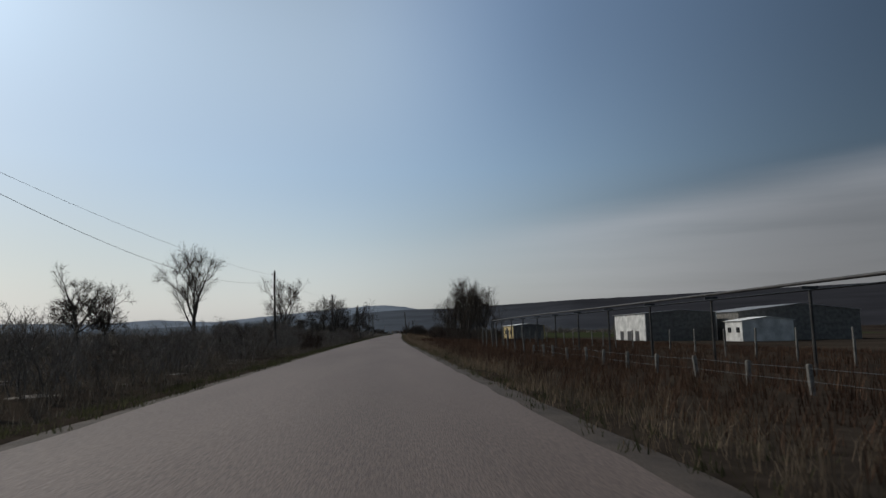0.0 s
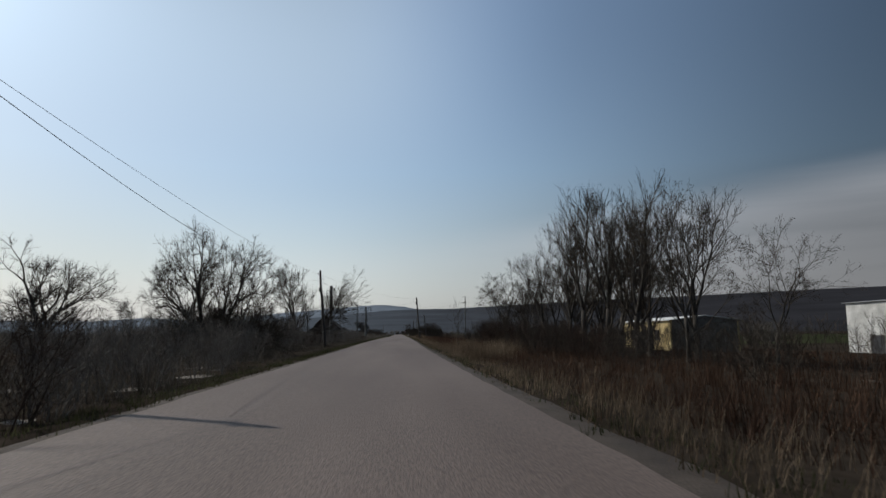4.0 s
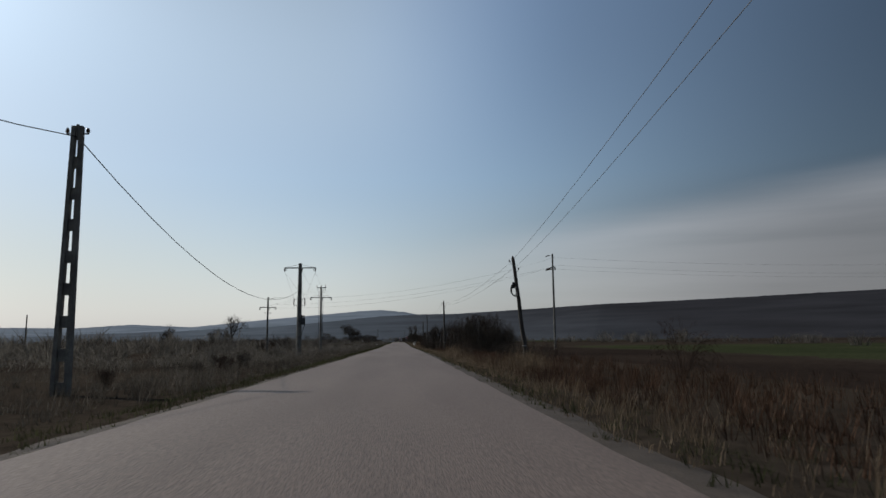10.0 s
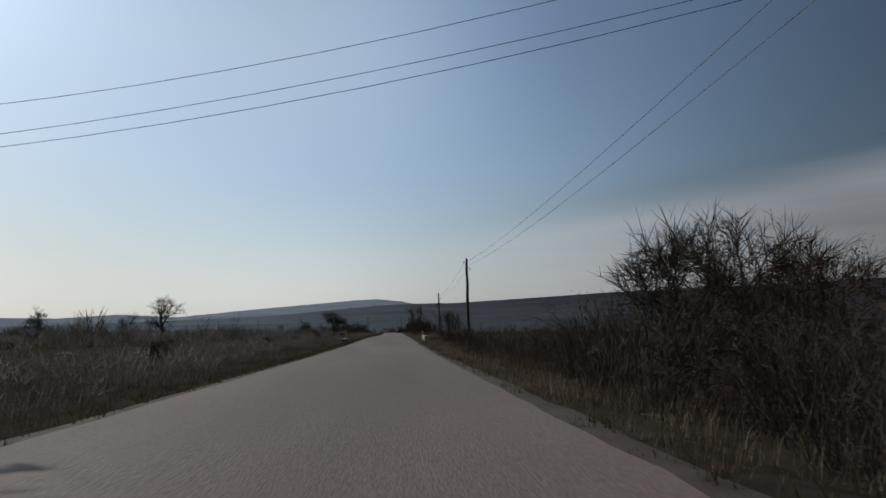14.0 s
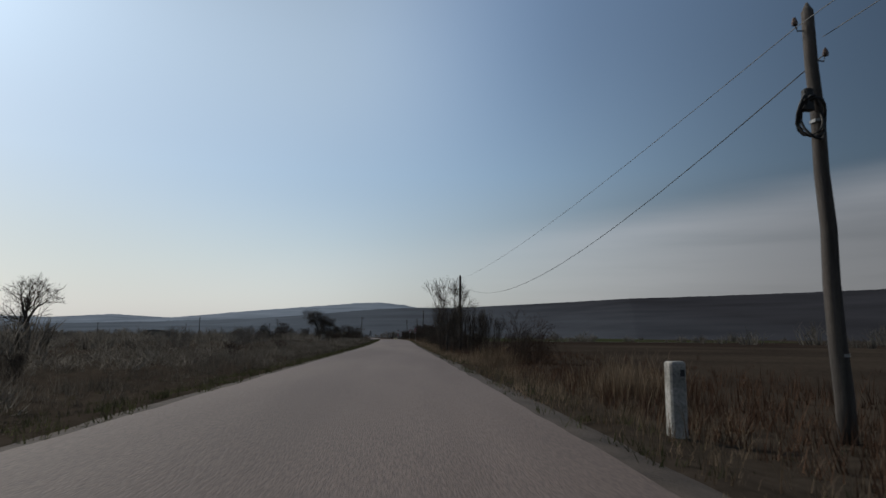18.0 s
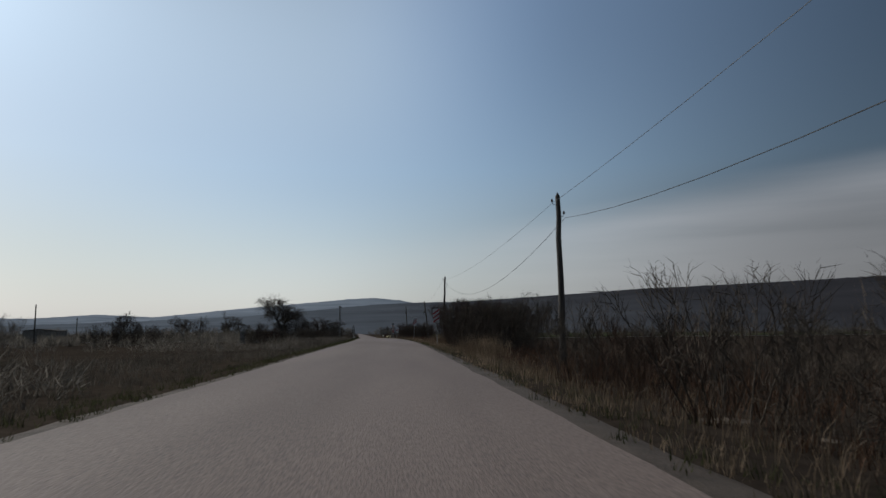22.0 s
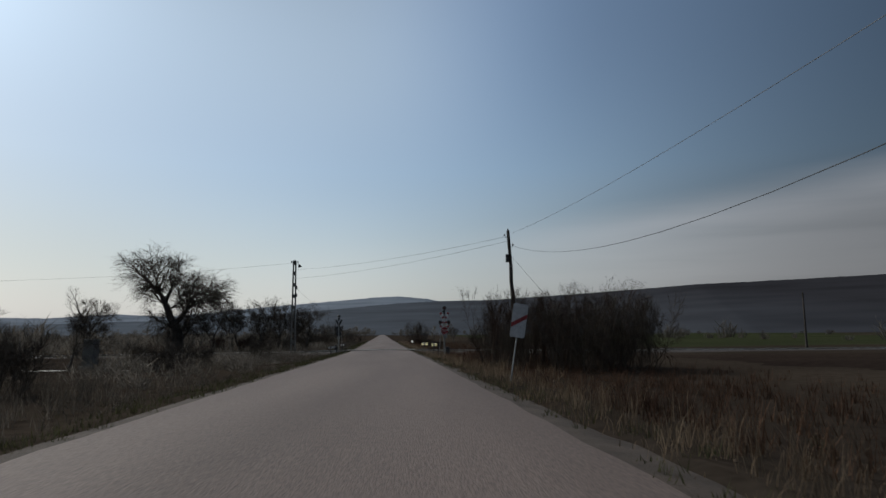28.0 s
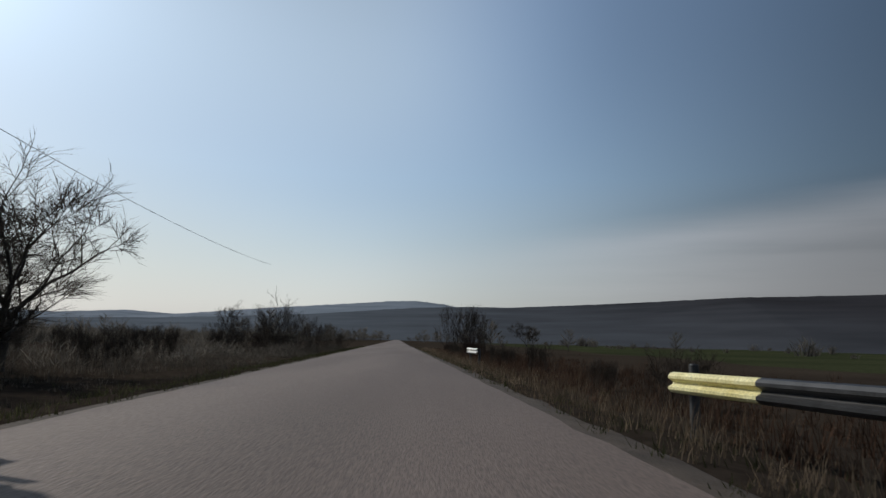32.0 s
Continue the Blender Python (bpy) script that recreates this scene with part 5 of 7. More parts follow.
# ---- trees and bushes ----
def grow(wood, twigs, rng, p, d, length, r, level, sp):
    """Grows one branch as a bending, tapering tube and then its side branches; the last level is a pointed twig."""
    last = level == len(sp["kids"])
    segs = sp["segs"][level]
    pts, rad, dirs = [Vector(p)], [r], [Vector(d)]
    cur, dd = Vector(p), Vector(d).normalized()
    for i in range(segs):
        j = sp["bend"][level]
        dd = (dd + Vector((rng.uniform(-j, j), rng.uniform(-j, j), rng.uniform(-j, j) + sp["up"][level]))).normalized()
        cur = cur + dd * (length / segs)
        pts.append(cur.copy())
        rad.append(r * (1 - (0.62 if not last else 0.9) * (i + 1) / segs))
        dirs.append(dd.copy())
    geo = wood if level < sp["wood"] else twigs
    if last and segs == 1:
        geo.sliver(pts[0], pts[1], r, rng.uniform(0, 3.14))
        return
    geo.tube(pts, rad, sp["sides"][level], level == 0)
    if last:
        return
    lo = sp["from"][level]
    n = sp["kids"][level]
    spin = rng.uniform(0, 6.28)
    for k in range(n):
        f = lo + (1 - lo) * (k + rng.uniform(0.1, 0.9)) / n
        q = f * segs
        i = min(int(q), segs - 1)
        pp = pts[i].lerp(pts[i + 1], q - i)
        ax = dirs[i + 1]
        spin += 2.4 + rng.uniform(-0.5, 0.5)
        o = ax.orthogonal().normalized()
        side = (Matrix.Rotation(spin, 3, ax) @ o)
        a = radians(sp["angle"][level] * rng.uniform(0.65, 1.3))
        nd = ax * math.cos(a) + side * math.sin(a)
        ln = length * sp["ratio"][level] * rng.uniform(0.7, 1.15) * (1.25 - 0.55 * f if level else 1.0)
        rr = max((rad[i] + (rad[i + 1] - rad[i]) * (q - i)) * sp["thin"][level], sp["rmin"])
        grow(wood, twigs, rng, pp, nd, ln, rr, level + 1, sp)


def tree_spec(**kw):
    base = dict(kids=[9, 7, 7, 11], segs=[6, 5, 3, 2, 1], bend=[0.08, 0.14, 0.18, 0.22, 0.1], up=[0.02, 0.06, 0.04, 0.03, 0.0], sides=[8, 5, 4, 3, 3], angle=[24, 32, 38, 42],
                ratio=[1.35, 0.5, 0.46, 0.45], thin=[0.6, 0.56, 0.55, 0.62], wood=2, rmin=0.011)
    base["from"] = [0.18, 0.25, 0.15, 0.15]
    base.update(kw)
    return base


SPECS = {
    "sapling": tree_spec(kids=[6, 5, 4], segs=[6, 4, 2, 1], angle=[32, 34, 38], ratio=[0.8, 0.5, 0.5], sides=[6, 4, 3, 3], up=[0.0, 0.1, 0.05, 0.0], bend=[0.05, 0.1, 0.14, 0.1], thin=[0.6, 0.6, 0.6]),
}


def limb(wood, twigs, rng, p, d, length, r, level, sp):
    """One length of a branch that forks at its end and throws side shoots; the last level carries fine twigs."""
    segs = 4 if level < 3 else 3
    cur, dd = Vector(p), Vector(d).normalized()
    pts, rad, dirs = [cur.copy()], [r], []
    j = sp["bend"]
    for i in range(segs):
        dd = (dd + Vector((rng.uniform(-j, j), rng.uniform(-j, j), rng.uniform(-j, j) + sp["up"] * (0.4 if level == 0 else 1.0)))).normalized()
        cur = cur + dd * (length / segs)
        pts.append(cur.copy())
        dirs.append(dd.copy())
        rad.append(r * (1 - 0.28 * (i + 1) / segs))
    (wood if level < sp["woody"] else twigs).tube(pts, rad, (9, 7, 5, 4, 3, 3, 3, 3)[level], level == 0)
    if level >= sp["levels"]:
        for k in range(sp["twigs"]):
            f = (k + rng.random()) / sp["twigs"] * segs
            i = min(int(f), segs - 1)
            q = pts[i].lerp(pts[i + 1], f - i)
            ax = dirs[i]
            side = Matrix.Rotation(rng.uniform(0, 6.28), 3, ax) @ ax.orthogonal().normalized()
            a = radians(sp["splay"] * rng.uniform(0.4, 1.3))
            td = ax * math.cos(a) + side * math.sin(a) + Vector((0, 0, sp["hang"]))
            tip = q + td * (sp["twig"] * rng.uniform(0.5, 1.2))
            twigs.sliver(q, tip, sp["fine"], rng.uniform(0, 3.14))
            m = q.lerp(tip, rng.uniform(0.3, 0.6))
            twigs.sliver(m, m + (td + Vector((rng.uniform(-0.7, 0.7), rng.uniform(-0.7, 0.7), rng.uniform(-0.2, 0.6)))) * (sp["twig"] * 0.45), sp["fine"] * 0.8, rng.uniform(0, 3.14))
        if sp["pods"] and rng.random() < sp["pods"]:
            for k in range(9):
                x, y, z = cur + Vector((rng.uniform(-0.22, 0.22), rng.uniform(-0.22, 0.22), rng.uniform(-0.3, 0.12)))
                w, a = rng.uniform(0.014, 0.028), rng.uniform(0, 3.14)
                twigs.quad((x - w * math.cos(a), y - w * math.sin(a), z), (x, y, z + w * 0.7), (x + w * math.cos(a), y + w * math.sin(a), z - w * 0.3), (x, y, z - w * 3.2))
        return
    n = 3 if rng.random() < sp["three"] else 2
    spin = rng.uniform(0, 6.28)
    for k in range(n):
        a = radians(sp["spread"] * rng.uniform(0.65, 1.2) * (0.55 if k == 0 else 1.0))
        side = Matrix.Rotation(spin + k * 6.283 / n + rng.uniform(-0.4, 0.4), 3, dd) @ dd.orthogonal().normalized()
        limb(wood, twigs, rng, cur, dd * math.cos(a) + side * math.sin(a), length * sp["shrink"] * rng.uniform(0.82, 1.12) * (1.08 if k == 0 else 0.94), max(rad[-1] * (0.82 if k == 0 else 0.66), sp["rmin"]), level + 1, sp)
    for k in range(sp["sides"] if level else sp["low"]):
        f = rng.uniform(0.3, 0.95) * segs
        i = min(int(f), segs - 1)
        ax = dirs[i]
        side = Matrix.Rotation(rng.uniform(0, 6.28), 3, ax) @ ax.orthogonal().normalized()
        a = radians(sp["spread"] * rng.uniform(1.2, 2.0))
        limb(wood, twigs, rng, pts[i].lerp(pts[i + 1], f - i), ax * math.cos(a) + side * math.sin(a), length * 0.58 * rng.uniform(0.7, 1.2), max(rad[i] * 0.42, sp["rmin"]), min(level + 2, sp["levels"]), sp)


def fork_spec(**kw):
    base = dict(trunk=0.27, r=0.016, spread=26, three=0.3, shrink=0.80, levels=6, up=0.06, bend=0.10, sides=1, low=0, twigs=7, twig=0.55, splay=38, hang=0.0, fine=0.0075, rmin=0.008, pods=0.0, first=None, woody=3)
    base.update(kw)
    return base


FORKS = {
    "tall": fork_spec(spread=25, up=0.085, trunk=0.27, r=0.021, low=3, sides=2, levels=5, bend=0.10, three=0.4, shrink=0.81),
    "fan": fork_spec(spread=22, up=0.05, trunk=0.17, r=0.013, low=3, sides=2, levels=5, three=0.45, shrink=0.83, bend=0.06, twigs=6, splay=30, fine=0.005, rmin=0.006),
    "round": fork_spec(spread=34, up=0.02, trunk=0.19, r=0.029, three=0.5, sides=2, bend=0.15, low=4, levels=5, twigs=9, fine=0.008),
    "great": fork_spec(spread=33, up=0.015, trunk=0.10, r=0.026, three=0.45, sides=2, bend=0.14, low=5, levels=5, twigs=8, twig=0.42, fine=0.007, first=(((-0.75, 0.1, 0.62), 0.2), ((0.78, -0.2, 0.55), 0.21), ((0.25, 0.5, 0.9), 0.2), ((-0.15, -0.5, 1.0), 0.2))),
    "orchard": fork_spec(spread=29, up=0.04, trunk=0.19, r=0.017, three=0.45, sides=2, levels=5, low=2, bend=0.12),
    "willow": fork_spec(spread=35, up=0.03, trunk=0.14, r=0.030, three=0.5, sides=2, low=3, bend=0.20, levels=6, twigs=6, twig=0.8, splay=44, hang=-0.45, fine=0.006),
    "lean": fork_spec(spread=26, up=0.05, trunk=0.07, r=0.022, three=0.4, sides=2, low=4, bend=0.16, levels=6, twigs=5, twig=0.34, splay=48, fine=0.0055, rmin=0.007, first=(((-0.34, 0.05, 1.0), 0.20), ((0.72, -0.08, 0.72), 0.20))),
    "crooked": fork_spec(spread=38, up=0.03, trunk=0.20, r=0.017, three=0.35, bend=0.24, levels=5, sides=2, twigs=8, twig=0.42, splay=48),
    "acacia": fork_spec(spread=30, up=0.02, trunk=0.24, r=0.014, bend=0.16, levels=5, three=0.35, sides=2, low=1, twigs=5, twig=0.38, splay=55, pods=0.85, rmin=0.008),
    "thorn": fork_spec(spread=34, up=0.05, trunk=0.12, r=0.012, three=0.5, bend=0.2, levels=4, twigs=8, twig=0.3, splay=50, fine=0.0045, rmin=0.005, low=3, sides=2),
}


def make_tree(kind, h, seed, label, lean=(0, 0)):
    """One bare tree of height h at the origin: trunk with limbs, and a crown of twigs."""
    rng = random.Random(seed)
    wood, twigs = Geo(), Geo()
    if kind == "sapling":
        grow(wood, twigs, rng, (0, 0, -0.15), (lean[0], lean[1], 1), h * 0.55, h * 0.009, 0, SPECS[kind])
    else:
        sp = FORKS[kind]
        r = sp["r"] * h
        # the butt flares into the ground
        wood.tube([(0, 0, -0.25), (0, 0, 0.0), (0, 0, 0.12 * h * sp["trunk"])], [r * 1.6, r * 1.3, r * 1.02], 9)
        for d, f in sp["first"] or (((lean[0], lean[1], 1), sp["trunk"]),):
            limb(wood, twigs, rng, (0, 0, 0), d, h * f, r * (0.8 if sp["first"] else 1.0), 0, sp)
    k = h / sorted(v[2] for v in twigs.v)[int(len(twigs.v) * 0.999)]
    for geo in (wood, twigs):
        geo.v = [(x * k, y * k, z * k) for x, y, z in geo.v]
    ob = thing("bare_tree", label, "tree", (0, 0, 0))
    part("trunk", wood, M_BARK, ob, "", True)
    part("crown", twigs, M_TWIG, ob)
    return ob


BUSH_FORKS = {
    "brush": fork_spec(woody=2, spread=27, three=0.4, shrink=0.76, levels=3, up=0.07, bend=0.17, sides=2, twigs=6, twig=0.36, splay=44, fine=0.0055, rmin=0.005),
    "thicket": fork_spec(woody=2, spread=26, three=0.35, shrink=0.76, levels=4, up=0.035, bend=0.18, sides=2, twigs=6, twig=0.24, splay=50, fine=0.0036, rmin=0.0032),
    "shoots": fork_spec(woody=2, spread=15, three=0.25, shrink=0.80, levels=4, up=0.10, bend=0.07, sides=1, twigs=4, twig=0.34, splay=24, fine=0.0035, rmin=0.0035),
    "arching": fork_spec(spread=16, three=0.0, shrink=0.82, levels=4, up=-0.16, bend=0.11, sides=1, twigs=3, twig=0.25, splay=50, fine=0.004, rmin=0.004, pods=0.08, woody=2),
    "whips": fork_spec(woody=2, spread=9, three=0.0, shrink=0.85, levels=3, up=0.03, bend=0.05, sides=1, twigs=1, twig=0.3, splay=20, fine=0.004, rmin=0.004),
}


def make_bush(kind, h, seed, label, mat, stems=0):
    """A many-stemmed leafless shrub of height h at the origin."""
    rng = random.Random(seed)
    wood, twigs = Geo(), Geo()
    n, spread, ang, f = {"shoots": (14, 0.5, 24, 0.30), "thicket": (12, 0.6, 48, 0.25), "brush": (9, 0.55, 34, 0.28), "arching": (26, 0.25, 26, 0.34), "whips": (3, 0.35, 16, 0.36)}[kind]
    sp = BUSH_FORKS[kind]
    for i in range(stems or n):
        a, q = rng.uniform(0, 6.28), math.sqrt(rng.random())
        base = (math.cos(a) * q * spread * h * 0.5, math.sin(a) * q * spread * h * 0.5, -0.1)
        t = radians(ang * q * rng.uniform(0.5, 1.25))
        d = (math.cos(a) * math.sin(t), math.sin(a) * math.sin(t), math.cos(t))
        limb(wood, twigs, rng, base, d, h * f * rng.uniform(0.75, 1.1), {"whips": 0.009, "shoots": 0.008 + 0.005 * h}.get(kind, 0.005 + 0.0034 * h), 1, sp)
    wood.tube([(0, 0, -0.16), (0, 0, -0.06), (0, 0, 0.03)], [spread * h * 0.5, spread * h * 0.48, 0.05], 12)
    if kind in ("thicket", "brush"):
        # dense low brushwood fills the foot
        for _ in range(260):
            a, q = rng.uniform(0, 6.28), math.sqrt(rng.random())
            b = Vector((math.cos(a) * q * h * 0.36, math.sin(a) * q * h * 0.36, rng.uniform(-0.05, 0.34) * h))
            twigs.sliver(b, b + Vector((rng.uniform(-0.12, 0.12), rng.uniform(-0.12, 0.12), rng.uniform(0.05, 0.22))) * h, 0.008, rng.uniform(0, 3.14))
    k = h / sorted(v[2] for v in twigs.v)[int(len(twigs.v) * 0.97)]
    far_r = sorted(math.hypot(v[0], v[1]) for v in twigs.v)[int(len(twigs.v) * 0.97)] * k
    q = k * min(1.0, {"shoots": 0.5, "thicket": 0.6, "brush": 0.6, "arching": 0.75, "whips": 0.45}[kind] * h / far_r)
    for geo in (wood, twigs):
        # the few longest shoots hardly rise above the rest
        geo.v = [(x * q, y * q, min(z * k, h + (z * k - h) * 0.35)) for x, y, z in geo.v]
    ob = thing({"thicket": "thorn_bush", "brush": "hedge_bush" if mat is M_TWIG_GLARE else "undergrowth_bush", "arching": "wild_rose", "whips": "willow_shoots", "shoots": "shoot_shrub"}[kind], label, "bush", (0, 0, 0))
    part("stem_clump", wood, mat, ob)
    part("crown", twigs, mat, ob)
    return ob


STOCK = {}


def plant(key, x, y, h=None, turn=0.0, label="", group="", wide=1.0):
    """Sets out a tree or bush from the stock; the first of a kind is the stock itself, the rest are copies of it."""
    maker, h0 = RECIPES[key]
    rng = random.Random(int(x * 31 + y * 17))
    s = (h or h0) / h0
    z = ground_z(x, y)
    m = pose(x, y, z, 0, 0, turn or rng.uniform(0, 360)) @ Matrix.Diagonal((s * wide, s * wide, s, 1))
    if key not in STOCK:
        STOCK[key] = maker()
        STOCK[key].matrix_basis = m
        ob = STOCK[key]
    else:
        src = STOCK[key]
        keep = src.matrix_basis.copy()
        src.matrix_basis = Matrix.Identity(4)
        ob = copy_thing(src, m)
        src.matrix_basis = keep
    return tagged(ob, label, "", group)


RECIPES = {
    "tall_a": (lambda: make_tree("tall", 10.5, 3, "tall bare tree with upright grey limbs"), 10.5),
    "tall_c": (lambda: make_tree("tall", 10.5, 19, "tall bare tree with thick dark trunk"), 10.5),
    "tall_b": (lambda: make_tree("tall", 10.5, 8, "tall bare tree with forked upright limbs"), 10.5),
    "fan": (lambda: make_tree("fan", 7.2, 5, "bare tree fanning out from a low fork"), 7.2),
    "acacia_a": (lambda: make_tree("acacia", 10.0, 14, "bare acacia hung with dry seed pods"), 10.0),
    "acacia_c": (lambda: make_tree("acacia", 10.0, 29, "wide bare acacia with hanging dry pods"), 10.0),
    "acacia_b": (lambda: make_tree("acacia", 10.0, 23, "slender bare acacia with dry pods"), 10.0),
    "round_a": (lambda: make_tree("great", 9.0, 20, "broad bare tree with dense rounded crown"), 9.0),
    "round_b": (lambda: make_tree("round", 9.0, 37, "bare round-headed tree among scrub"), 9.0),
    "orchard": (lambda: make_tree("orchard", 8.0, 35, "bare tree with rounded crown on a clear trunk"), 8.0),
    "orchard_b": (lambda: make_tree("orchard", 12.0, 71, "tall bare tree with forked trunk behind the hedge"), 12.0),
    "lone": (lambda: make_tree("round", 14.0, 12, "lone bare tree with round crown"), 14.0),
    "willow": (lambda: make_tree("willow", 11.5, 61, "large spreading bare willow with drooping twigs"), 11.5),
    "lean": (lambda: make_tree("lean", 11.2, 8, "bare twin-stemmed tree, one limb leaning over the verge"), 11.2),
    "crooked_a": (lambda: make_tree("crooked", 6.0, 53, "low crooked bare tree beside the railway"), 6.0),
    "crooked_b": (lambda: make_tree("crooked", 6.0, 59, "gnarled bare tree with tangled crown"), 6.0),
    "thorn_a": (lambda: make_tree("thorn", 4.2, 103, "spreading bare thorn tree with crooked limbs"), 4.2),
    "thorn_b": (lambda: make_tree("thorn", 4.2, 107, "low bare thorn tree with reaching branches"), 4.2),
    "whips": (lambda: make_bush("whips", 2.8, 109, "few thin bare willow whips by the culvert", M_TWIG), 2.8),
    "sapling": (lambda: make_tree("sapling", 5.0, 61, "thin bare sapling with long whips"), 5.0),
    "shoots_a": (lambda: make_bush("shoots", 3.4, 71, "bare shrub of upright grey shoots", M_TWIG), 3.4),
    "shoots_b": (lambda: make_bush("shoots", 3.4, 73, "leafless shrub of thin upright stems", M_TWIG), 3.4),
    "thicket_a": (lambda: make_bush("thicket", 3.2, 79, "dense leafless thorn bush", M_TWIG), 3.2),
    "thicket_b": (lambda: make_bush("thicket", 3.2, 83, "tangled leafless blackthorn bush", M_TWIG), 3.2),
    "thicket_c": (lambda: make_bush("thicket", 3.2, 87, "dark reddish bramble thicket", M_BRIAR), 3.2),
    "scrub_a": (lambda: make_bush("brush", 2.0, 93, "low grey leafless scrub bush", M_TWIG, 14), 2.0),
    "scrub_b": (lambda: make_bush("brush", 2.0, 97, "low reddish leafless scrub bush", M_BRIAR, 14), 2.0),
    "brush_a": (lambda: make_bush("brush", 3.2, 131, "tangled leafless undergrowth bush", M_TWIG), 3.2),
    "brush_b": (lambda: make_bush("brush", 3.2, 137, "dark reddish leafless undergrowth bush", M_BRIAR), 3.2),
    "glare_a": (lambda: make_bush("brush", 3.2, 113, "dense leafless hedge bush with glare-lightened twigs", M_TWIG_GLARE), 3.2),
    "glare_b": (lambda: make_bush("brush", 3.2, 127, "tangled leafless bush with glare-lightened twigs", M_TWIG_GLARE), 3.2),
    "arching": (lambda: make_bush("arching", 3.2, 89, "wild rose with long arching bare canes", M_BRIAR), 3.2),
}

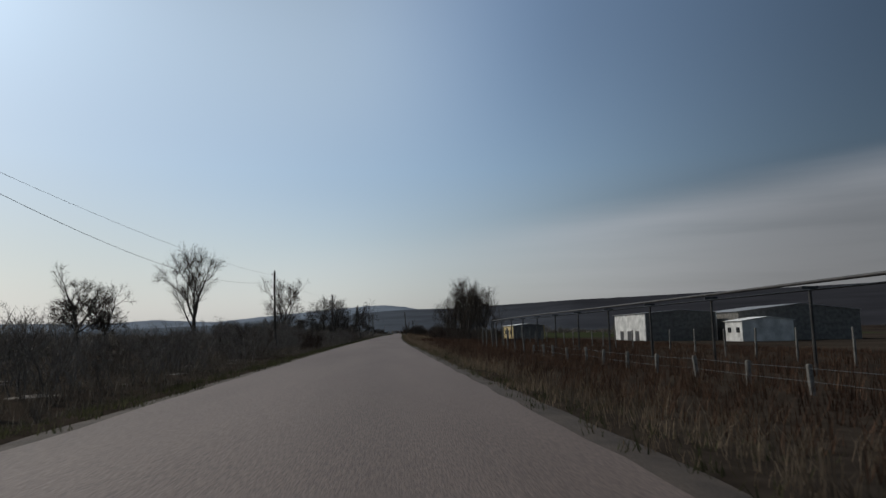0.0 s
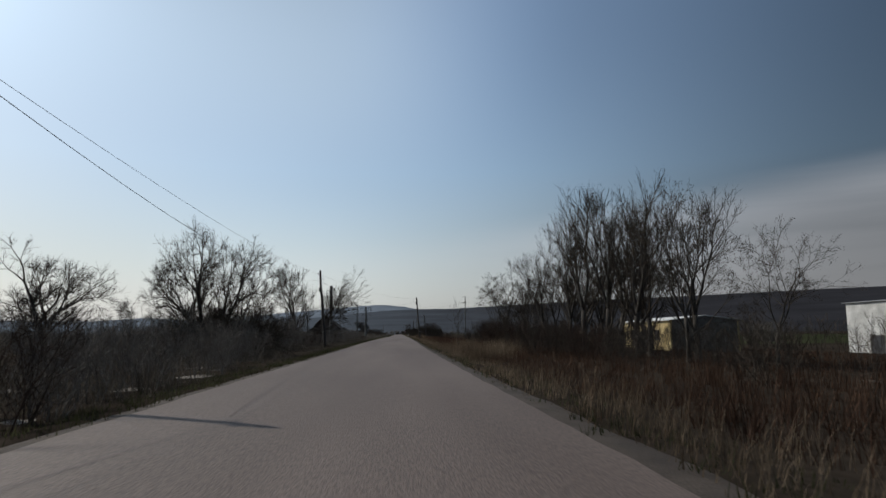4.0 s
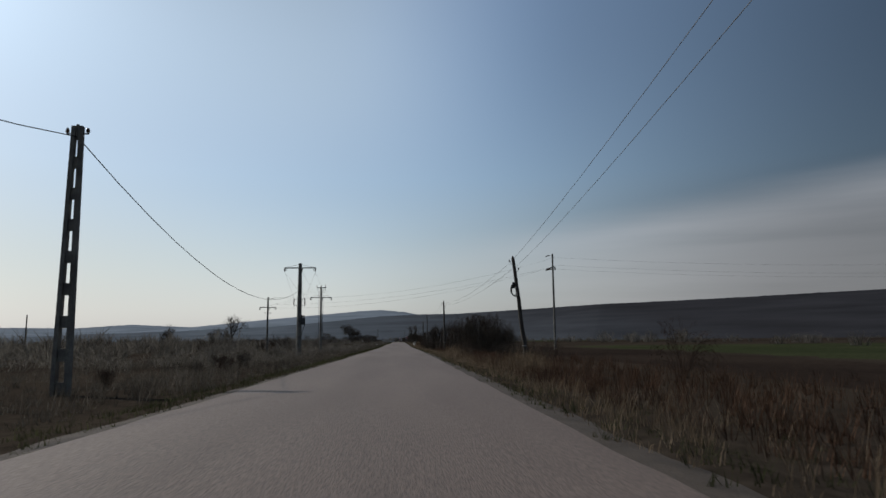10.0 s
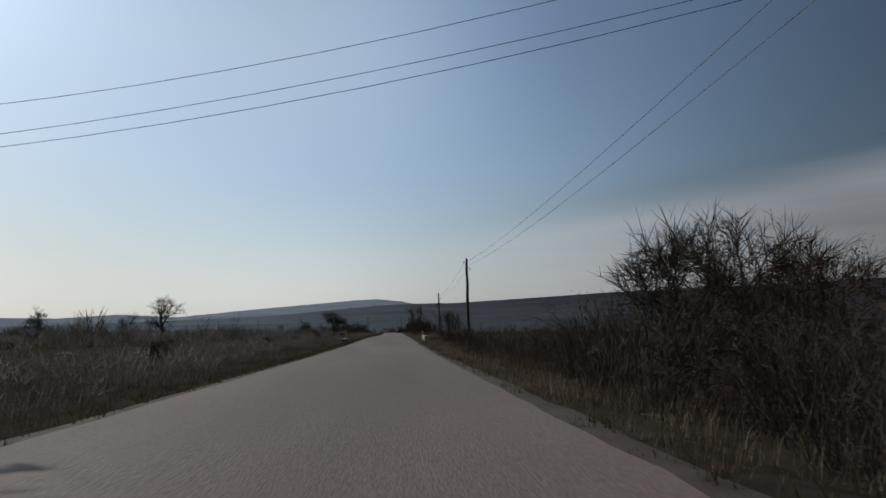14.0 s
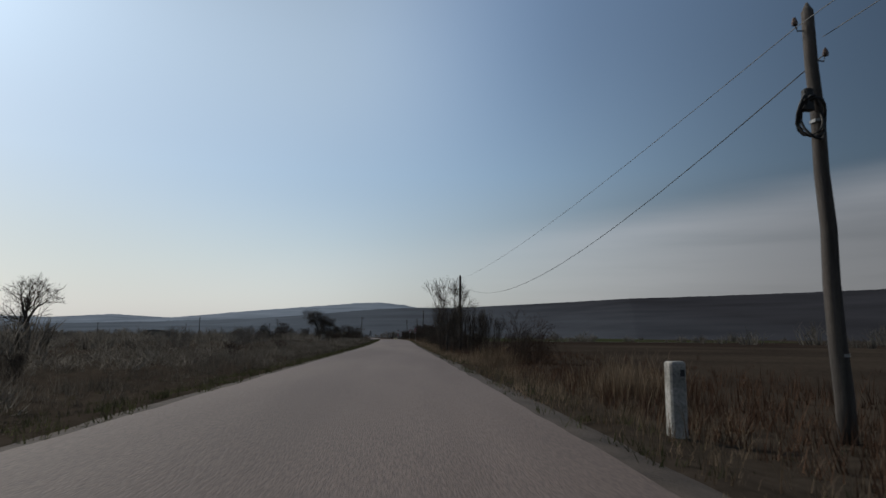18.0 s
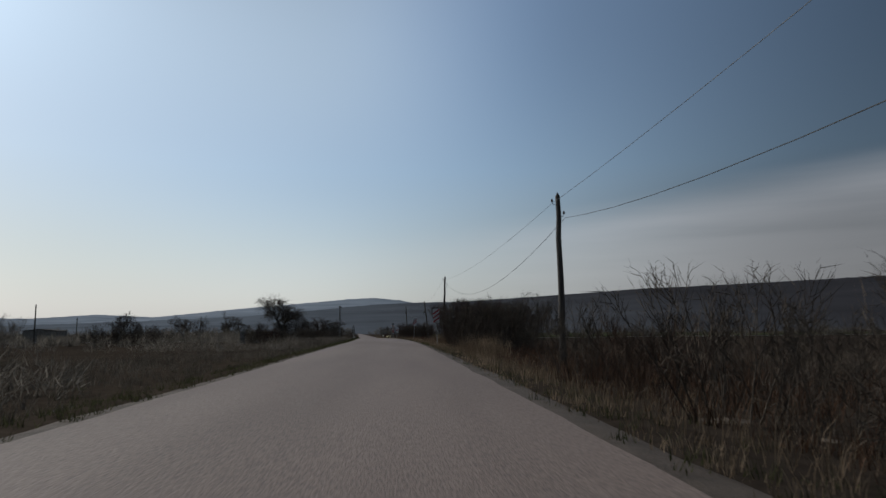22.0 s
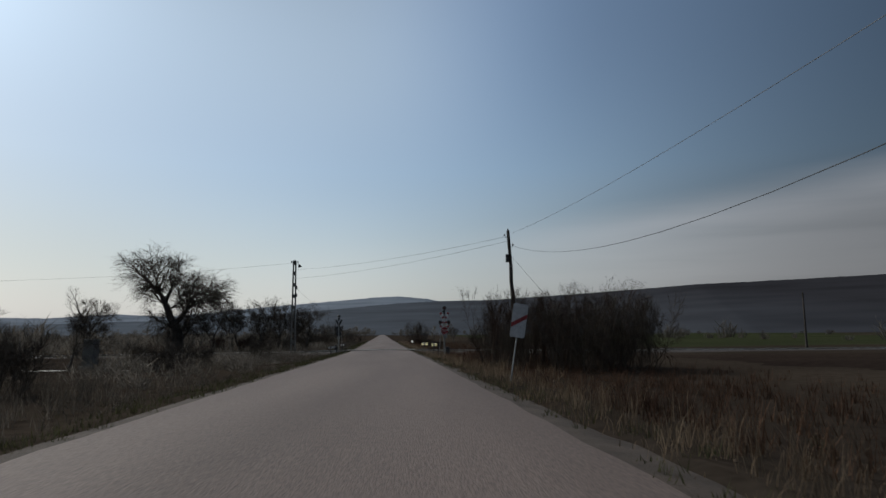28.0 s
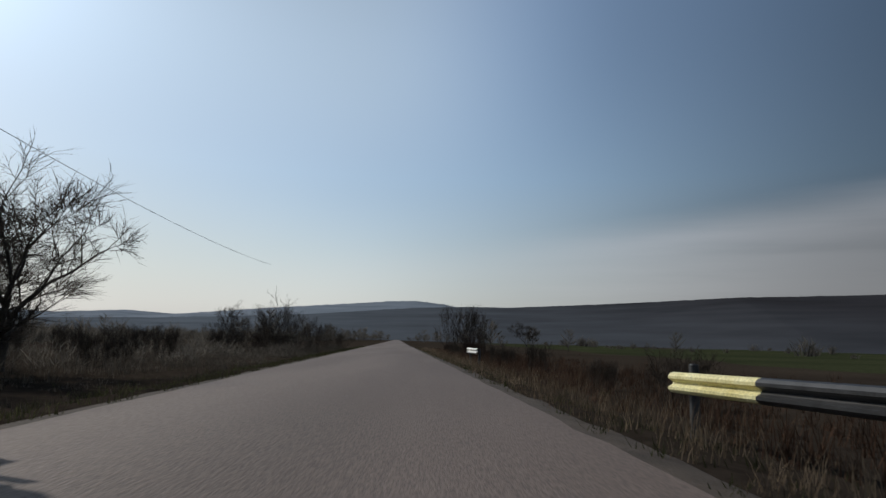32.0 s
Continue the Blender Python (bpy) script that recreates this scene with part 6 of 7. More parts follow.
for key, x, y, h, turn, label in (
        # west of the road
        ("orchard_b", -27.4, 91.5, 14.3, 40, "tall bare tree with flat crown behind the hedge"), ("orchard_b", -18.1, 107.0, 11.0, 130, "bare tree with even rounded crown by the hedge"), ("round_b", -53.0, 113.0, 14.0, 100, ""), ("round_b", -49.5, 117.0, 11.0, 220, ""),
        ("round_a", -15.2, 142.4, 9.4, 360, "broad bare tree with dense twiggy crown beside hedge"), ("round_b", -24.0, 136.0, 8.0, 60, ""), ("lean", -16.2, 197.4, 12.5, 360, ""),
        ("round_b", -26.0, 182.0, 6.5, 130, ""), ("crooked_b", -33.0, 176.0, 6.5, 80, ""), ("crooked_a", -21.0, 172.0, 5.0, 20, ""), ("orchard", -28.6, 243.0, 4.2, 0, ""), ("sapling", -30.0, 240.0, 4.4, 90, ""), ("sapling", -23.2, 240.5, 6.3, 190, ""),
        ("lone", -82.6, 575.8, 15.6, 30, "lone bare tree far out in the field"), ("round_b", -90.0, 505.0, 9.0, 160, ""), ("orchard", -84.6, 549.0, 8.6, 160, ""), ("sapling", -27.0, 428.0, 4.6, 10, ""), ("sapling", -31.0, 424.0, 4.2, 70, ""), ("sapling", -36.0, 431.0, 4.8, 200, ""), ("sapling", -24.0, 433.0, 5.0, 300, ""), ("sapling", -41.0, 420.0, 4.0, 120, ""),
        ("willow", -32.6, 718.3, 14.2, 300, ""), ("orchard", -15.6, 719.3, 6.5, 0, "dense bare tree beside the railway line"), ("orchard", -20.0, 722.0, 7.5, 40, ""), ("crooked_a", -24.5, 719.0, 6.9, 130, ""), ("crooked_a", -28.0, 728.0, 5.8, 210, ""), ("crooked_b", -18.0, 716.5, 6.4, 300, ""), ("orchard", -23.0, 725.0, 7.6, 80, ""), ("orchard", -27.0, 716.0, 7.3, 170, ""),
        ("crooked_a", -18.4, 724.0, 6.6, 250, ""), ("orchard", -21.5, 717.5, 7.0, 300, ""), ("crooked_b", -22.0, 590.0, 3.6, 5, ""), ("crooked_a", -28.0, 604.0, 4.2, 95, ""), ("crooked_b", -19.0, 612.0, 3.4, 200, ""), ("crooked_a", -35.0, 598.0, 4.6, 310, ""), ("crooked_b", -24.0, 640.0, 4.0, 140, ""), ("crooked_a", -31.0, 655.0, 4.6, 35, ""), ("crooked_b", -21.0, 668.0, 3.8, 260, ""),
        ("sapling", -17.9, 763.6, 6.2, 0, ""), ("crooked_b", -24.0, 768.0, 5.0, 10, ""), ("orchard", -46.0, 700.0, 6.0, 60, ""), ("round_b", -53.0, 735.0, 10.0, 90, ""), ("crooked_b", -64.0, 720.0, 7.0, 15, ""),
        # east of the road
        ("acacia_b", 13.6, 183.3, 11.4, 0, ""), ("acacia_a", 16.6, 178.0, 9.4, 75, ""), ("tall_b", 17.4, 170.0, 9.7, 250, ""), ("acacia_c", 17.0, 160.5, 10.6, 200, ""), ("tall_a", 16.6, 150.5, 11.6, 160, ""), ("acacia_a", 12.9, 168.0, 6.4, 190, ""), ("tall_c", 17.6, 141.5, 12.0, 280, ""), ("acacia_c", 14.6, 188.0, 9.0, 40, ""), ("acacia_a", 15.5, 176.5, 6.8, 120, ""), ("tall_b", 14.5, 171.5, 8.8, 150, ""), ("tall_a", 14.6, 163.0, 12.5, 70, ""), ("tall_b", 14.8, 153.6, 11.0, 15, ""), ("tall_c", 14.2, 147.0, 14.4, 200, ""), ("tall_b", 15.4, 144.4, 13.6, 310, ""),
        ("tall_a", 14.6, 139.3, 12.4, 260, ""), ("tall_c", 14.8, 136.4, 12.6, 100, ""), ("acacia_a", 15.6, 130.5, 11.0, 85, ""), ("tall_b", 17.2, 132.8, 11.0, 120, ""), ("tall_b", 19.0, 158.0, 9.4, 335, ""), ("tall_a", 19.5, 167.5, 10.8, 20, ""), ("tall_c", 20.0, 149.0, 10.5, 45, ""), ("acacia_a", 18.6, 126.5, 8.0, 300, ""),
        ("sapling", 4.1, 152.2, 4.9, 45, "thin dead sapling with bare whips at roadside"), ("sapling", 10.5, 173.0, 6.4, 145, ""), ("acacia_a", 12.6, 178.5, 5.4, 10, ""), ("tall_a", 17.6, 178.0, 6.4, 230, ""),
        ("fan", 5.3, 479.2, 7.2, 20, "fan-shaped bare tree beside the telephone pole"), ("sapling", 4.9, 472.0, 2.6, 60, ""), ("sapling", 16.2, 575.0, 4.0, 20, ""), ("sapling", 9.4, 590.5, 4.6, 90, ""), ("crooked_b", 11.5, 606.0, 3.4, 15, ""),
        ("crooked_b", -0.6, 759.0, 4.6, 0, ""), ("sapling", 1.4, 764.0, 4.5, 60, ""), ("crooked_a", 8.0, 780.0, 4.2, 60, "")):
    plant(key, x, y, h, turn, label, "bare roadside trees", {"acacia_b": 1.3, "acacia_c": 1.2, "willow": 1.2, "lean": 0.85, "orchard_b": 0.92, "round_a": 0.74, "orchard": 1.4, "lone": 1.2}.get(key, 1.0))

rng = random.Random(99)


def hedge(x_of, y0, y1, gap, rows, width, h, keys, label, group, wide=1.0):
    y = y0
    while y < y1:
        for r in range(rows):
            x = x_of(y) + width * (r + rng.uniform(-0.2, 0.2)) / max(rows - 1, 1)
            yy = y + rng.uniform(-0.45, 0.45) * gap
            if 226 < yy < 240 and -19.5 < x < -11.8:
                # the old house stands here: the bush grows before its wall
                x = -11.2
            plant(rng.choice(keys), x, yy, h * rng.uniform(0.72, 1.12), 0, label, group, wide * rng.uniform(0.85, 1.15))
        y += gap


SCRUB = ("scrub_a", "scrub_b", "scrub_a")
BRUSH = ("brush_a", "brush_b", "brush_a")
WEST_HEDGE = ("glare_a", "glare_b", "glare_a", "brush_b")
THORN = ("thicket_a", "thicket_b", "thicket_c")
hedge(lambda y: road_x(y) - 12.0 - 1.2 * math.sin(y * 0.05), 4, 138, 3.4, 2, 4.6, 2.05, WEST_HEDGE, "dense leafless hedge bush on the verge", "western hedge", 1.45)
hedge(lambda y: road_x(y) - 12.5, 66, 100, 2.6, 2, -3.5, 3.1, ("glare_a", "shoots_a", "glare_b", "shoots_b"), "tall leafless hedge shrub with upright shoots", "western hedge", 1.1)
hedge(lambda y: road_x(y) - 10.2, 139, 163, 2.4, 2, -4.0, 3.4, WEST_HEDGE, "tall dense leafless bush before the great tree", "western hedge", 1.1)
hedge(lambda y: road_x(y) - 8.6, 164, 214, 3.6, 1, 0, 1.5, WEST_HEDGE, "low leafless scrub bush beside road", "western hedge", 1.2)
hedge(lambda y: road_x(y) - 10.5, 161, 212, 4.2, 2, -4.5, 2.0, WEST_HEDGE, "low leafless scrub bush beside road", "western hedge")
hedge(lambda y: road_x(y) - 9.3, 213, 247, 4.0, 2, -2.5, 2.1, WEST_HEDGE, "dark leafless scrub before the old house", "western hedge", 1.5)
hedge(lambda y: 25.5, 161, 183, 3.6, 1, 0, 2.7, BRUSH, "leafless thorn bush before the shed", "eastern undergrowth", 1.5)
hedge(lambda y: road_x(y) - 9.5, 262, 300, 6.5, 1, 0, 0.9, SCRUB, "knee-high leafless scrub bush", "western scrub")
hedge(lambda y: road_x(y) + 11.5, 112, 190, 4.6, 2, 6.5, 2.3, BRUSH, "leafless undergrowth beneath the trees", "eastern undergrowth", 1.4)
hedge(lambda y: road_x(y) + 12.6, 133, 145, 2.4, 2, 3.0, 2.2, BRUSH, "low leafless brush at the edge of the trees", "eastern undergrowth", 1.3)
hedge(lambda y: road_x(y) + 12.5, 155, 187, 3.4, 2, 4.5, 3.0, ("brush_a", "brush_b", "shoots_a"), "tall leafless undergrowth between the trees", "eastern undergrowth", 1.25)
hedge(lambda y: road_x(y) + 7.4, 299, 307, 2.6, 2, 4.2, 1.35, BRUSH, "leafless thorn bush in dry grass", "eastern thorn thicket")
for i in range(4):
    for k in range(4):
        # a domed thicket, highest in its middle
        x, y = 8.9 + 1.5 * i + rng.uniform(-0.3, 0.3), 317.2 + 1.9 * k + rng.uniform(-0.4, 0.4)
        plant(rng.choice(THORN), x, y, 5.0 * max(0.6, 1 - ((x - 9.9) / 5.6) ** 2 - ((y - 321.0) / 9.0) ** 2), 0, "tall dense leafless thorn thicket", "eastern thorn thicket", 0.95)
hedge(lambda y: road_x(y) + 5.6, 326, 346, 2.2, 2, 4.2, 1.95, BRUSH, "low leafless brush under the thorn trees", "eastern thorn thicket", 1.4)
hedge(lambda y: road_x(y) + 6.0, 348, 368, 3.6, 2, 3.6, 1.9, BRUSH, "low leafless thorn bush in dry grass", "eastern thorn thicket")
hedge(lambda y: road_x(y) + 6.5, 547.5, 554, 1.7, 2, 2.2, 3.5, THORN, "dense leafless hedge along the road", "eastern hedge", 1.2)
hedge(lambda y: road_x(y) + 6.6, 555, 566, 1.6, 3, 4.2, 3.55, THORN, "dense leafless hedge along the road", "eastern hedge", 1.2)
hedge(lambda y: road_x(y) + 6.6, 510, 528, 2.4, 2, 3.0, 2.2, BRUSH, "low leafless hedge bush", "eastern hedge", 1.3)
hedge(lambda y: road_x(y) + 6.8, 659.6, 666.4, 1.5, 4, 6.0, 3.7, THORN, "tall thorn hedge near the railway crossing", "crossing hedge")
hedge(lambda y: road_x(y) - 26 - 9 * math.sin(y * 0.07), 250, 560, 13.0, 2, -34.0, 2.5, WEST_HEDGE, "leafless bush out in the rough field, lightened for glare", "western scrub", 1.6)
hedge(lambda y: road_x(y) - 10.5, 590, 690, 10.0, 2, -5.5, 1.8, SCRUB, "grey leafless scrub bush on the verge", "western scrub", 1.3)
hedge(lambda y: road_x(y) - 13.0, 706, 790, 10.0, 2, -6.0, 2.0, SCRUB, "leafless bush beyond the railway", "western scrub")
hedge(lambda y: road_x(y) + 7.5, 715, 790, 8.0, 1, 0, 1.3, SCRUB, "low leafless bush beyond the railway", "eastern scrub")
hedge(lambda y: road_x(y) - 12.0, 372, 540, 24.0, 1, -4.0, 1.3, SCRUB, "low grey scrub bush in rough grass", "western scrub")
for key, x, y, h, label in (("thorn_a", 5.4, 331.4, 4.0, ""), ("thorn_b", 7.1, 332.0, 4.2, ""), ("thorn_a", 6.0, 340.6, 3.9, ""), ("thorn_b", 7.6, 342.2, 4.5, ""), ("thorn_a", 9.2, 342.6, 4.2, ""), ("arching", 5.6, 337.5, 2.8, ""), ("arching", 6.9, 338.6, 2.6, ""), ("arching", 6.3, 350.0, 2.5, ""), ("arching", 8.0, 352.5, 2.4, ""), ("arching", 9.2, 343.0, 2.9, ""),
                            ("whips", -6.7, 418.6, 2.9, ""), ("whips", -7.4, 416.8, 2.7, ""), ("whips", -8.3, 415.8, 2.9, ""), ("whips", -8.1, 412.2, 2.6, ""), ("whips", -9.2, 413.4, 2.8, ""),
                            ("shoots_a", 6.4, 405.8, 3.7, ""), ("shoots_b", 7.3, 406.3, 3.6, ""), ("shoots_a", 8.3, 406.9, 2.7, ""), ("brush_a", 7.1, 406.0, 1.3, ""), ("brush_b", 8.6, 407.2, 1.4, ""), ("shoots_b", 5.6, 475.2, 4.2, ""), ("shoots_a", 6.4, 474.8, 4.0, ""), ("shoots_b", 7.2, 475.4, 3.9, ""), ("shoots_a", 7.9, 475.8, 3.5, ""), ("shoots_b", 8.6, 476.0, 3.2, ""), ("brush_a", 6.7, 474.0, 1.8, ""), ("brush_b", 7.7, 474.4, 1.7, ""),
                            ("arching", 8.3, 459.5, 3.1, ""), ("arching", 9.4, 460.6, 2.6, ""), ("brush_a", 8.6, 460.4, 2.1, ""), ("brush_b", 10.0, 461.5, 1.9, ""), ("brush_a", 6.6, 462.0, 1.5, ""), ("shoots_a", 7.5, 498.0, 3.9, ""), ("thicket_b", 5.6, 484.5, 2.2, ""), ("thicket_a", 7.4, 476.5, 2.0, ""), ("arching", 11.0, 262.0, 2.3, ""), ("thicket_b", 8.6, 293.0, 1.6, ""), ("thicket_a", 9.2, 283.0, 1.3, ""), ("thicket_b", 11.4, 287.0, 1.4, ""),
                            ("arching", 12.5, 291.0, 1.6, ""), ("thicket_c", 9.8, 233.0, 1.5, ""), ("shoots_a", 8.2, 668.5, 2.8, ""), ("arching", 9.4, 662.0, 4.3, ""), ("thicket_c", 7.4, 604.0, 1.6, ""), ("thicket_b", 9.0, 598.0, 1.9, ""), ("thicket_c", 6.8, 616.0, 1.5, ""), ("thicket_b", 6.4, 634.0, 1.9, ""), ("thicket_a", -0.9, 760.0, 4.4, ""), ("thicket_b", 0.6, 762.5, 3.4, ""), ("thicket_c", -0.4, 756.0, 2.0, "")):
    plant(key, x, y, h, 0, label, "eastern shrubs")

# a dark mound of bushes out in the western field
for dx, dy, h in ((-4.6, 0.6, 2.0), (-2.8, -0.8, 2.7), (-1.2, 0.9, 3.2), (0.6, -0.4, 3.3), (2.3, 0.7, 2.8), (3.9, -0.5, 2.2), (5.4, 0.4, 1.6), (-0.4, -1.9, 2.3), (1.8, -2.0, 2.0)):
    plant("thicket_a" if dx > 0 else "thicket_b", -35.3 + dx, 600.8 + dy, h, 0, "dense leafless thorn bush out in the field", "bush mound", 1.5)

# bushes beyond the railway, west of the road
for key, x, y, h in (("thicket_a", -13.5, 757.0, 2.6), ("thicket_b", -15.5, 760.0, 3.4), ("thicket_a", -17.4, 762.0, 4.2), ("thicket_b", -19.2, 765.0, 3.8), ("thicket_a", -21.5, 764.0, 3.0), ("thicket_b", -12.6, 764.0, 2.4)):
    plant(key, x, y, h, 0, "leafless thorn bush beyond the railway", "bushes beyond railway", 1.25)

# scrub and copses far out in the fields, too many to count
far = Geo()
rng = random.Random(7)
for _ in range(2000):
    side = -1 if rng.random() < 0.9 else 1
    y = rng.uniform(-20, 1150)
    dist = rng.uniform(26, 60) if rng.random() < 0.45 else rng.uniform(60, 330)
    if side > 0:
        dist += 60
    x = road_x(y) + side * dist
    z = ground_z(x, y)
    h = rng.uniform(0.7, 2.0) * (1 + 1.1 * (noise.noise((x * 0.02, y * 0.02, 1.0)) > 0.15)) * (1.0 if dist < 60 or y < 200 else 1.75)
    w = h * rng.uniform(0.7, 1.5)
    for k in range(40):
        a, q = rng.uniform(0, 6.28), rng.random()
        b = Vector((x + math.cos(a) * q * w * 0.5, y + math.sin(a) * q * w * 0.5, z - 0.05))
        t = b + Vector((math.cos(a) * w * 0.35 * rng.random(), math.sin(a) * w * 0.35 * rng.random(), h * rng.uniform(0.5, 1.05) * (1.1 - 0.5 * q)))
        far.sliver(b, t, 0.02 + 0.022 * h, rng.uniform(0, 3.14))
        m = b.lerp(t, rng.uniform(0.35, 0.7))
        far.sliver(m, m + Vector((rng.uniform(-0.4, 0.4) * h, rng.uniform(-0.4, 0.4) * h, rng.uniform(0.2, 0.5) * h)), 0.015 + 0.014 * h, rng.uniform(0, 3.14))
tagged(part("field_scrub", far, M_SCRUB), "grey leafless scrub scattered over the fields", "scrub", kind="stuff")

# low scrub over the western verge and field edge
near = Geo()
for _ in range(2100):
    y = rng.uniform(205, 790)
    o = -(6.6 + abs(rng.gauss(0, 7.0))) if rng.random() < 0.58 else -(14 + 150 * rng.random() ** 1.7)
    if noise.noise((o * 0.05, y * 0.025, 3.0)) < -0.1 or 570 < y < 602 and -45 < o < -11 or abs(y - 700) < 4:
        continue
    x = road_x(y) + o
    z = ground_z(x, y)
    h = rng.uniform(0.55, 1.5) * min(min(1.0, (-o - 3.0) / 6.0) + max(-o - 12, 0) * 0.03, 2.2)
    for k in range(80):
        a, q, u = rng.uniform(0, 6.28), math.sqrt(rng.random()), rng.random()
        b = Vector((x + math.cos(a) * q * h * 0.75, y + math.sin(a) * q * h * 0.75, z - 0.05 + 0.75 * h * u * (1 - 0.6 * q * q)))
        t = b + Vector((rng.uniform(-0.25, 0.25) + math.cos(a) * 0.15, rng.uniform(-0.25, 0.25) + math.sin(a) * 0.15, rng.uniform(0.12, 0.42))) * h
        near.sliver(b, t, 0.008 + 0.009 * h, rng.uniform(0, 3.14))
tagged(part("verge_scrub", near, M_SCRUB), "low tangled leafless scrub along the field edge", "scrub", kind="stuff")

# a belt of woodland far ahead
belt = Geo()
for _ in range(420):
    y = rng.uniform(820, 1480)
    s = rng.choice((-1, -1, 1))
    x = road_x(y) + s * (rng.uniform(9, 40) if rng.random() < 0.35 else rng.uniform(40, 420))
    if s > 0 and abs(x) > 60:
        continue
    z = ground_z(x, y)
    h = rng.uniform(2.5, 7.5)
    belt.spike((x, y, z - 0.1), (x + rng.uniform(-0.3, 0.3), y, z + h * 0.8), 0.02 * h)
    for k in range(64):
        a, q, u = rng.uniform(0, 6.28), math.sqrt(rng.random()), rng.random()
        rr = h * 0.34 * q * math.sin(math.pi * (0.12 + 0.8 * u))
        b = Vector((x + math.cos(a) * rr, y + math.sin(a) * rr, z + h * (0.25 + 0.68 * u)))
        t = b + Vector((math.cos(a) * h * 0.12, math.sin(a) * h * 0.12, h * rng.uniform(0.06, 0.16)))
        belt.sliver(b - Vector((math.cos(a), math.sin(a), 0.8)) * h * 0.08, t, 0.03 + 0.012 * h, rng.uniform(0, 3.14))
for _ in range(900):
    y = rng.uniform(60, 1500)
    d = rng.uniform(110, 520)
    x = road_x(y) - d
    if noise.noise((x * 0.008, y * 0.008, 6.0)) < -0.12:
        continue
    z = ground_z(x, y)
    h = rng.uniform(1.8, 4.2) + d * 0.006
    for k in range(22):
        a, q = rng.uniform(0, 6.28), rng.random()
        b = Vector((x + math.cos(a) * q * h * 0.5, y + math.sin(a) * q * h * 0.5, z))
        t = b + Vector((math.cos(a) * h * 0.3 * q, math.sin(a) * h * 0.3 * q, h * rng.uniform(0.5, 1.0)))
        belt.spike(b, t, 0.06 + 0.03 * h)
tagged(part("far_woodland", belt, M_SCRUB), "distant belt of bare trees across the plain", "woodland", kind="stuff")


# ---- grass ----
def blades(name, label, mat, count, place, height, lean, width, seed, per=7, thin=False):
    """Tufts of bent grass blades; place(rng) gives the offset from the road and the distance along it."""
    r = random.Random(seed)
    g = Geo()
    for _ in range(count):
        off, y = place(r)
        x = road_x(y) + off
        z = ground_z(x, y) - 0.02
        hh = height(r, off, y)
        if hh <= 0:
            continue
        for k in range(per):
            a = r.uniform(0, 6.28)
            bx, by = x + r.uniform(-0.16, 0.16), y + r.uniform(-0.16, 0.16)
            h = hh * r.uniform(0.5, 1.1)
            l = h * lean * r.uniform(0.2, 1.0)
            dx, dy = math.cos(a), math.sin(a)
            w = width * r.uniform(0.6, 1.2)
            n = len(g.v)
            if thin:
                g.v += [(bx - dy * w, by + dx * w, z), (bx + dy * w, by - dx * w, z), (bx + dx * l, by + dy * l, z + h)]
                g.f.append((n, n + 1, n + 2))
                continue
            g.v += [(bx - dy * w, by + dx * w, z), (bx + dy * w, by - dx * w, z), (bx + dx * l * 0.35 + dy * w * 0.7, by + dy * l * 0.35 - dx * w * 0.7, z + h * 0.6),
                    (bx + dx * l * 0.35 - dy * w * 0.7, by + dy * l * 0.35 + dx * w * 0.7, z + h * 0.6), (bx + dx * l, by + dy * l, z + h)]
            g.f += [(n, n + 1, n + 2, n + 3), (n + 3, n + 2, n + 4)]
    return tagged(part(name, g, mat), label, "grass", kind="stuff")


def patch(y, s):
    return 0.5 + 0.5 * noise.noise((y * 0.045, s, 0.0))


blades("dry_grass", "tan dry grass standing along the eastern verge", M_DRYGRASS, 11000, lambda r: (3.45 + abs(r.gauss(0, 1.7)), r.uniform(-5, 790)),
       lambda r, o, y: 0.85 * (0.15 + patch(y, 3.0) * (0.5 + patch(y * 5, 21.0))) * r.uniform(0.4, 1.25) * min(1, (o - 3.0) / 1.8), 0.85, 0.0065, 1, 7)
blades("russet_weeds", "russet dry weeds beyond the eastern ditch", M_REDGRASS, 21500, lambda r: (5.4 + abs(r.gauss(0, 5.0)), r.uniform(-5, 790)),
       lambda r, o, y: 0.8 * (0.2 + patch(y, 8.0) * (0.6 + 0.8 * patch(o * 8, y * 0.21))) * r.uniform(0.4, 1.3), 0.75, 0.011, 2, 10, True)
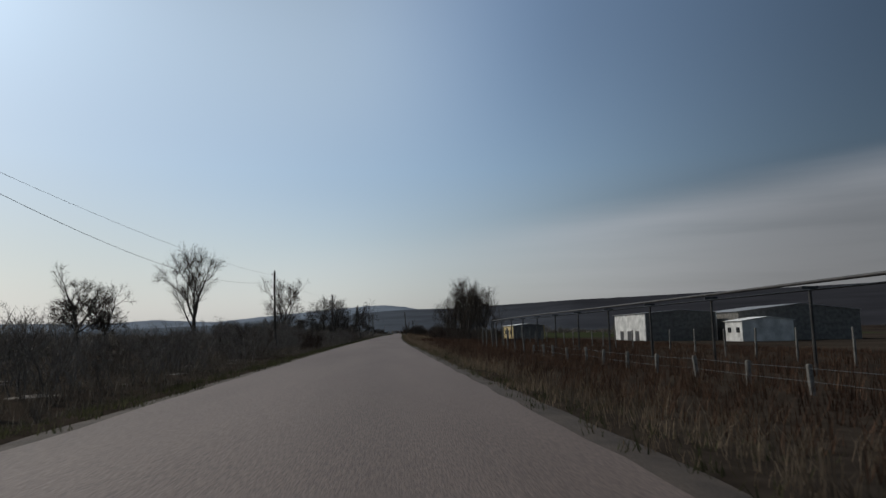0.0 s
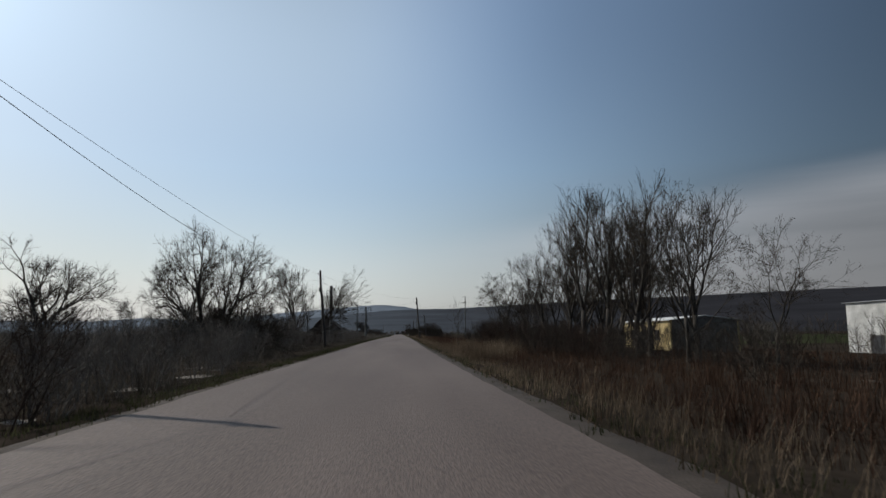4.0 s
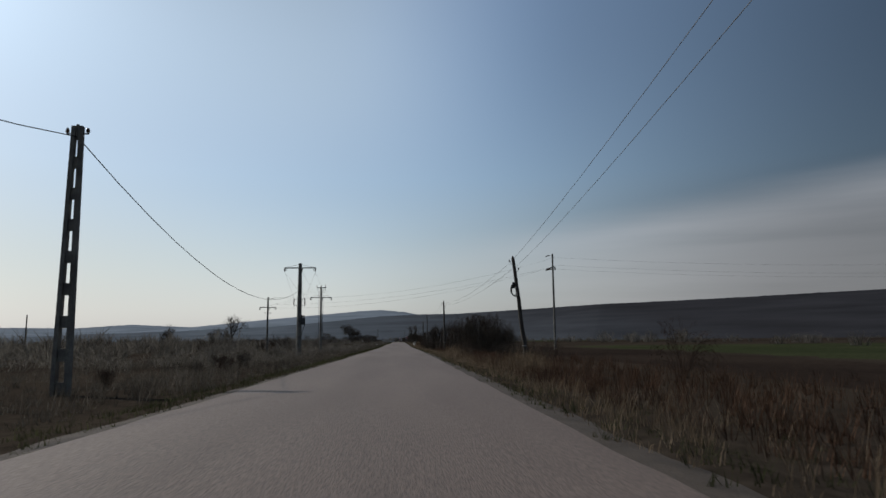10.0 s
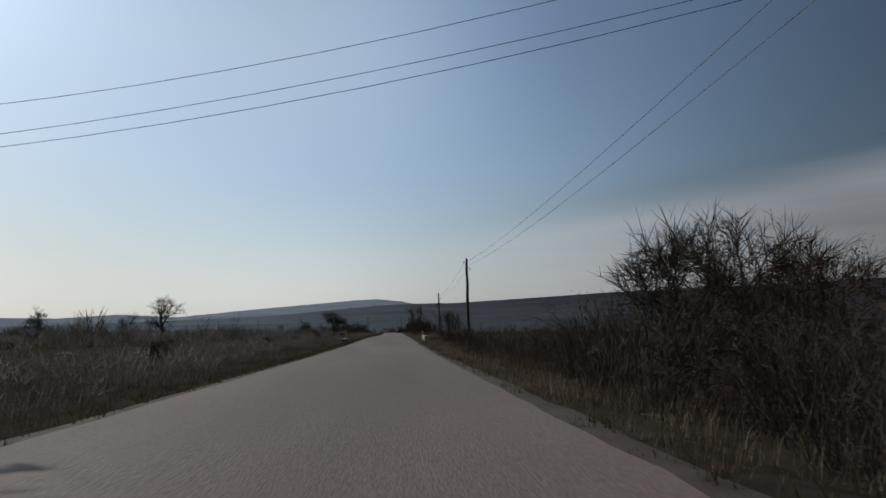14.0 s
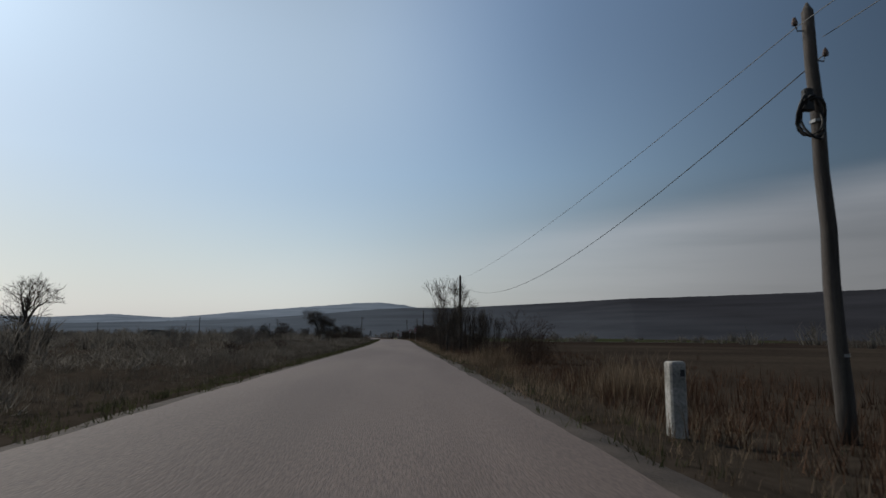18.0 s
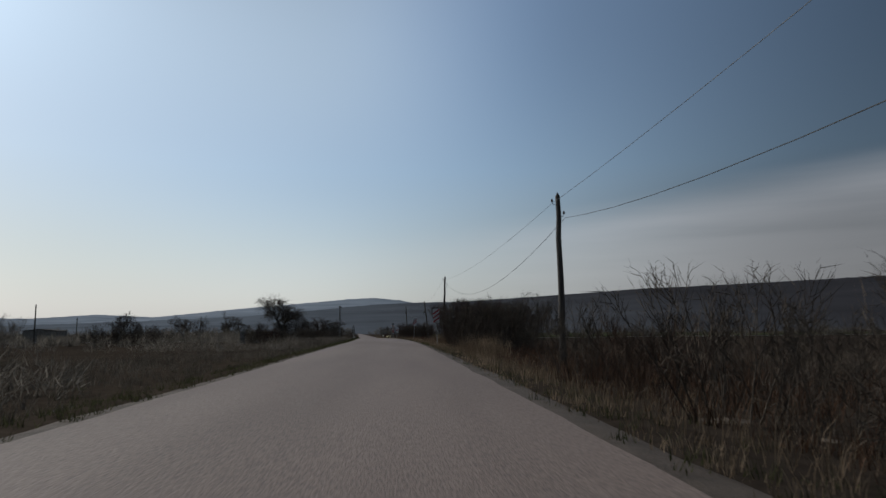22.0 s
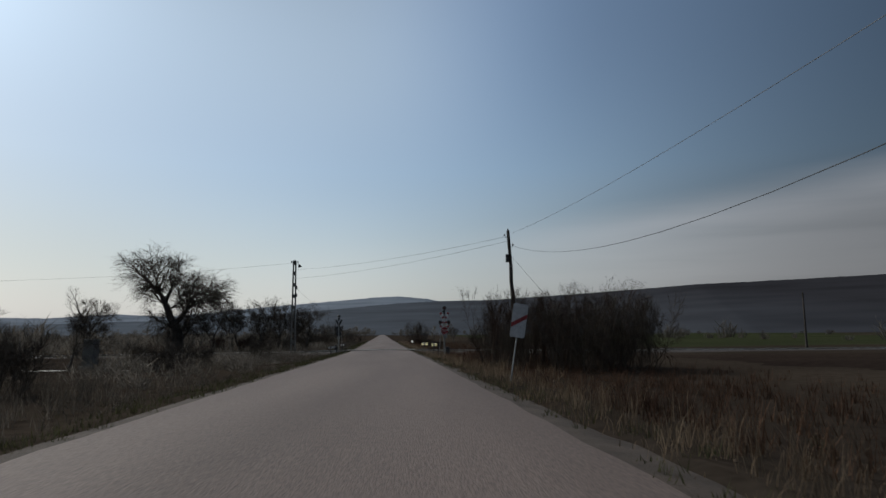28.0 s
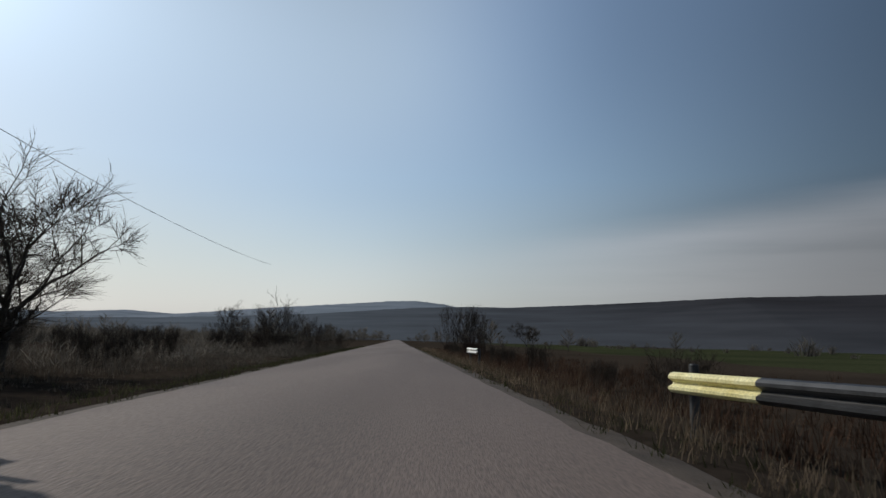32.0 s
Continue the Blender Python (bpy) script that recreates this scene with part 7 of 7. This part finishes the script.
blades("verge_grass", "short greenish winter grass along the verges", M_GREENGRASS, 14000, lambda r: (r.choice((-1, -1, 1)) * (3.2 + abs(r.gauss(0, 1.6))), r.uniform(-5, 790)),
       lambda r, o, y: 0.17 * r.uniform(0.5, 1.4), 1.0, 0.009, 3, 11, True)


def lumps(o, y):
    """How rank the weeds stand, by the place: hummocks some metres across with bare dips between."""
    return max(0.0, 0.42 + 0.75 * noise.noise((o * 0.22, y * 0.13, 4.0)) + 0.35 * noise.noise((o * 0.7, y * 0.45, 9.0)))


blades("rough_weeds", "matted grey-brown weeds of the western verge", M_WEED, 30000, lambda r: (-(4.5 + abs(r.gauss(0, 8.5))), r.uniform(-5, 790)),
       lambda r, o, y: 1.15 * lumps(o, y) * r.uniform(0.45, 1.2) * min(1, (abs(o) - 3.9) / 2.5) * (0.35 if 545 < y < 615 and o < -9 else 1.0), 0.95, 0.011, 4, 10, True)
blades("parapet_weeds", "rank dark weeds growing against the culvert parapet", M_WEED, 420, lambda r: (-(4.75 + r.uniform(-0.2, 0.28)), r.uniform(407.0, 415.2)),
       lambda r, o, y: 0.55 * r.uniform(0.5, 1.0), 0.5, 0.010, 8, 9, True)
TUFTS = ((5.6, 129.0), (7.2, 134.0), (8.4, 139.5), (6.4, 145.0), (6.6, 267.0), (6.9, 436.0), (6.0, 455.0), (5.4, 541.0), (6.4, 546.0), (6.2, 300.0), (7.0, 584.0))


def tuft_place(r):
    o, y = r.choice(TUFTS)
    return o + r.gauss(0, 0.55), y + r.gauss(0, 1.0)


blades("tall_grass_tufts", "tall tufts of tan dead grass beside the road", M_DRYGRASS, 1500, tuft_place, lambda r, o, y: 1.15 * r.uniform(0.6, 1.2), 0.6, 0.007, 6, 8)
blades("yard_weeds", "tall dead weeds over the unkempt farm yard", M_REDGRASS, 9000, lambda r: (r.uniform(9, 58), r.uniform(0, 195)),
       lambda r, o, y: 0.9 * (0.15 + patch(y + o, 31.0)) * r.uniform(0.5, 1.3), 0.4, 0.018, 5, 7, True)
